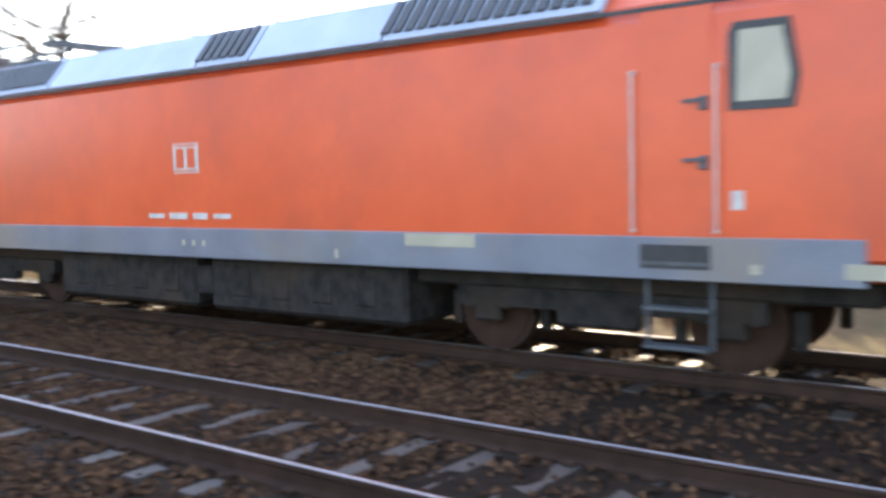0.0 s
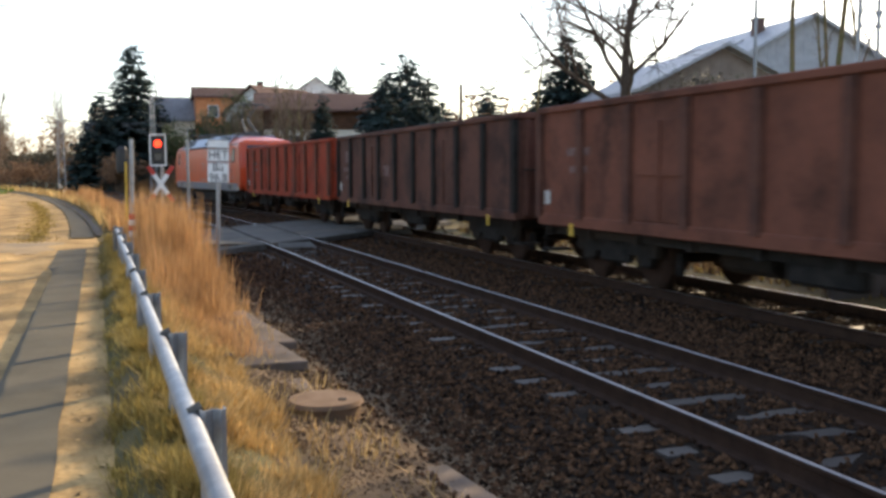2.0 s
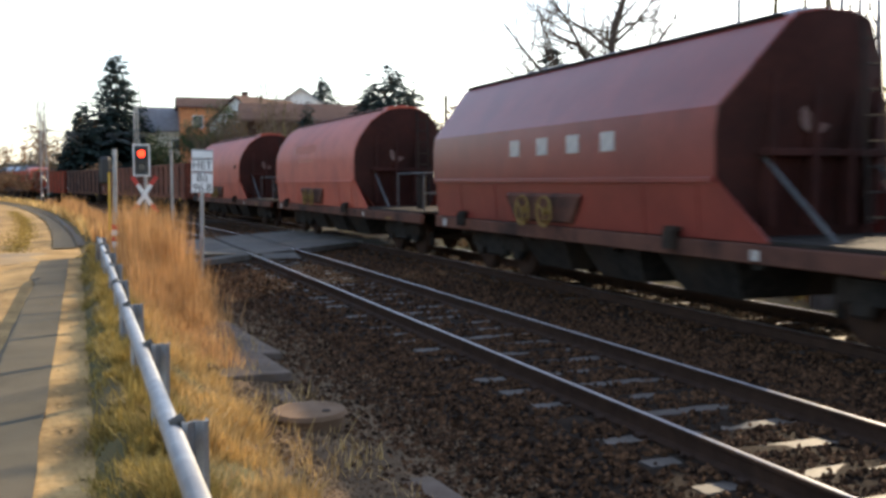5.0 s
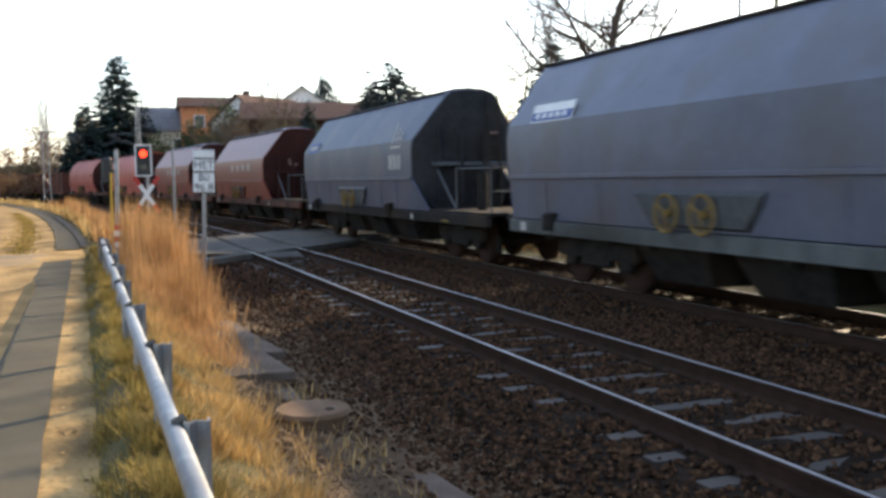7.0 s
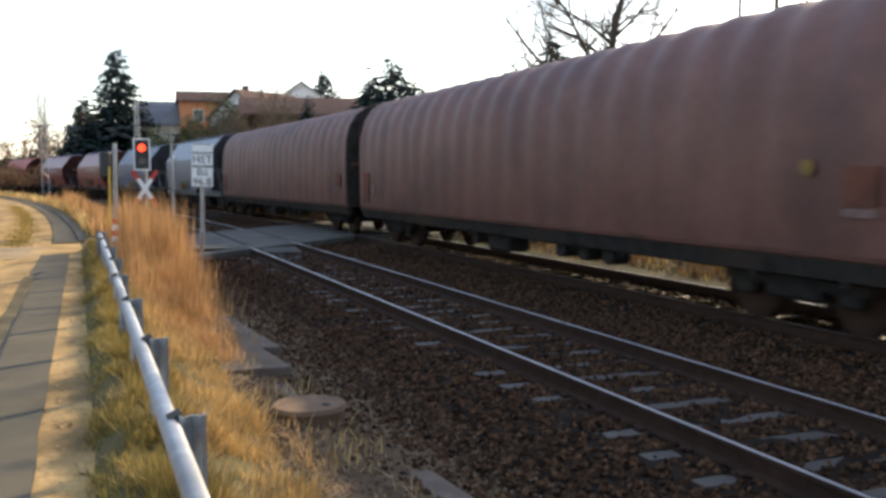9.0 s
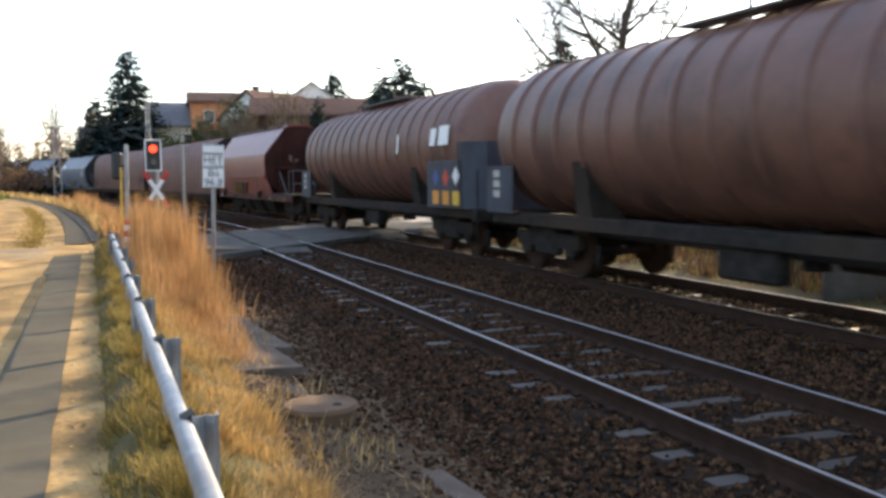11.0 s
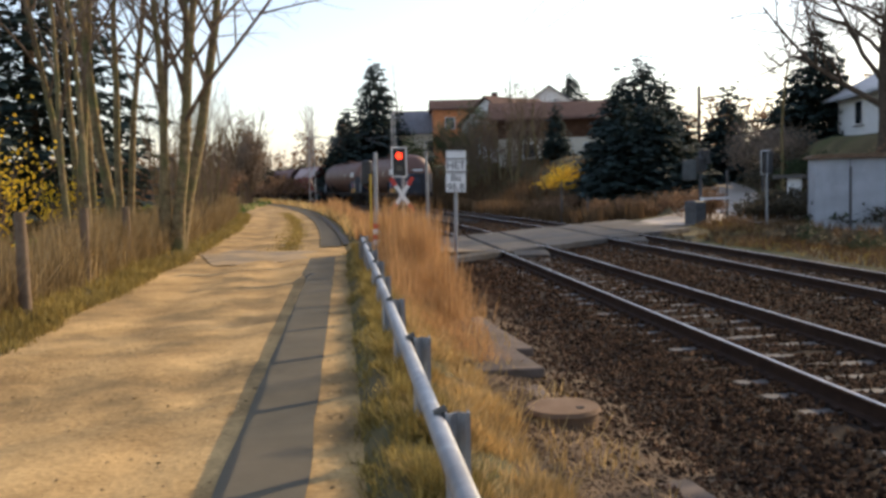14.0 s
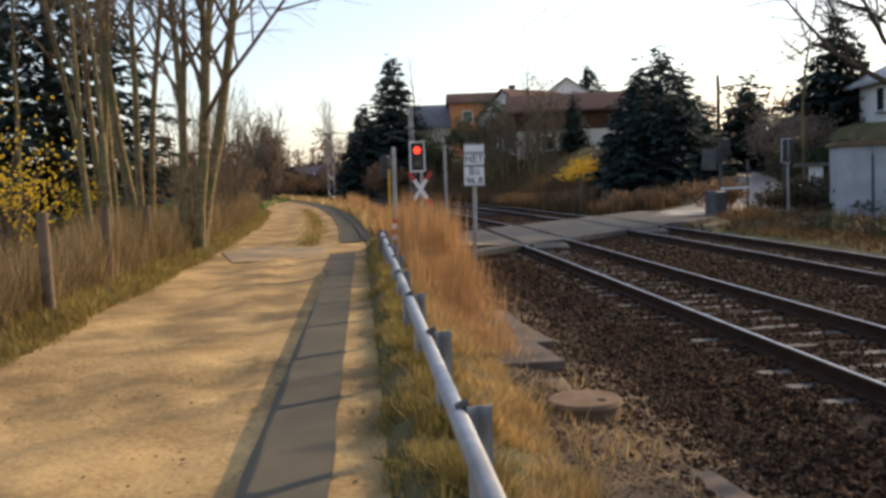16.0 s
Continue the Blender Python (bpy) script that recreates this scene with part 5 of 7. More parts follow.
    for x, z in bars_y:
        bm = B()
        box(bm, x - 0.08, x + 0.08, -L2 - 0.44, -L2 - 0.425, z - 0.2, z + 0.2)
        pl = part("tail_plate", bm, WHITE, ob, "white and red tail plate")
        bm = B()
        box(bm, x - 0.05, x + 0.05, -L2 - 0.447, -L2 - 0.441, z - 0.04, z + 0.12)
        part("tail_plate_mark", bm, REDPAINT, pl)
    bm = B()
    box(bm, -0.15, 0.65, -L2 - 0.33, -L2 - 0.30, 2.80, 2.94)
    box(bm, 0.1, 0.2, -L2 - 0.1, -L2 + 0.2, 2.86, 2.92)
    part("end_label", bm, WHITE, ob, "white end label")
    bm = B()
    for x in (-0.5, 0.5):
        cyl(bm, (x, -L2 - 0.5, 1.1), (x, -L2 - 0.5, 2.4), 0.02, 6)
    cyl(bm, (-0.5, -L2 - 0.5, 2.4), (0.5, -L2 - 0.5, 2.4), 0.02, 6)
    for sx in (-1.3, 1.3):
        cyl(bm, (sx, -L2 - 0.5, 0.5), (sx, -L2 - 0.5, 2.0), 0.02, 6)
    box(bm, -1.35, 1.35, -L2 - 0.5, -L2 - 0.3, 0.85, 1.12, 0.02)
    part("end_beam", bm, BLACKISH, ob)
    bogies(ob, (-L2 + 1.6, L2 - 1.6))
    buffers(ob, (-L2 - 0.4, L2 + 0.4))


# end coats darkened to hold the shade on wagon ends that face back
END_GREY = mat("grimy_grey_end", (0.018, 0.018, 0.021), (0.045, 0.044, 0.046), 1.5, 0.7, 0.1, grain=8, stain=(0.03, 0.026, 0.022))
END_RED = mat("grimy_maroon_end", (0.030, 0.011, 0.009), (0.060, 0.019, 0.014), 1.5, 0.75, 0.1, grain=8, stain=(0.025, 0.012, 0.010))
SMEAR = mat("chalky_smear", (0.11, 0.055, 0.045), (0.24, 0.17, 0.15), 7, 0.8, 0.1, grain=25)
FADED = mat("faded_white_paint", (0.36, 0.34, 0.32), (0.55, 0.52, 0.48), 5, 0.7, 0.1)
FADED_RED = mat("faded_pink_paint", (0.40, 0.15, 0.11), (0.52, 0.24, 0.19), 5, 0.7, 0.1)
locomotive()
gondola(8.35, RUST_RED, "oxide-red ribbed open goods wagon, scuffed", plates=[(6.5, 1.4, 0.22, 0.26)], scrawl=[(5.3, 2.25, 0.9, 0.16), (5.2, 1.98, 1.1, 0.12), (5.5, 1.75, 0.6, 0.1)])
gondola(23.25, RUST_DARK, "dark rusty-brown ribbed open goods wagon with pale markings", plates=[(6.5, 1.4, 0.22, 0.26)], scrawl=[(5.6, 2.35, 0.8, 0.35), (5.7, 1.95, 1.0, 0.12), (5.6, 1.7, 0.6, 0.1), (3.2, 2.0, 0.16, 0.5), (2.9, 1.95, 0.16, 0.4), (2.2, 2.0, 0.2, 0.55), (1.6, 1.9, 0.5, 0.3)])
gondola(38.1, RUST_BROWN, "rusty-brown ribbed open goods wagon", plates=[(6.5, 1.4, 0.2, 0.25)], scrawl=[(5.4, 2.2, 0.8, 0.14), (5.4, 1.9, 0.6, 0.12)])
gondola(52.75, RUST_BROWN, "rusty-brown ribbed open goods wagon with a painted scrawl", scrawl=[(-2.2, 1.95, 0.3, 0.5), (-2.7, 1.9, 0.35, 0.3), (-3.3, 1.75, 0.2, 0.3), (-2.0, 2.2, 0.2, 0.2)], end_scrawl=True)
HF = 62.66 + 7.9
hopper(HF, HOP_RED, "faded red hopper wagon with a curved roof", mark=mark_dot, nose=9.35)
hopper(HF + 16.8, HOP_RED, "faded red hopper wagon with white lettering", mark=mark_letters)
# grey caps on these two paint the sky reflected by the maroon roof
hopper(HF + 33.6, HOP_MAROON, "maroon hopper wagon with a sky reflection painted on its roof", cap=ROOF_GREY, mark=mark_small)
hopper(HF + 50.4, HOP_MAROON, "maroon hopper wagon with a sky reflection painted on its roof", cap=ROOF_GREY, mark=mark_small)
hopper(HF + 66.95, HOP_BLUE, "blue-grey hopper wagon with pale emblem and lettering", mark=mark_sail, wheels=(1.75, 2.55), rear=-3.15, sill=BLACKISH)
hopper(HF + 83.7, HOP_GREY, "grey hopper wagon with a blue and white name board", mark=mark_grey, tail=7.2, wheels=(1.75, 2.55), rear=-3.15)
for back in (170.95, 192.3):
    curtain_wagon(back, "long maroon tarpaulin-covered wagon with ribbed sides")
hopper(204.06 + 7.9, HOP_MAROON, "dusty maroon hopper wagon between tarpaulin and tank wagons", tail=7.0)
tank_wagon(228.16, "rust-brown ribbed tank wagon with blue shields")
tank_wagon(245.16, "last rust-brown tank wagon with dark blue end shield")

# ---- things beside the line ----
def guard_rail():
    gr = thing("guard_rail", pose(0.314, 0, 0), "galvanised tubular guard rail on steel posts beside the track", "guard rail")
    zt = 0.905
    bm = B()
    cyl(bm, (0, -8.0, zt), (0.03, 17.6, zt), 0.040, 18)
    part("tube", bm, GALV, gr, "scuffed grey steel tube", smooth=40)
    bm = B()
    cyl(bm, (0.03, 17.55, zt), (0.02, 17.95, zt - 0.1), 0.040, 12)
    cyl(bm, (0.02, 17.95, zt - 0.1), (0.02, 18.05, 0.25), 0.040, 12)
    part("tube_end", bm, GALV, gr, smooth=40)
    post = None
    k = -5
    while k < 8:
        y = 3.74 + k * 1.89
        m = pose(0.095, y, 0, 0.6 * math.sin(k * 2.3), 1.2 * math.sin(k * 1.7), 3 * math.sin(k))
        if post is None:
            bm = B()
            o = [(-0.05, 0.0), (-0.05, -0.05), (-0.03, -0.055), (0.0, -0.03), (0.03, -0.055), (0.05, -0.05), (0.05, 0.0), (0.043, 0.0), (0.043, -0.043), (0.03, -0.046), (0.0, -0.022), (-0.03, -0.046), (-0.043, -0.043), (-0.043, 0.0)]
            a = [bm.verts.new((x, y_, -0.35)) for x, y_ in o]
            b = [bm.verts.new((x, y_, 0.955)) for x, y_ in o]
            n = len(o)
            for i in range(n):
                bm.faces.new((a[i], a[(i + 1) % n], b[(i + 1) % n], b[i]))
            for i in range(n // 2 - 1):
                bm.faces.new((b[i], b[i + 1], b[n - 2 - i], b[n - 1 - i]))
            post = part("post", bm, GALV, gr, at=m)
            bm = B()
            box(bm, -0.10, -0.03, -0.03, 0.03, 0.86, 0.94, 0.008)
            cyl(bm, (-0.09, 0, 0.94), (-0.04, 0, 0.965), 0.02, 8)
            br = part("bracket", bm, CONCRETE, gr, "pale clamp bracket", at=m)
        else:
            again(post, m)
            again(br, m)
        k += 1


guard_rail()


def sign_post():
    x, y = 2.17, 18.2
    zg = height(x, y)
    ob = thing("distance_sign", pose(x, y, zg, 0, 1.4, -8), "white railway sign with black letters on a grey post", "sign")
    z0 = -zg
    bm = B()
    cyl(bm, (0, 0.03, -0.3), (0, 0.03, 2.45 + z0), 0.038, 12)
    part("post", bm, GALV, ob, smooth=40)
    for za, zb, txt, nm in ((2.33, 2.50, "", "top_plate"), (2.08, 2.325, "HET", "name_plate"), (1.68, 2.07, "Bü\n96.8", "number_plate")):
        bm = B()
        box(bm, -0.195, 0.195, -0.012, 0.0, za + z0, zb + z0, 0.004)
        pl = part(nm, bm, WHITE, ob, "white enamel plate")
        for e in (za + 0.012, zb - 0.012):
            part("border", box(B(), -0.185, 0.185, -0.017, -0.013, e + z0 - 0.006, e + z0 + 0.006), BLACK, pl)
        for i, line in enumerate(txt.split("\n")) if txt else ():
            zz = (za + zb) / 2 if "\n" not in txt else zb - 0.105 - i * 0.185
            words(line, 0.20, BLACK, "lettering", pl, pose(0, -0.016, zz + z0, 90, 0, 0))


sign_post()


def warning_light(x, y, yaw, lit, label, top=2.92, cross=True):
    zg = height(x, y)
    ob = thing("crossing_signal", pose(x, y, zg, 0, 0, yaw), label, "crossing signal", "signals of the level crossing")
    t = top - zg
    bm = B()
    cyl(bm, (0.10, 0.12, -0.3), (0.10, 0.12, t - 0.05), 0.05, 12)
    part("post", bm, GALV, ob, smooth=40)
    bm = B()
    box(bm, -0.20, 0.20, -0.05, 0.16, t - 0.86, t, 0.03)
    h = part("housing", bm, BLACK, ob, "black lamp housing")
    bm = B()
    for a in ((-0.235, -0.195, t - 0.89, t + 0.03), (0.195, 0.235, t - 0.89, t + 0.03)):
        box(bm, a[0], a[1], -0.06, -0.045, a[2], a[3])
    for z in (t - 0.89, t - 0.01):
        box(bm, -0.235, 0.235, -0.06, -0.045, z, z + 0.04)
    part("white_border", bm, WHITE, h, "white retroreflective border")
    for z, m, nm in ((t - 0.24, RED_GLOW if lit else GLASS, "red_lamp"), (t - 0.62, GLASS, "yellow_lamp")):
        bm = B()
        cyl(bm, (0, -0.075, z), (0, -0.045, z), 0.105, 20)
        part(nm, bm, m, h, "lit red lamp" if m is RED_GLOW else "dark lamp")
        bm = B()
        for k in range(10):
            a, b = math.pi * k / 10, math.pi * (k + 1) / 10
            p, q = (0.12 * math.cos(a), -0.12, z + 0.12 * math.sin(a)), (0.12 * math.cos(b), -0.12, z + 0.12 * math.sin(b))
            f = [bm.verts.new(v) for v in (p, q, (q[0], -0.04, q[2]), (p[0], -0.04, p[2]))]
            bm.faces.new(f)
        part("visor", bm, BLACK, h)
    if cross:
        zc = t - 1.42
        for sgn in (-1, 1):
            bm = B()
            box(bm, -0.06, 0.06, -0.012, 0.012, -0.34, 0.34, 0.004)
            arm = part("cross_arm", bm, WHITE, ob, "white cross arm with red tips", at=pose(0.06, -0.02 - 0.015 * sgn, zc, 0, sgn * 33, 0))
            for e in (-1, 1):
                bm = B()
                box(bm, -0.062, 0.062, -0.015, 0.015, e * 0.34, e * 0.62, 0.004)
                part("red_tip", bm, REDPAINT, arm)
    return ob


RED_GLOW = glow("red_signal_glow", (1.0, 0.045, 0.012), 2.6)
warning_light(1.78, 28.5, -3, True, "red crossing light lit above a red and white cross", 2.96)


def plain_pole(name, x, y, top, r, label, category, material=None, lean=0):
    zg = height(x, y)
    bm = B()
    cyl(bm, (0, 0, -0.3), (0, 0, top - zg), r, 10, r * 0.8)
    box(bm, -r * 1.6, r * 1.6, -r * 1.6, r * 1.6, -0.1, 0.06, 0.01)
    return solid(name, bm, material or GALV, label, category, m=pose(x, y, zg, 0, lean, 0), smooth=40)


# mast with a signal head that faces away, and a striped guard at its foot
def back_signal():
    x, y = 0.72, 20.6
    zg = height(x, y)
    ob = thing("signal_mast", pose(x, y, zg, 0, 1.0, 0), "slim grey mast with the dark back of a signal head", "signal mast")
    bm = B()
    cyl(bm, (0, 0, -0.3), (0, 0, 2.58 - zg), 0.045, 12)
    part("post", bm, GALV, ob, smooth=40)
    bm = B()
    box(bm, -0.30, -0.07, 0.02, 0.2, 1.85 - zg, 2.42 - zg, 0.05)
    box(bm, -0.12, 0.0, 0.05, 0.1, 2.1 - zg, 2.16 - zg)
    part("signal_head", bm, BLACK, ob, "black signal head seen from behind")
    bm = B()
    box(bm, -0.13, -0.09, -0.02, 0.03, 0.9 - zg, 2.1 - zg)
    part("ladder_strip", bm, YELLOW, ob, "greenish yellow strip")
    for k in range(4):
        bm = B()
        box(bm, -0.07, 0.07, -0.07, -0.045, 0.55 + k * 0.12 - zg, 0.66 + k * 0.12 - zg, 0.005)
        part("striped_guard", bm, REDPAINT if k % 2 else WHITE, ob)


back_signal()
plain_pole("thin_pole", 2.62, 28.6, 2.85, 0.05, "thin grey pole beside the crossing", "pole")
plain_pole("marker_post", 11.2, 47.0, 1.75, 0.06, "short pale concrete marker post beyond the tracks", "post", CONCRETE)
plain_pole("marker_post", 12.3, 46.0, 0.95, 0.06, "short dark marker post in dry grass", "post", STEEL_DARK)
# far side of the crossing
s2 = warning_light(16.1, 34.2, 200, False, "crossing signal seen from behind on a tall grey post", 2.75, cross=False)


def barrier_machine():
    x, y = 13.6, 35.2
    zg = height(x, y)
    ob = thing("barrier_machine", pose(x, y, zg, 0, 0, 25), "grey barrier machine with signal heads at the lane", "barrier")
    bm = B()
    box(bm, -0.2, 0.4, -0.3, 0.3, -0.1, 0.95, 0.04)
    part("cabinet", bm, STEEL_DARK, ob, "dark grey steel cabinet")
    bm = B()
    cyl(bm, (0.5, 0.1, -0.2), (0.5, 0.1, 2.9), 0.06, 12)
    part("post", bm, STEEL_DARK, ob, smooth=40)
    for x0, z0 in ((0.28, 2.05), (0.5, 2.35)):
        bm = B()
        box(bm, x0, x0 + 0.42, -0.05, 0.2, z0, z0 + 0.6, 0.04)
        part("signal_head", bm, BLACK, ob)
    bm = B()
    box(bm, -0.55, 0.2, 0.0, 0.05, 1.75, 2.55, 0.03)
    part("sign_back", bm, CABINET, ob, "grey back of a sign")
    bm = B()
    box(bm, 0.4, 0.52, -0.06, 0.02, 0.95, 1.08)
    box(bm, 0.5, 1.9, -0.05, 0.0, 0.98, 1.06)
    part("arm_stub", bm, WHITE, ob)


barrier_machine()
plain_pole("lane_post", 15.9, 37.4, 2.1, 0.06, "plain dark post beside the lane", "post", STEEL_DARK)
plain_pole("lane_post", 18.2, 39.0, 1.9, 0.05, "plain dark post beside the lane", "post", STEEL_DARK)


def notice_board():
    x, y = 20.3, 40.3
    zg = height(x, y)
    ob = thing("notice_box", pose(x, y, zg, 0, 0, -28), "small white box with a roof beside the lane", "notice box")
    bm = B()
    box(bm, -0.3, 0.3, -0.2, 0.2, 0.2, 1.75, 0.02)
    part("box_body", bm, PLASTER_W, ob)
    bm = B()
    prism(bm, [(-0.95, 1.7), (0.6, 1.7), (0.55, 1.86), (-0.9, 1.86)], -0.4, 0.4)
    part("box_roof", bm, CONCRETE, ob)
    bm = B()
    box(bm, -0.22, 0.22, -0.16, 0.16, -0.2, 0.22)
    part("plinth", bm, STEEL_DARK, ob)


notice_board()


def relay_hut():
    # front wall runs across the view; built round its front left corner
    x, y = 17.05, 32.3
    zg = -0.35
    ob = thing("relay_hut", pose(x, y, zg, 0, 0, -22), "pale grey prefabricated relay hut with a flat roof", "hut")
    w, d, h = 3.55, 2.6, 2.72
    bm = B()
    box(bm, 0, w, 0, d, 0, h, 0.02)
    part("wall", bm, HUTPAINT, ob, "pale grey wall panels")
    bm = B()
    prism(bm, [(-0.14, h), (w + 0.14, h), (w + 0.16, h + 0.06), (w + 0.05, h + 0.16), (-0.05, h + 0.16), (-0.16, h + 0.06)], -0.16, d + 0.16)
    part("roof", bm, BROWN_LID, ob, "brownish flat roof slab")
    for x0 in (1.17, 2.35):
        bm = B()
        box(bm, x0 - 0.012, x0 + 0.012, -0.006, 0.01, 0.05, h - 0.05)
        part("panel_joint", bm, STEEL_DARK, ob)
    bm = B()
    box(bm, 2.65, 2.95, -0.02, 0.02, 2.25, 2.5, 0.005)
    v = part("vent", bm, STEEL_DARK, ob)
    for k in range(4):
        bm = B()
        box(bm, 2.66, 2.94, -0.03, -0.018, 2.28 + k * 0.055, 2.31 + k * 0.055)
        part("vent_slat", bm, GALV, v)
    bm = B()
    box(bm, -0.05, w + 0.05, -0.06, d + 0.05, -0.3, 0.12)
    part("plinth", bm, CONCRETE, ob)
    bm = B()
    box(bm, -0.02, 0.01, 0.6, 1.55, 0.12, 2.15, 0.005)
    dr = part("door", bm, HUTPAINT, ob)
    bm = B()
    box(bm, -0.07, -0.01, 0.7, 0.76, 1.05, 1.2, 0.01)
    part("door_handle", bm, STEEL_DARK, dr)


relay_hut()
plain_pole("hut_post", 16.4, 28.8, 2.05, 0.055, "dark post with a cross bar before the hut", "post", STEEL_DARK)
plain_pole("pale_stub", 15.9, 26.0, 0.55, 0.07, "pale concrete stub before the hut", "post", CONCRETE)


def cable_box():
    x, y = 12.9, 12.6
    zg = height(x, y)
    ob = thing("concrete_box", pose(x, y, zg, 0, 0, -40), "weathered concrete cable box beside the lattice mast", "cable box")
    for x0, x1 in ((-0.9, 0.24), (0.26, 1.4)):
        part("box_body", box(B(), x0, x1, -0.4, 0.4, -0.3, 0.82 - zg, 0.03), CONCRETE, ob)
        part("box_lid", box(B(), x0 - 0.02, x1 + 0.0, -0.44, 0.44, 0.82 - zg, 0.9 - zg, 0.015), CONCRETE, ob)


cable_box()


def lattice_mast(x, y, h, label, board=False, arm=True, yaw=0):
    zg = height(x, y)
    ob = thing("lattice_mast", pose(x, y, zg, 0, 0, yaw), label, "catenary mast", "catenary masts")
    w0, w1 = 0.30, 0.14
    bm = B()
    for sx in (-1, 1):
        for sy in (-1, 1):
            cyl(bm, (sx * w0, sy * w0, -0.3), (sx * w1, sy * w1, h), 0.035, 6)
    part("leg_frame", bm, GALV, ob)
    n = int(h / 0.75)
    for k in range(n):
        a, b = k / n, (k + 1) / n
        wa, wb = w0 + (w1 - w0) * a, w0 + (w1 - w0) * b
        for sy in (-1, 1):
            s = 1 if k % 2 else -1
            part("brace", cyl(B(), (-s * wa, sy * wa, a * h), (s * wb, sy * wb, b * h), 0.018, 5), GALV, ob)
            part("brace", cyl(B(), (sy * wa, -s * wa, a * h), (sy * wb, s * wb, b * h), 0.018, 5), GALV, ob)
    if arm:
        bm = B()
        cyl(bm, (0, 0, 6.9), (-2.9, 0, 6.6), 0.035, 8)
        cyl(bm, (0, 0, 5.6), (-2.6, 0, 6.55), 0.035, 8)
        cyl(bm, (-2.0, 0, 6.3), (-2.9, 0, 5.7), 0.022, 6)
        part("cantilever", bm, STEEL_DARK, ob)
        for z in (6.9, 5.6):
            bm = B()
            for k in range(5):
                cyl(bm, (-0.35 - k * 0.07, 0, z + (0.1 if z < 6 else -0.03)), (-0.38 - k * 0.07, 0, z + (0.11 if z < 6 else -0.03)), 0.09, 10)
            part("insulator", bm, BLACKISH, ob)
    if board:
        bm = B()
        box(bm, -0.19, 0.19, -0.02, 0.0, -0.31, 0.31, 0.005)
        bd = part("kilometre_board", bm, WHITE, ob, "white board with black numbers", at=pose(-0.18, -0.36, 2.05 - zg, 0, 0, -40 - yaw))
        words("96", 0.30, BLACK, "numeral", bd, pose(0, -0.024, 0.14, 90, 0, 0))
        words("8", 0.30, BLACK, "numeral", bd, pose(0, -0.024, -0.14, 90, 0, 0))
    return ob


lattice_mast(12.9, 12.9, 9.5, "grey steel lattice catenary mast with a number board", board=True)
fx, fy = bend(12.4, 92)
lattice_mast(-2.45, 85.0, 9.6, "grey steel lattice catenary mast beside the bend", yaw=180)
lattice_mast(fx, fy, 9.3, "grey steel lattice catenary mast beside the bend", yaw=15)
lattice_mast(12.6, -38, 9.5, "grey steel lattice catenary mast beside the line")


def wire(name, sx, z, s0, s1, sag, label):
    bm = B()
    pts = []
    s = s0
    while s < s1:
        k = ((s + 38) % 50) / 50
        x, y = bend(sx, s)
        pts.append((x, y, z - sag * 4 * k * (1 - k)))
        s += 5
    for p, q in zip(pts, pts[1:]):
        cyl(bm, p, q, 0.005, 4, caps=False)
    return solid(name, bm, STEEL_DARK, label, "overhead wire", "overhead wires")


for xc in (XN, XF):
    wire("contact_wire", xc, 5.5, -60, 190, 0.0, "thin dark overhead contact wire")
    wire("carrier_wire", xc, 6.7, -60, 190, 0.8, "thin dark sagging carrier wire")
plain_pole("timber_pole", 23.8, 60.4, 7.8, 0.13, "tall dark wooden pole beside the lane", "pole", TIMBER)
plain_pole("lamp_pole", 30.5, 38.2, 11.0, 0.10, "slim grey pole behind the house", "pole")


# concrete duct covers and the round shaft cover in the verge
def slab(x0, x1, y0, y1, z, tilt, label):
    bm = B()
    box(bm, x0 - (x0 + x1) / 2, x1 - (x0 + x1) / 2, (y0 - y1) / 2, (y1 - y0) / 2, -0.10, 0.0, 0.012)
    for v in bm.verts:
        v.co += Vector((0.02 * noise.noise(v.co * 3 + Vector((x0, y0, 0))), 0.02 * noise.noise(v.co * 3 + Vector((y0, x0, 4))), 0))
    solid("duct_cover", bm, SLABC, label, "concrete slab", "duct covers in the verge", m=pose((x0 + x1) / 2, (y0 + y1) / 2, z, *tilt))


SLABC = mat("brownish_concrete", (0.105, 0.078, 0.06), (0.17, 0.132, 0.105), 4, 0.9, 0.4, stain=(0.10, 0.075, 0.05), stain_scale=1.5)
slab(1.24, 2.02, 10.5, 12.9, -0.02, (1, 2, 6), "weathered brownish concrete duct cover")
slab(1.18, 1.92, 9.1, 10.35, 0.0, (-1, 1, 3), "weathered brownish concrete duct cover")
slab(1.08, 1.82, 8.15, 8.75, -0.06, (0, 3, -4), "weathered concrete duct cover half sunk in dirt")
slab(1.45, 2.3, 4.4, 5.9, -0.12, (0, 2, 5), "weathered concrete duct cover half sunk in dirt")
bm = B()
box(bm, -0.05, 0.05, -0.33, 0.33, -0.05, 0.06, 0.01)
solid("broken_kerb", bm, SLABC, "narrow broken concrete piece lying on edge", "concrete piece", m=pose(1.15, 9.6, 0.03, 0, 0, 8))


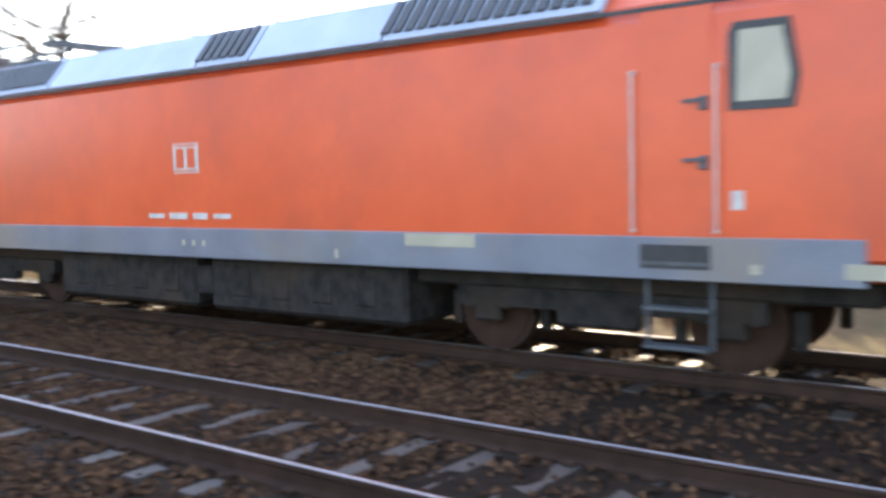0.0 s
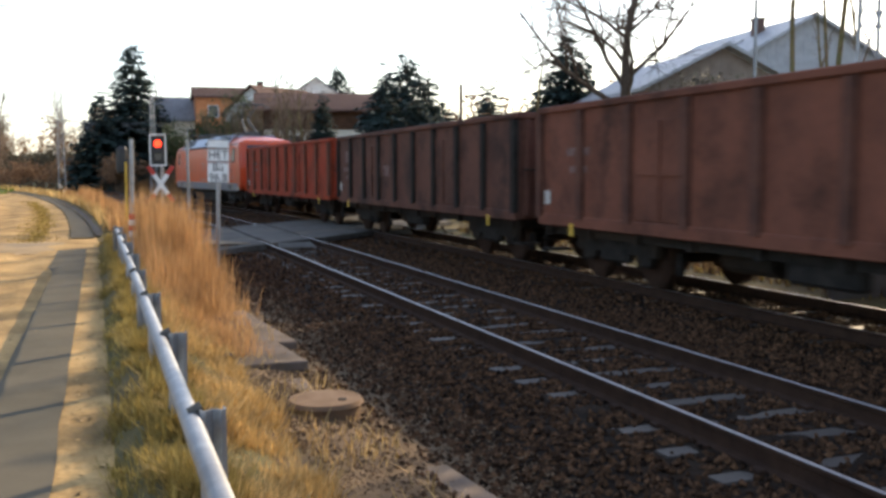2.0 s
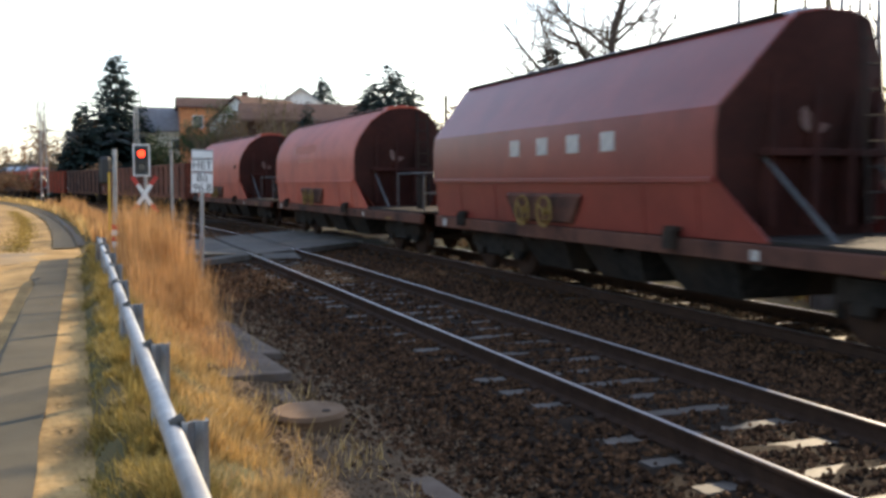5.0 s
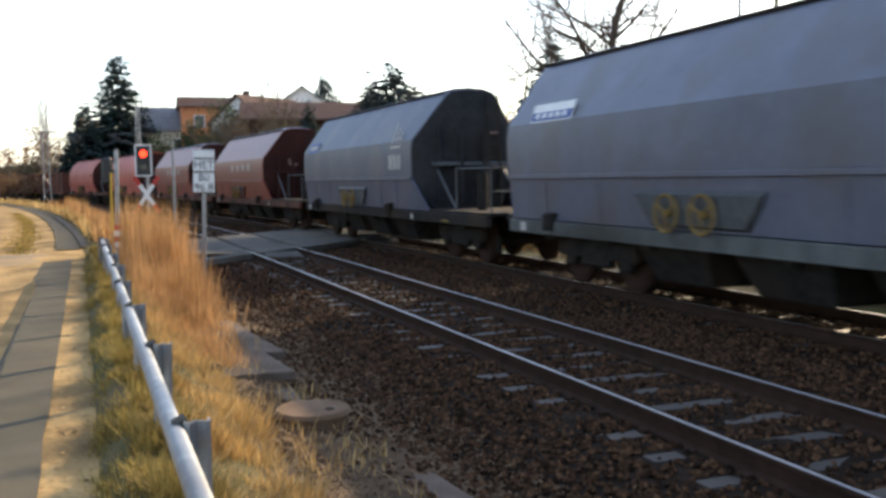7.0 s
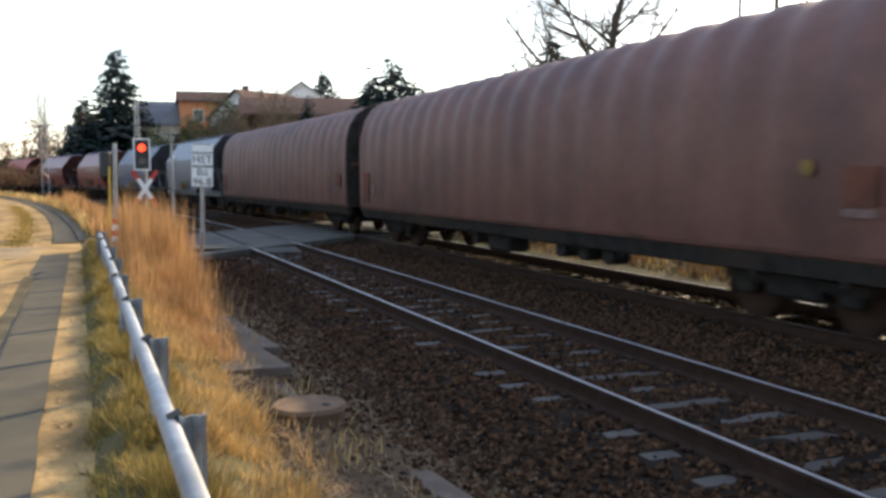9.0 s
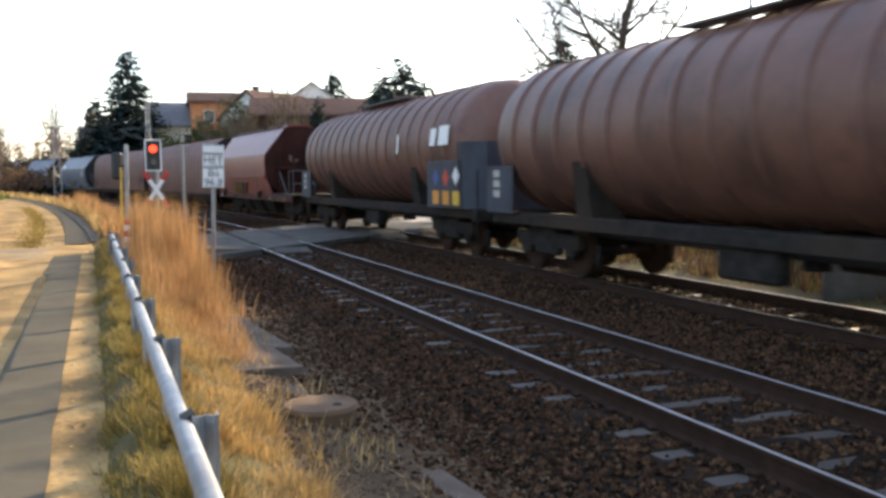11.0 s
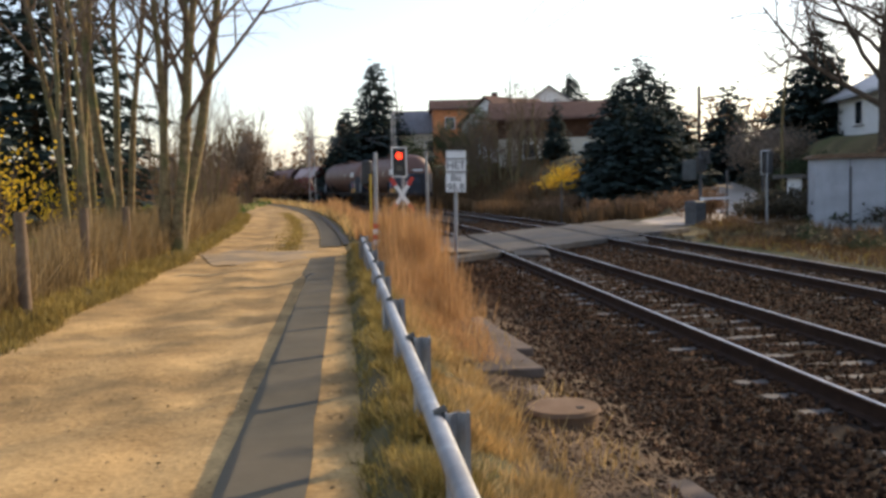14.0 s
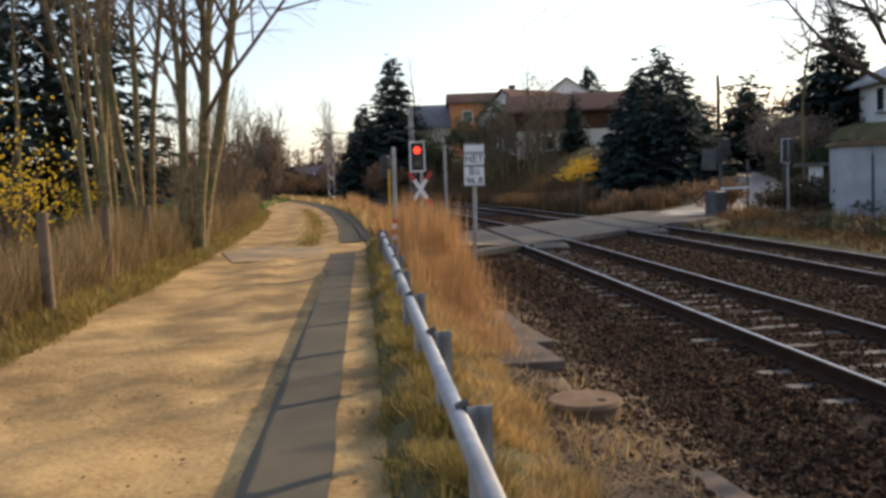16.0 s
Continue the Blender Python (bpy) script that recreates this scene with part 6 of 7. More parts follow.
def shaft_cover():
    ob = thing("shaft_cover", pose(1.72, 7.42, -0.13), "rusty brown round concrete shaft cover", "shaft cover")
    bm = B()
    cyl(bm, (0, 0, -0.12), (0, 0, 0.13), 0.29, 28)
    part("ring", bm, BROWN_LID, ob, smooth=40)
    bm = B()
    cyl(bm, (0, 0, 0.13), (0, 0, 0.165), 0.315, 28, 0.295)
    lid = part("lid", bm, BROWN_LID, ob, "rusty flat lid", smooth=40)
    bm = B()
    cyl(bm, (0.12, -0.1, 0.165), (0.12, -0.1, 0.171), 0.035, 10)
    part("lifting_eye", bm, BLACKISH, lid)


shaft_cover()


def fence_post(x, y, h, lean):
    zg = height(x, y)
    bm = B()
    cyl(bm, (0, 0, -0.3), (0, 0, h), 0.085, 9, 0.075)
    for v in bm.verts:
        v.co.x += 0.012 * noise.noise(v.co * 9)
    solid("fence_post", bm, WOODPOST, "weathered wooden fence post at the brambles", "fence post", "fence posts", m=pose(x, y, zg, lean, 0, 0), smooth=50)


for i, (fx, fy) in enumerate(((-4.1, 12.5), (-4.35, 16.4), (-4.5, 20.3))):
    fence_post(fx, fy, 1.32 - 0.05 * i, (1, -3, 2)[i])


# ---- houses on the slope ----
def house(x, y, yaw, w, d, eave, ridge, wall, roof, label, wins=(), base=None, chimney=None, upper=None, over=0.4, group="houses on the slope"):
    """Ridge along local x; the front looks to local -y. Heights above the ground; wins: (x, z, w, h)."""
    zg = height(x, y) - 0.3 if base is None else base
    ob = thing("house", pose(x, y, zg, 0, 0, yaw), label, "house", group)
    bm = B()
    verts = [(-w / 2, -d / 2), (-w / 2, d / 2)]
    prof = [(-d / 2, 0), (d / 2, 0), (d / 2, eave), (0, ridge), (-d / 2, eave)]
    a = [bm.verts.new((-w / 2, u, v)) for u, v in prof]
    b = [bm.verts.new((w / 2, u, v)) for u, v in prof]
    for i in range(5):
        bm.faces.new((a[i], a[(i + 1) % 5], b[(i + 1) % 5], b[i]))
    bm.faces.new(a)
    bm.faces.new(b[::-1])
    part("wall", bm, wall, ob)
    if upper:
        z0, m = upper
        bm = B()
        box(bm, -w / 2 - 0.05, w / 2 + 0.05, -d / 2 - 0.06, -d / 2 + 0.1, z0, eave - 0.02)
        u = part("timber_storey", bm, m, ob, "dark timber cladding")
        for k in range(int(w / 0.5)):
            bm = B()
            box(bm, -w / 2 + 0.25 + k * 0.5 - 0.03, -w / 2 + 0.25 + k * 0.5 + 0.03, -d / 2 - 0.09, -d / 2 - 0.05, z0, eave - 0.05)
            part("batten", bm, m, u)
    k = (ridge - eave) / (d / 2)
    for sg in (-1, 1):
        bm = B()
        e = d / 2 + over
        zl = eave - over * k
        pts = [(0, ridge + 0.02), (sg * e, zl + 0.02), (sg * e, zl + 0.2), (0, ridge + 0.22)]
        a = [bm.verts.new((-w / 2 - over, u, v)) for u, v in pts]
        b = [bm.verts.new((w / 2 + over, u, v)) for u, v in pts]
        for i in range(4):
            bm.faces.new((a[i], a[(i + 1) % 4], b[(i + 1) % 4], b[i]))
        bm.faces.new(a)
        bm.faces.new(b[::-1])
        rf = part("roof", bm, roof, ob)
        # courses of tiles
        rows_ = min(14, max(4, int(math.hypot(e, ridge - zl) / 0.55)))
        for j in range(rows_):
            f = (j + 0.5) / rows_
            bm = B()
            box(bm, -w / 2 - over, w / 2 + over, -0.02, 0.02, 0, 0.035)
            part("tile_course", bm, roof, rf, at=pose(0, sg * e * f, ridge + 0.21 + (zl - ridge) * f, -sg * math.degrees(math.atan(k)), 0, 0))
    for wx, wz, ww, wh in wins:
        bm = B()
        box(bm, wx - ww / 2 - 0.08, wx + ww / 2 + 0.08, -d / 2 - 0.10, -d / 2 + 0.05, wz - wh / 2 - 0.08, wz + wh / 2 + 0.08, 0.01)
        wd = part("window", bm, WHITE, ob)
        bm = B()
        box(bm, wx - ww / 2, wx + ww / 2, -d / 2 - 0.115, -d / 2 - 0.09, wz - wh / 2, wz + wh / 2)
        part("pane", bm, PANE, wd)
        bm = B()
        box(bm, wx - ww / 2 - 0.15, wx + ww / 2 + 0.15, -d / 2 - 0.2, -d / 2 - 0.02, wz - wh / 2 - 0.15, wz - wh / 2 - 0.09)
        part("sill", bm, CONCRETE, wd)
    if chimney:
        cx, cy, ch = chimney
        bm = B()
        box(bm, cx - 0.35, cx + 0.35, cy - 0.3, cy + 0.3, eave, ch, 0.02)
        c = part("chimney", bm, TILE_RED, ob)
        bm = B()
        box(bm, cx - 0.42, cx + 0.42, cy - 0.37, cy + 0.37, ch, ch + 0.1)
        part("chimney_cap", bm, CONCRETE, c)
    return ob


def polar(az, d):
    return d * math.sin(radians(az)), d * math.cos(radians(az))


BOARDS = mat("grey_weathered_boards", (0.34, 0.34, 0.35), (0.46, 0.46, 0.47), 2, 0.9, 0.3)
x, y = polar(13.2, 86)
house(x, y, -10, 10.5, 8, 4.2, 5.6, PLASTER, TILE_RED, "cream house with a dark timber upper storey and red roof", [(-2.6, 1.3, 1.0, 1.1), (2.6, 1.3, 0.9, 1.1)], base=3.1, upper=(2.4, TIMBER), over=0.9)
x, y = polar(7.9, 112)
house(x, y, -4, 8.5, 8, 6.2, 7.4, PLASTER_O, TILE_RED, "orange plastered house with a low red roof", [(-2.4, 4.6, 1.0, 1.2), (0.6, 4.6, 1.0, 1.2)], base=4.0, chimney=(3.2, 0.5, 8.3))
x, y = polar(4.9, 116)
house(x, y, -4, 6.0, 8, 3.3, 5.9, PLASTER, TILE_GREY, "small cream house with a grey slate roof", [(1.2, 1.6, 1.0, 1.2)], base=4.6)
x, y = polar(10.6, 100)
house(x, y, 40, 8.5, 7, 4.0, 6.6, PLASTER_W, TILE_RED, "white house half hidden by bare trees", [(-2, 2.2, 1.0, 1.2), (1.4, 2.2, 1.0, 1.2)], base=3.8)
x, y = polar(12.6, 122)
house(x, y, 82, 9, 8, 6.2, 9.0, PLASTER_W, TILE_GREY, "white gabled house with a grey roof", [(0, 4.6, 1.2, 1.2)], base=4.3)
def gable(ob, w, d, eave, ridge, material, window):
    """Board cladding with a window on the gable end that looks to local +x."""
    bm = B()
    pts = [(-d / 2 + 0.02, 0.4), (d / 2 - 0.02, 0.4), (d / 2 - 0.02, eave - 0.05), (0, ridge - 0.05), (-d / 2 + 0.02, eave - 0.05)]
    a = [bm.verts.new((w / 2 + 0.003, u, v)) for u, v in pts]
    b = [bm.verts.new((w / 2 + 0.05, u, v)) for u, v in pts]
    for k in range(5):
        bm.faces.new((a[k], a[(k + 1) % 5], b[(k + 1) % 5], b[k]))
    bm.faces.new(a)
    bm.faces.new(b[::-1])
    g = part("gable_cladding", bm, material, ob, "weathered boarded gable")
    for k in range(int(d / 0.6)):
        u = -d / 2 + 0.3 + k * 0.6
        top = eave + (ridge - eave) * (1 - abs(u) / (d / 2)) - 0.1
        part("batten", box(B(), w / 2 + 0.045, w / 2 + 0.08, u - 0.03, u + 0.03, 0.4, top), material, g)
    u, z, ww, wh = window
    wd = part("window", box(B(), w / 2 + 0.05, w / 2 + 0.13, u - ww / 2 - 0.08, u + ww / 2 + 0.08, z - wh / 2 - 0.08, z + wh / 2 + 0.08, 0.01), WHITE, ob)
    part("pane", box(B(), w / 2 + 0.13, w / 2 + 0.15, u - ww / 2, u + ww / 2, z - wh / 2, z + wh / 2), PANE, wd)


BROWN_BOARDS = mat("brown_weathered_boards", (0.22, 0.175, 0.145), (0.32, 0.26, 0.22), 2, 0.9, 0.3)
low_house = house(32.0, 46.5, -101.4, 10.6, 8.0, 2.5, 4.5, PLASTER_W, SLATE, "low white house with a pale slate roof and boarded gable", [(2.2, 1.35, 1.1, 1.2), (-1.6, 1.35, 1.0, 1.2)], base=3.75, over=0.7)
gable(low_house, 10.6, 8.0, 2.5, 4.5, BROWN_BOARDS, (-1.2, 1.5, 1.3, 1.3))
tall_house = house(42.2, 53.3, -98, 14, 9, 4.3, 6.7, BOARDS, SLATE, "tall grey boarded house with a pale slate roof", base=4.4, chimney=(3.0, -1.3, 7.1), over=0.5)
gable(tall_house, 14, 9, 4.3, 6.7, BOARDS, (1.5, 2.4, 1.1, 1.2))
for px in (-1.5, 1.2):
    part("skylight", box(B(), px - 0.4, px + 0.4, -0.55, 0.55, 0, 0.08, 0.01), GALV, tall_house, "bright roof window", at=pose(px, -2.6, 5.56, math.degrees(math.atan(2.4 / 4.5)), 0, 0))

# ---- plants ----
class Shape:
    """Collects vertices and faces of one mesh."""

    def __init__(self):
        self.v, self.f = [], []

    def tube(self, pts, radii, n):
        base = len(self.v)
        for i, p in enumerate(pts):
            q = pts[min(i + 1, len(pts) - 1)] - pts[max(i - 1, 0)]
            q = q.normalized() if q.length > 1e-6 else Vector((0, 0, 1))
            a = q.cross(Vector((0.3, 0.9, 0.2))).normalized()
            b = q.cross(a)
            for k in range(n):
                t = 2 * math.pi * k / n
                self.v.append(tuple(p + (a * math.cos(t) + b * math.sin(t)) * radii[i]))
        for i in range(len(pts) - 1):
            for k in range(n):
                self.f.append((base + i * n + k, base + i * n + (k + 1) % n, base + (i + 1) * n + (k + 1) % n, base + (i + 1) * n + k))

    def leaf(self, p, d, side, length, width):
        """A pointed blade or leaf from p along d."""
        b = len(self.v)
        m = p + d * (length * 0.45)
        self.v += [tuple(p), tuple(m + side * width), tuple(p + d * length), tuple(m - side * width)]
        self.f.append((b, b + 1, b + 2, b + 3))

    def mesh(self, name, material):
        return raw_mesh(name, self.v, self.f, material)


def rnd_dir(rng, up=0.0):
    v = Vector((rng.gauss(0, 1), rng.gauss(0, 1), rng.gauss(0, 1) + up))
    return v.normalized() if v.length > 1e-6 else Vector((0, 0, 1))


def limb(sh, rng, p, d, length, r, level, cfg):
    """A tapered, wandering limb with side limbs."""
    segs = 6 if level == 0 else 4
    n = (8, 6, 4, 3, 3)[min(level, 4)]
    pts, radii = [p], [r]
    dirs = [d]
    step_ = length / segs
    for i in range(segs):
        d = (d + rnd_dir(rng) * cfg["wander"] + Vector((0, 0, cfg["lift"] if level else 0.02))).normalized()
        p = p + d * step_
        pts.append(p)
        dirs.append(d)
        radii.append(max(r * (1 - (1 - cfg["taper"]) * (i + 1) / segs), 0.004))
    sh.tube(pts, radii, n)
    if level >= cfg["levels"]:
        return
    kids = cfg["kids"][min(level, len(cfg["kids"]) - 1)]
    for k in range(kids):
        t = cfg["bare"] + (1 - cfg["bare"]) * (k + rng.random()) / kids if level == 0 else 0.25 + 0.75 * (k + rng.random()) / kids
        i = min(segs - 1, int(t * segs))
        f = t * segs - i
        q = pts[i].lerp(pts[i + 1], min(1, f))
        side = rnd_dir(rng)
        side = (side - dirs[i] * side.dot(dirs[i])).normalized()
        ang = cfg["angle"] * rng.uniform(0.7, 1.3)
        nd = (dirs[i] * math.cos(ang) + side * math.sin(ang)).normalized()
        nl = length * cfg["shrink"] * rng.uniform(0.65, 1.2) * (1.15 - 0.55 * t)
        nr = max(0.004, radii[i] * rng.uniform(0.4, 0.62))
        limb(sh, rng, q, nd, nl, nr, level + 1, cfg)


BASE = dict(wander=0.16, lift=0.05, taper=0.25, levels=3, kids=(9, 6, 5), bare=0.35, angle=0.75, shrink=0.5)


def bare_tree(name, x, y, h, r, label, seed, stems=1, fan=0.0, material=None, twig=None, z=None, lean=(0, 0), group="", **over):
    cfg = {**BASE, **over}
    rng = random.Random(seed)
    zg = height(x, y) - 0.1 if z is None else z
    ob = thing(name, pose(x, y, zg), label, "tree", group)
    trunk, crown = Shape(), Shape()
    for k in range(stems):
        a = 2 * math.pi * (k + rng.random() * 0.7) / stems
        d = Vector((math.cos(a) * fan + lean[0], math.sin(a) * fan + lean[1], 1)).normalized()
        p0 = Vector((math.cos(a), math.sin(a), 0)) * (0.22 * (stems > 1))
        hh = h * rng.uniform(0.8, 1.05)
        rr = r * rng.uniform(0.7, 1.1)
        # the stem itself
        pts, radii, dirs = [p0], [rr * 1.25], [d]
        p = p0
        segs = 9
        for i in range(segs):
            d = (d + rnd_dir(rng) * cfg["wander"] * 0.45 + Vector((0, 0, 0.05))).normalized()
            p = p + d * (hh / segs)
            pts.append(p)
            dirs.append(d)
            radii.append(max(0.012, rr * (1 - 0.85 * (i + 1) / segs)))
        trunk.tube(pts, radii, 9)
        for k2 in range(cfg["kids"][0]):
            t = cfg["bare"] + (1 - cfg["bare"]) * (k2 + rng.random()) / cfg["kids"][0]
            i = min(segs - 1, int(t * segs))
            q = pts[i].lerp(pts[i + 1], t * segs - i)
            side = rnd_dir(rng)
            side = (side - dirs[i] * side.dot(dirs[i])).normalized()
            ang = cfg["angle"] * rng.uniform(0.7, 1.25)
            nd = (dirs[i] * math.cos(ang) + side * math.sin(ang)).normalized()
            limb(crown, rng, q, nd, h * cfg["shrink"] * rng.uniform(0.6, 1.15) * (1.25 - 0.75 * t), max(0.012, radii[i] * 0.5), 1, cfg)
    t_ = new("trunk", trunk.mesh("trunk", material or BARK))
    t_.data.shade_smooth()
    t_.parent = ob
    c_ = new("crown", crown.mesh("crown", twig or TWIG))
    c_.parent = ob
    return ob


def spruce(x, y, top, width, label, seed, z=None, dense=1.0, size=1.0):
    rng = random.Random(seed)
    zg = height(x, y) - 0.1 if z is None else z
    h = top - zg
    ob = thing("spruce", pose(x, y, zg), label, "spruce tree", "spruces")
    tr = Shape()
    tr.tube([Vector((0, 0, 0)), Vector((0.05, 0, h * 0.5)), Vector((0, 0.03, h))], [0.02 * h, 0.012 * h, 0.01], 8)
    t_ = new("trunk", tr.mesh("trunk", BARK_DARK))
    t_.parent = ob
    sh = Shape()
    width *= 1.4
    whorls = int(h * 3.6 * dense)
    for w in range(whorls):
        f = (w + rng.random()) / whorls
        zz = h * (0.02 + 0.97 * f)
        reach = width / 2 * (1 - f) ** 0.72 * rng.uniform(0.82, 1.12) + 0.15
        for b in range(int(10 + 14 * (1 - f))):
            a = rng.uniform(0, 6.283)
            rr = reach * rng.uniform(0.7, 1.12)
            jit = rng.gauss(0, 0.42)
            out = Vector((math.cos(a), math.sin(a), 0))
            side = Vector((-out.y, out.x, 0))
            n = max(3, int(rr / (0.26 * size)))
            for k in range(n):
                u = ((k + rng.random()) / n) ** 0.62
                droop = -0.30 * rr * u ** 1.5 + 0.12 * rr * u ** 4
                p = Vector((0, 0, zz + jit + droop)) + out * (rr * u)
                for sgn in (-1, 1):
                    d = (out * 0.6 + side * sgn * rng.uniform(0.3, 1.0) + Vector((0, 0, rng.uniform(-0.55, 0.05)))).normalized()
                    L = size * rng.uniform(0.35, 0.75) * (0.65 + 0.45 * (1 - f))
                    nrm = d.cross(Vector((rng.gauss(0, 0.4), rng.gauss(0, 0.4), 1))).normalized()
                    sh.leaf(p, d, nrm, L, L * 0.25)
    for k in range(3):
        sh.leaf(Vector((0, 0, h * 0.97)), Vector((0, 0, 1)), Vector((math.cos(k * 2.1), math.sin(k * 2.1), 0)), h * 0.04, 0.06)
    c_ = new("crown", sh.mesh("crown", NEEDLE))
    c_.parent = ob
    return ob


def bush(name, x, y, w, h, label, seed, material, count, leaf=0.12, z=None, category="bush", stems=14, squash=1.0, twig=None, group=""):
    """Stems that fan out, with many small leaves in uneven clumps."""
    rng = random.Random(seed)
    zg = height(x, y) - 0.05 if z is None else z
    ob = thing(name, pose(x, y, zg), label, category, group)
    st, lf = Shape(), Shape()
    tips = []
    for k in range(stems):
        a = rng.uniform(0, 6.283)
        rr = w / 2 * math.sqrt(rng.random())
        end = Vector((math.cos(a) * rr, math.sin(a) * rr * squash, h * rng.uniform(0.55, 1.0) * (1 - 0.35 * (2 * rr / w) ** 2)))
        start = Vector((math.cos(a) * rr * 0.25, math.sin(a) * rr * 0.25, 0))
        mid = start.lerp(end, 0.5) + Vector((rng.gauss(0, 0.08 * w), rng.gauss(0, 0.08 * w), h * 0.08))
        st.tube([start, mid, end], [0.02 * h / 2, 0.012 * h / 2, 0.004], 4)
        tips += [(mid, end)]
    per = count // stems
    for mid, end in tips:
        cl = [mid.lerp(end, rng.uniform(0.1, 1.05)) + Vector((rng.gauss(0, 0.07 * w), rng.gauss(0, 0.07 * w), rng.gauss(0, 0.05 * h))) for _ in range(5)]
        for _ in range(per):
            c = rng.choice(cl) + Vector((rng.gauss(0, 0.055 * w), rng.gauss(0, 0.055 * w), rng.gauss(0, 0.06 * h)))
            if c.z < 0.05:
                c.z = 0.05 + rng.random() * 0.2
            d = rnd_dir(rng, 0.3)
            lf.leaf(c, d, d.orthogonal().normalized(), leaf * rng.uniform(0.6, 1.4), leaf * 0.38)
    s_ = new("branchwork", st.mesh("branchwork", twig or TWIG))
    s_.parent = ob
    l_ = new("foliage", lf.mesh("foliage", material))
    l_.parent = ob
    return ob


def blades(name, count, place, hmin, hmax, width, lean, material, label, category="grass", seed=1):
    rng = random.Random(seed)
    sh = Shape()
    for _ in range(count):
        r = place(rng)
        if r is None:
            continue
        x, y, z, k = r
        h = rng.uniform(hmin, hmax) * k
        a = rng.uniform(0, 6.283)
        l = rng.gauss(0, lean)
        tip = Vector((math.cos(a) * l * h, math.sin(a) * l * h, h))
        p = Vector((x, y, z - 0.02))
        m = p + tip * 0.55 + Vector((0, 0, 0.06 * h))
        s = Vector((-math.sin(a), math.cos(a), 0)) * width * rng.uniform(0.6, 1.4)
        b = len(sh.v)
        sh.v += [tuple(p - s), tuple(p + s), tuple(m + s * 0.7), tuple(m - s * 0.7), tuple(p + tip)]
        sh.f += [(b, b + 1, b + 2, b + 3), (b + 3, b + 2, b + 4)]
    return solid(name, sh.mesh(name, material), material, label, category, kind="stuff")


def ground_at(sx, s):
    x, y = bend(sx, s)
    return x, y, height(x, y)


# verge grass between track and rail, dense near the camera
def verge(x0, x1, s0, s1, thin=2.2):
    def f(rng):
        s = s0 + (s1 - s0) * rng.random() ** 1.5
        sx = rng.uniform(x0, x1) + 0.12 * noise.noise((s * 0.8, x0, 3))
        tuft = noise.noise((sx * thin, s * thin, 1.7)) + 0.35
        if tuft < rng.random() * 0.6:
            return None
        x, y, z = ground_at(sx, s)
        if on_crossing(x, y, 0.6) and x > 0.6:
            return None
        if 22.3 < s < 25.5 and sx < 0.9:
            return None
        return x, y, z, 0.6 + 0.9 * max(0, tuft)
    return f


blades("verge_grass", 38000, verge(0.26, 0.60, 2.0, 22), 0.06, 0.19, 0.0055, 0.7, GREEN, "yellow-green spring grass along the guard rail", seed=3)
blades("bank_foot_grass", 14000, verge(0.02, 0.30, 2.0, 22, 3.0), 0.03, 0.11, 0.0055, 0.8, GREEN, "short shaded grass at the foot of the bank", seed=43)
blades("dry_verge_grass", 60000, verge(0.45, 1.2, 2.0, 22), 0.06, 0.19, 0.0050, 0.85, DRY, "straw-coloured dry grass under the guard rail", seed=4)
blades("sparse_grass", 2600, verge(1.2, 2.0, 3.0, 22, 1.4), 0.05, 0.2, 0.005, 0.6, DRY, "thin dry grass between concrete slabs", seed=5)


def reed_bed(rng):
    s = rng.uniform(9.5, 21.5)
    sx = 1.25 + rng.gauss(0, 0.30) + 0.015 * (s - 10)
    if sx < 0.55 or sx > 2.15 or (sx > 1.75 and s < 13):
        return None
    x, y, z = ground_at(sx, s)
    k = 0.26 + 0.74 * step(10.5, 16.5, s)
    return x, y, z, k * (0.75 + 0.35 * noise.noise((sx * 2, s * 0.9, 0)))


blades("dry_reeds", 11000, reed_bed, 0.35, 1.2, 0.0050, 0.34, REED, "tall orange-brown dry grass beside the sign", seed=6)


def tall_reed(rng):
    s = rng.uniform(16.5, 22.3)
    sx = rng.gauss(1.32, 0.3)
    if sx < 0.75 or sx > 2.0:
        return None
    x, y, z = ground_at(sx, s)
    return x, y, z, 0.85 + 0.3 * noise.noise((sx * 3, s, 0))


blades("tall_reeds", 3300, tall_reed, 0.9, 1.85, 0.007, 0.17, REED, "tall feathery dry reeds before the crossing signal", seed=16)


def beyond_reed(rng):
    s = rng.uniform(25.5, 60)
    sx = rng.uniform(0.4, 2.3)
    x, y, z = ground_at(sx, s)
    if on_crossing(x, y, 0.5):
        return None
    return x, y, z, 0.8 + 0.6 * noise.noise((s * 0.3, sx, 0))


blades("dry_reeds_far", 9000, beyond_reed, 0.4, 1.1, 0.014, 0.2, REED, "tall dry grass along the bend", seed=7)


def far_verge(rng):
    s = rng.uniform(26, 130)
    sx = rng.uniform(0.25, 2.4)
    x, y, z = ground_at(sx, s)
    return x, y, z, 1.0


blades("bend_grass", 9000, far_verge, 0.2, 0.6, 0.03, 0.4, DRY, "dry grass strip between dirt track and railway", seed=8)


def left_edge(rng):
    s = rng.uniform(5, 60) if rng.random() < 0.6 else rng.uniform(5, 22)
    sx = -3.45 - abs(rng.gauss(0, 0.45)) + 0.25 * noise.noise((0, s * 0.35, 5.1))
    x, y, z = ground_at(sx, s)
    return x, y, z, 1.0


blades("path_edge_grass", 16000, left_edge, 0.06, 0.2, 0.010, 0.5, GREEN, "short green grass at the dirt track's edge", seed=9)


def centre_grass(rng):
    s = rng.uniform(24, 60)
    sx = -1.45 + rng.gauss(0, 0.25)
    x, y = bend(sx, s)
    return x, y, 0.25, 0.7


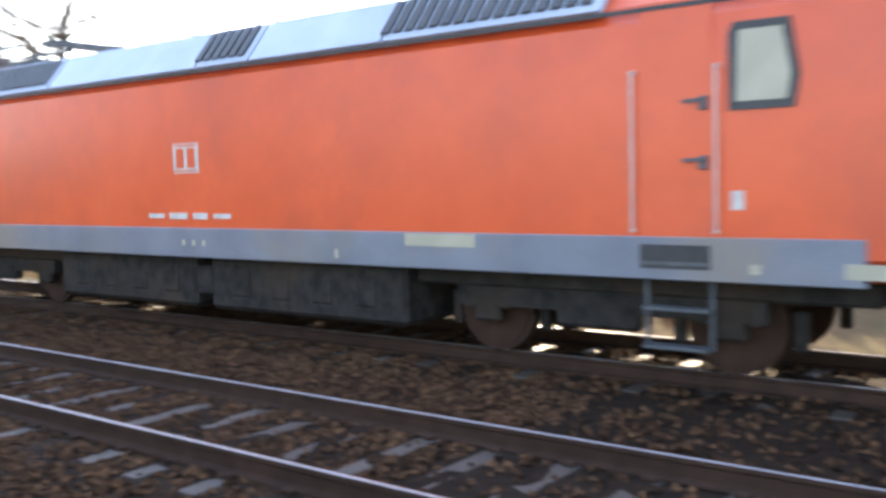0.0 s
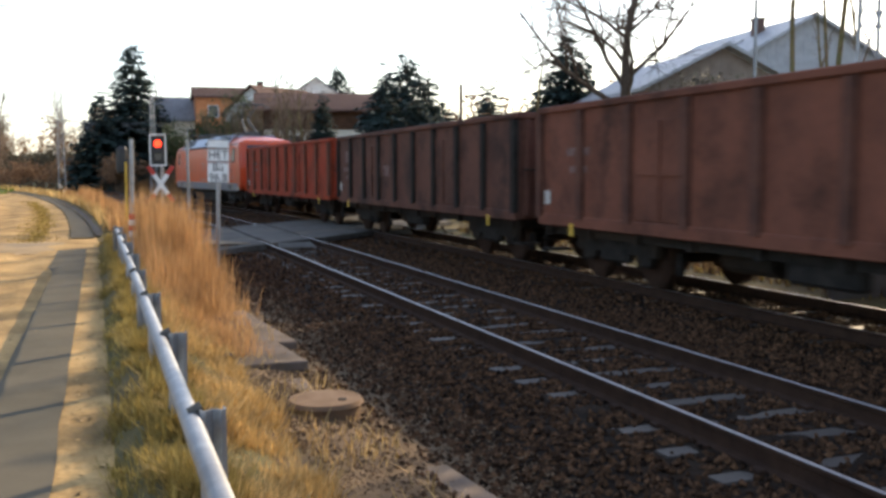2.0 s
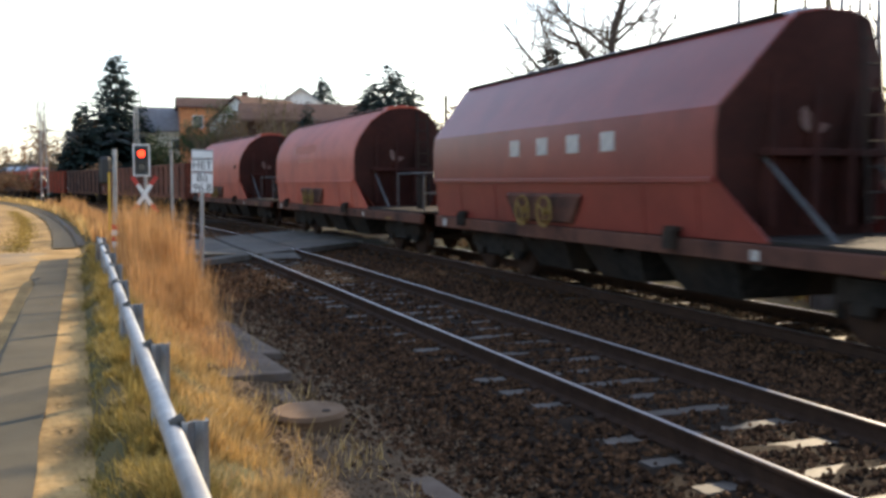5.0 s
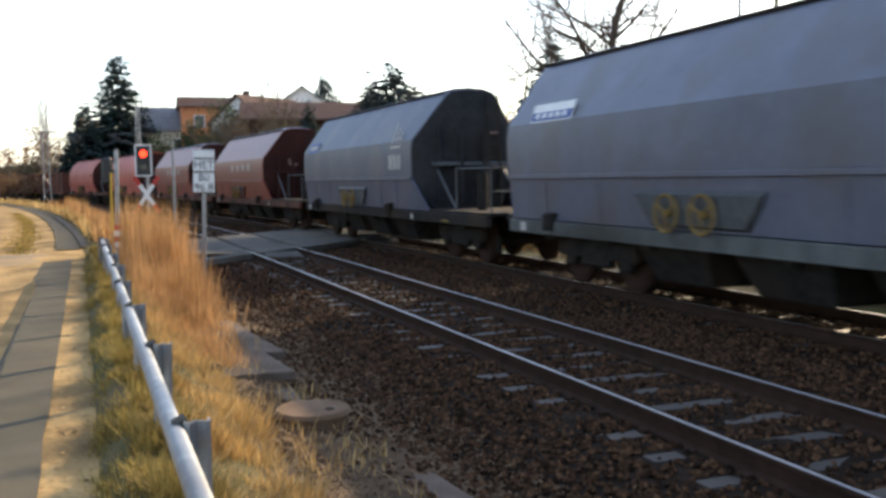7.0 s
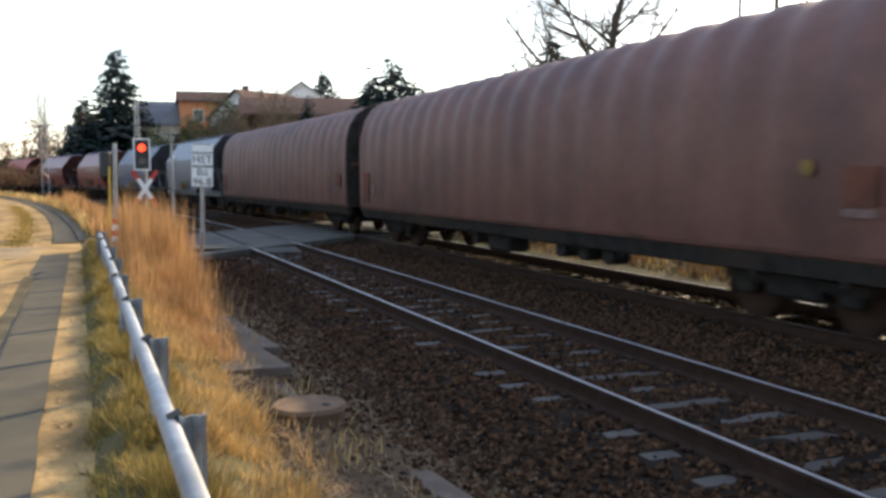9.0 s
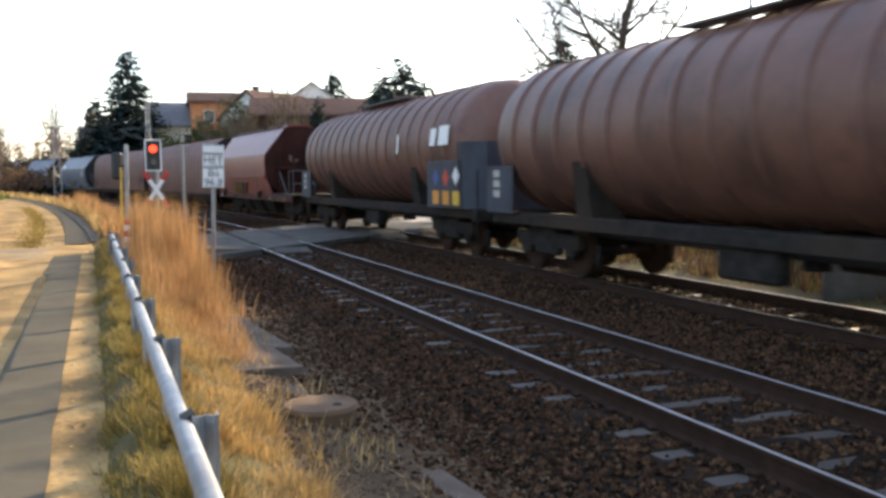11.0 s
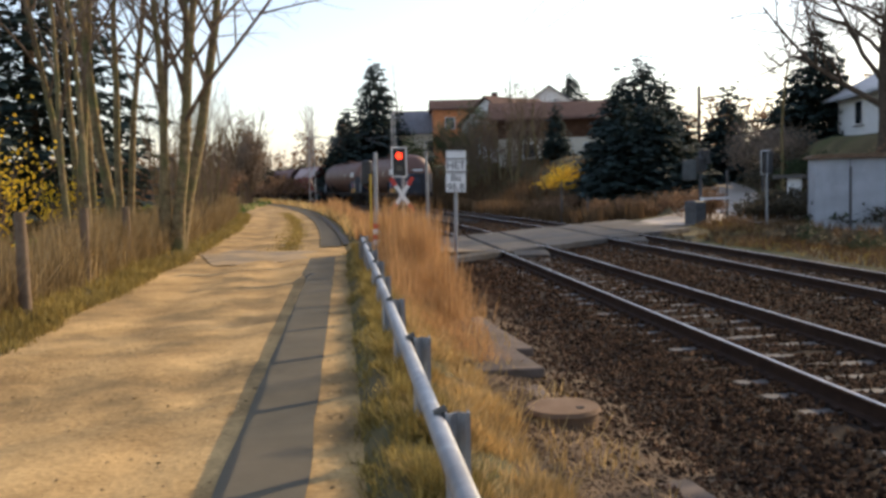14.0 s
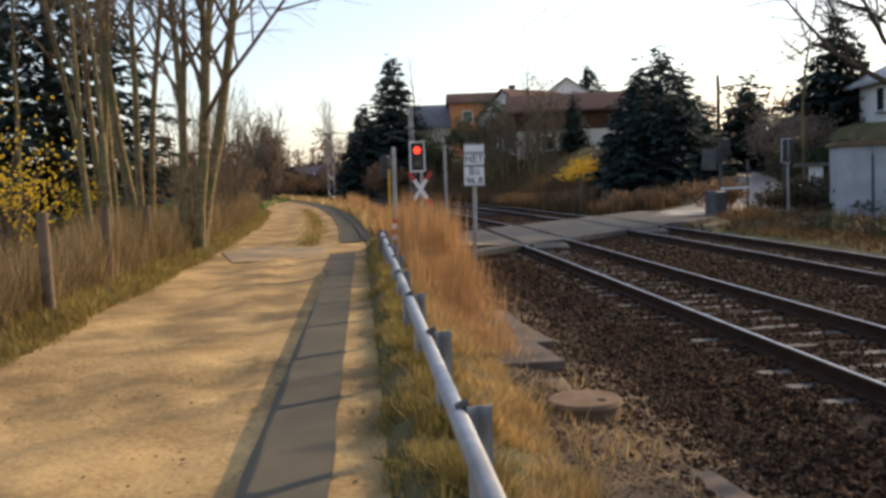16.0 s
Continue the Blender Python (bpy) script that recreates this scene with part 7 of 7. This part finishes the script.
blades("centre_strip_grass", 5000, centre_grass, 0.05, 0.12, 0.014, 0.5, GREEN, "green strip along the middle of the dirt track", seed=10)


def brambles(rng):
    s = rng.uniform(6, 62)
    sx = -4.25 - abs(rng.gauss(0, 1.1))
    x, y, z = ground_at(sx, s)
    return x, y, z, 0.65 + 0.5 * noise.noise((s * 0.35, sx * 0.5, 0)) + 0.1 * min(2, -sx - 4)


blades("bramble_thicket", 34000, brambles, 0.25, 1.6, 0.008, 0.5, BRAMBLE, "tan tangle of bramble stems and dead grass", "brambles", seed=11)


def field(rng):
    x, y = rng.uniform(-60, -6.5), rng.uniform(22, 120)
    return x, y, height(x, y), 1.0


blades("field_grass", 26000, field, 0.15, 0.4, 0.10, 0.5, FIELD, "bright green meadow behind the trees", seed=12)


def right_scrub(rng):
    s = rng.uniform(36, 110)
    sx = 12.2 + abs(rng.gauss(0, 3.0))
    x, y, z = ground_at(sx, s)
    if road_near(x, y)[0] < 2.6 or on_crossing(x, y, 1.5):
        return None
    return x, y, z, 0.7 + 0.6 * noise.noise((s * 0.2, sx * 0.3, 0))


DRYBROWN = leafy("brown_bank_grass", (0.095, 0.058, 0.030), (0.19, 0.118, 0.060), 0.4, 0.3)
blades("bank_grass", 34000, right_scrub, 0.4, 1.3, 0.025, 0.3, DRYBROWN, "brown dry grass on the bank beyond the tracks", seed=13)


def near_bank(rng):
    s = rng.uniform(4, 36)
    sx = 12.3 + abs(rng.gauss(0, 4.0)) if s < 27 else rng.uniform(12.3, 17)
    x, y, z = ground_at(sx, s)
    if road_near(x, y)[0] < 2.3 or on_crossing(x, y, 1.2) or (16 < x < 22 and 30 < y < 36.5):
        return None
    return x, y, z, 0.5 + 0.5 * noise.noise((s * 0.4, sx * 0.5, 0)) + (0.5 if sx > 14.5 else 0)


blades("slope_grass", 16000, near_bank, 0.15, 0.6, 0.016, 0.4, DRYBROWN, "dull brown and green grass on the near slope", seed=14)
blades("slope_green", 9000, near_bank, 0.08, 0.3, 0.018, 0.4, GREEN, "dull green grass at the foot of the slope", seed=15)

# bare multi-stemmed trees beside the dirt track
TALL = dict(levels=3, kids=(10, 6, 5), bare=0.32, angle=0.65, shrink=0.32, wander=0.14)
bare_tree("ash_tree", -7.2, 27.2, 13, 0.15, "tall bare ash tree with several pale stems", 21, stems=4, fan=0.09, **TALL)
bare_tree("ash_tree", -5.6, 25.2, 13.5, 0.15, "tall bare ash tree with several pale stems", 22, stems=3, fan=0.07, **TALL)
bare_tree("ash_tree", -4.35, 24.4, 13, 0.16, "tall bare ash tree with stems fanning over the track", 23, stems=5, fan=0.13, lean=(0.07, -0.02), **{**TALL, "shrink": 0.46, "angle": 0.8, "kids": (11, 7, 6)})
bare_tree("ash_tree", -5.2, 19.4, 11, 0.075, "slim leaning bare ash tree", 25, stems=2, fan=0.05, lean=(-0.10, 0.0), **TALL)
bare_tree("ash_tree", -8.6, 24.0, 12, 0.09, "slim bare ash tree", 24, stems=2, fan=0.12, **TALL)
for k, (s, sx, h) in enumerate(((29, -4.9, 4.2), (31, -4.6, 3.6), (33, -5.3, 5.0), (35.5, -4.7, 4.4), (38, -4.9, 5.0), (41, -4.8, 4.6), (44, -5.2, 5.6), (48, -5.0, 5.2), (53, -5.3, 6.0), (59, -5.5, 6.0))):
    x, y = bend(sx, s)
    bare_tree("hedge_sapling", x, y, h, 0.035, "bare brown hedge sapling", 40 + k, stems=5, fan=0.22, material=BARK, levels=2, kids=(9, 5), bare=0.12, angle=0.5, shrink=0.35, group="saplings in the hedge")
spruce(-11.2, 36.0, 15.5, 8.5, "tall dark spruce behind the bare trees", 31, dense=0.48, size=1.0)
spruce(-16.5, 40.0, 16, 8.0, "tall dark spruce behind the bare trees", 32, dense=0.42, size=1.0)
bush("forsythia", -5.9, 15.6, 2.8, 3.3, "forsythia bush in yellow blossom", 33, FORSYTHIA, 1100, 0.07, stems=40, group="forsythias")
bush("forsythia", -7.6, 27.0, 1.6, 2.6, "small forsythia bush in yellow blossom", 34, FORSYTHIA, 350, 0.09, stems=16, group="forsythias")
x, y = polar(14.0, 61)
bush("forsythia", x, y, 3.8, 2.2, "round forsythia bush in full yellow blossom", 35, FORSYTHIA, 2600, 0.13, stems=34, group="forsythias")
bush("ivy_bush", -7.4, 17.5, 2.4, 2.4, "dark evergreen bush in the thicket", 36, IVY, 1500, 0.11)

for k, (az, d, w, h) in enumerate(((-10.5, 128, 9, 5.0), (-8.8, 132, 9, 5.6), (-7.0, 128, 9, 5.0), (-4.6, 130, 9, 5.6), (-2.6, 134, 10, 5.6), (-1.2, 128, 9, 6.0), (0.9, 122, 8, 6.2), (-12.5, 124, 9, 5.4))):
    x, y = polar(az, d)
    bush("hedge_bush", x, y, w, h, "dark leafless hedge bush beyond the bend", 200 + k, SCRUB, 2600, 0.32, stems=30, z=max(0, height(x, y)) - 0.2, group="hedge beyond the bend")

# trees by the bend
x, y = polar(-5.6, 95)
bare_tree("oval_tree", x, y, 9.6, 0.2, "dense brown oval tree crown at the bend", 51, stems=4, fan=0.18, levels=3, kids=(14, 7, 5), bare=0.12, angle=0.6, shrink=0.36)
bush("ivy_bush", x, y, 4.6, 8.8, "dull brown leafless tree at the bend", 52, TWIG_TAN, 7000, 0.2, category="bush", stems=30)
x, y = polar(-7.2, 80)
bush("hedge_bush", x, y, 4.5, 4.2, "brown leafless hedge bush", 53, BROWN_LEAF, 2000, 0.2, stems=26)
x, y = polar(-1.7, 118)
bare_tree("birch", x, y, 12.2, 0.16, "pale bare birch tree in the distance", 54, stems=3, fan=0.1, material=BIRCH, twig=BIRCH, levels=3, kids=(14, 7, 5), bare=0.15, angle=0.6, shrink=0.3, z=1.0)
x, y = polar(2.25, 112)
spruce(x, y, 16.1, 8.4, "tall dark spruce beyond the bend", 55, size=1.5)
x, y = polar(0.4, 108)
spruce(x, y, 10.0, 5.5, "shorter dark spruce beyond the bend", 56, size=1.4)
x, y = polar(3.6, 116)
bare_tree("birch", x, y, 16.6, 0.2, "pale bare birch behind the spruce", 57, material=BIRCH, twig=BIRCH, levels=3, kids=(16, 6, 5), bare=0.3, angle=0.7, shrink=0.2, z=1.0)
for k, (az, d, w, h) in enumerate(((4.7, 100, 5, 6.2), (-0.8, 112, 6, 4.0), (1.4, 100, 5, 4.2), (6.8, 98, 5.0, 5.2), (8.6, 90, 5.5, 6.2), (10.2, 84, 5.5, 5.2), (11.6, 92, 4, 6.0), (-3.6, 116, 7, 3.6))):
    x, y = polar(az, d)
    bush("evergreen_bush", x, y, w, h, "rounded dark evergreen bush", 60 + k, IVY if k in (0, 3, 4) else BROWN_LEAF, 2200, 0.26, stems=26, z=max(0, height(x, y)) - 0.1, group="bushes before the houses")
x, y = polar(10.3, 92)
bare_tree("bare_tree", x, y, 10.2, 0.24, "bare brown garden tree before the houses", 71, levels=3, kids=(11, 8, 6), bare=0.4, angle=0.75, shrink=0.36, z=2.6, material=BARK_DARK, twig=BARK_DARK)
x, y = polar(13.2, 75)
spruce(x, y, 7.6, 1.6, "narrow dark columnar conifer before the cream house", 171, dense=1.5, size=0.7)
for k, (az, d, h) in enumerate(((9.0, 80, 7.0), (9.9, 78, 6.2), (11.2, 80, 7.0), (12.2, 76, 5.0), (7.2, 90, 6.4), (10.6, 74, 5.2), (8.2, 82, 6.2))):
    x, y = polar(az, d)
    bare_tree("bare_tree", x, y, h, 0.11, "bushy bare brown tree before the houses", 140 + k, stems=4, fan=0.18, levels=3, kids=(12, 7, 6), bare=0.12, angle=0.7, shrink=0.36, group="bare trees before the houses")
x, y = polar(8.0, 96)
bare_tree("bare_tree", x, y, 6.6, 0.2, "bare reddish garden tree before the houses", 72, levels=3, kids=(10, 6, 5), bare=0.3, angle=0.8, shrink=0.4, z=3.0)
x, y = polar(14.15, 125)
spruce(x, y, 15.2, 6.5, "dark spruce behind the roofs", 73, z=6.5, size=1.5)
# the spruce group above the crossing
for az, d, top, w, sd in ((18.2, 60, 9.1, 5.4, 74), (17.0, 59, 7.9, 4.6, 75), (19.5, 61, 7.7, 4.8, 76), (17.3, 55, 6.0, 4.8, 77), (19.0, 56, 5.8, 4.8, 78)):
    x, y = polar(az, d)
    spruce(x, y, top, w, "bushy dark spruce on the bank", sd, dense=1.6, size=0.85)
x, y = polar(23.1, 66)
spruce(x, y, 7.4, 4.2, "bushy dark spruce behind the lane", 79, dense=1.4, size=0.95)
x, y = polar(27.9, 62)
spruce(x, y, 10.6, 5.2, "dark spruce beside the white house", 80, dense=1.4, size=0.95)
x, y = polar(25.3, 58)
bush("round_shrub", x, y, 5.0, 4.6, "large round tan leafless shrub behind the lane", 81, TWIG_TAN, 9000, 0.12, stems=60)
x, y = polar(31.3, 46)
bare_tree("walnut_tree", x, y, 10.5, 0.40, "large bare tree with spreading limbs on the bank", 82, levels=3, kids=(15, 11, 10), bare=0.24, angle=0.88, shrink=0.60, wander=0.24, material=BARK_DARK, twig=BARK_DARK)
x, y = polar(26.2, 50)
bare_tree("bare_tree", x, y, 11.5, 0.13, "slim bare tree with a brushy top beside the lane", 83, levels=3, kids=(22, 10, 8), bare=0.5, angle=0.9, shrink=0.24, twig=BIRCH)
for k, (az, d, w, h, m) in enumerate(((33.5, 42, 4.0, 2.0, BROWN_LEAF), (36.5, 38, 4.2, 2.2, BROWN_LEAF), (41.0, 30, 4, 2.2, BROWN_LEAF), (44.5, 25, 3.4, 2.2, BROWN_LEAF), (48, 22, 3.4, 2.0, BROWN_LEAF), (29.6, 38, 3.0, 1.0, IVY), (52, 22, 3.6, 2.4, IVY), (38.5, 44, 4.0, 2.6, IVY), (57, 24, 4, 2.5, BROWN_LEAF), (20.6, 44, 3.0, 1.5, BROWN_LEAF), (17.0, 48, 3.5, 1.4, BROWN_LEAF), (13.6, 54, 4.0, 1.5, BROWN_LEAF), (21.9, 40, 1.6, 1.5, BROWN_LEAF))):
    x, y = polar(az, d)
    bush("scrub_bush", x, y, w, h, "low brown scrub bush on the bank" if m is BROWN_LEAF else "low dark evergreen bush on the bank", 90 + k, m, 1500, 0.13, stems=26, group="bushes on the bank")
for k, (az, d, h) in enumerate(((44.2, 34, 7), (47.5, 32, 6.5), (42.2, 40, 6.0), (50, 34, 7), (54, 36, 7.5))):
    x, y = polar(az, d)
    bare_tree("bare_tree", x, y, h, 0.08, "thin bare tree on the bank", 110 + k, levels=3, kids=(10, 5, 4), bare=0.3, angle=0.6, shrink=0.3, group="thin trees on the bank")


# added trees, set so that their trunks throw shadow stripes over the dirt track
for k, (px, py, h) in enumerate(((24.0, 26.0, 21), (29.4, 32.0, 23), (26.5, 31.0, 22))):
    bare_tree("bare_tree", px, py, h, 0.11, "slender bare tree added to shadow the dirt track", 130 + k, stems=1, fan=0.0, levels=2, kids=(10, 6), bare=0.4, angle=0.6, shrink=0.25, group="slender trees on the slope")


for k, (az, d, w, h, m) in enumerate(((23.4, 50, 3.2, 2.4, SCRUB), (25.6, 48, 3.6, 2.6, SCRUB), (27.4, 43, 3.4, 1.6, SCRUB), (29.4, 41, 3.6, 1.4, SCRUB), (31.4, 40, 3.6, 1.3, SCRUB), (33.4, 40, 3.8, 1.5, SCRUB), (27.6, 50, 3.0, 1.8, IVY), (30.6, 38, 3.4, 1.2, SCRUB), (26.4, 52, 4.0, 2.6, SCRUB), (24.4, 54, 3.6, 2.6, IVY), (35.4, 46, 4.4, 2.8, SCRUB), (25.6, 41, 3.0, 1.3, SCRUB), (35.4, 37, 3.6, 1.4, SCRUB), (37.4, 35, 3.8, 1.6, SCRUB), (36.6, 31, 3.0, 1.2, SCRUB))):
    x, y = polar(az, d)
    if road_near(x, y)[0] > 2.6:
        bush("scrub_bush", x, y, w, h, "dense dark scrub bush on the bank above the lane", 160 + k, m, 2600, 0.16, stems=30, group="bushes on the bank")
for k, (az, d) in enumerate(((26.3, 30), (27.6, 29), (29.2, 27.5), (30.6, 27))):
    x, y = polar(az, d)
    bush("low_bush", x, y, 1.5, 0.7, "low dark green bush before the hut", 180 + k, IVY if k % 2 else SCRUB, 700, 0.08, stems=18, group="low bushes before the hut")


# woods and hedges that close the view far off
def woods(name, az0, az1, d0, d1, h0, h1, label, seed, count, z=2.0):
    rng = random.Random(seed)
    sh = Shape()
    for _ in range(count):
        az, d = rng.uniform(az0, az1), rng.uniform(d0, d1)
        x, y = polar(az, d)
        h = rng.uniform(h0, h1) * (0.8 + 0.5 * noise.noise((az * 0.35, d * 0.01, seed)))
        w = h * rng.uniform(0.25, 0.45)
        zg = height(x, y)
        for k in range(60):
            u = rng.random()
            r = w * math.sqrt(rng.random()) * (1 - 0.6 * u)
            a = rng.uniform(0, 6.283)
            p = Vector((x + math.cos(a) * r, y + math.sin(a) * r, zg + h * u))
            dd = rnd_dir(rng, 0.6)
            L = h * rng.uniform(0.08, 0.18)
            sh.leaf(p, dd, dd.orthogonal().normalized(), L, L * 0.3)
    solid(name, sh.mesh(name, BROWN_LEAF), BROWN_LEAF, label, "woods", kind="stuff")


woods("far_woods", -40, 12, 230, 420, 7, 13, "hazy brown woods in the far distance", 5, 420)
woods("far_woods_right", 12, 95, 130, 260, 6, 11, "brown leafless woods on the hill", 6, 420)
woods("field_hedge", -50, -8, 110, 150, 3, 6, "brown hedge at the meadow's end", 7, 260)



def motions():
    for ob, back in TRAIN:
        walk(ob, [(t / 4, along(t / 4, back)) for t in range(0, 65)])


motions()
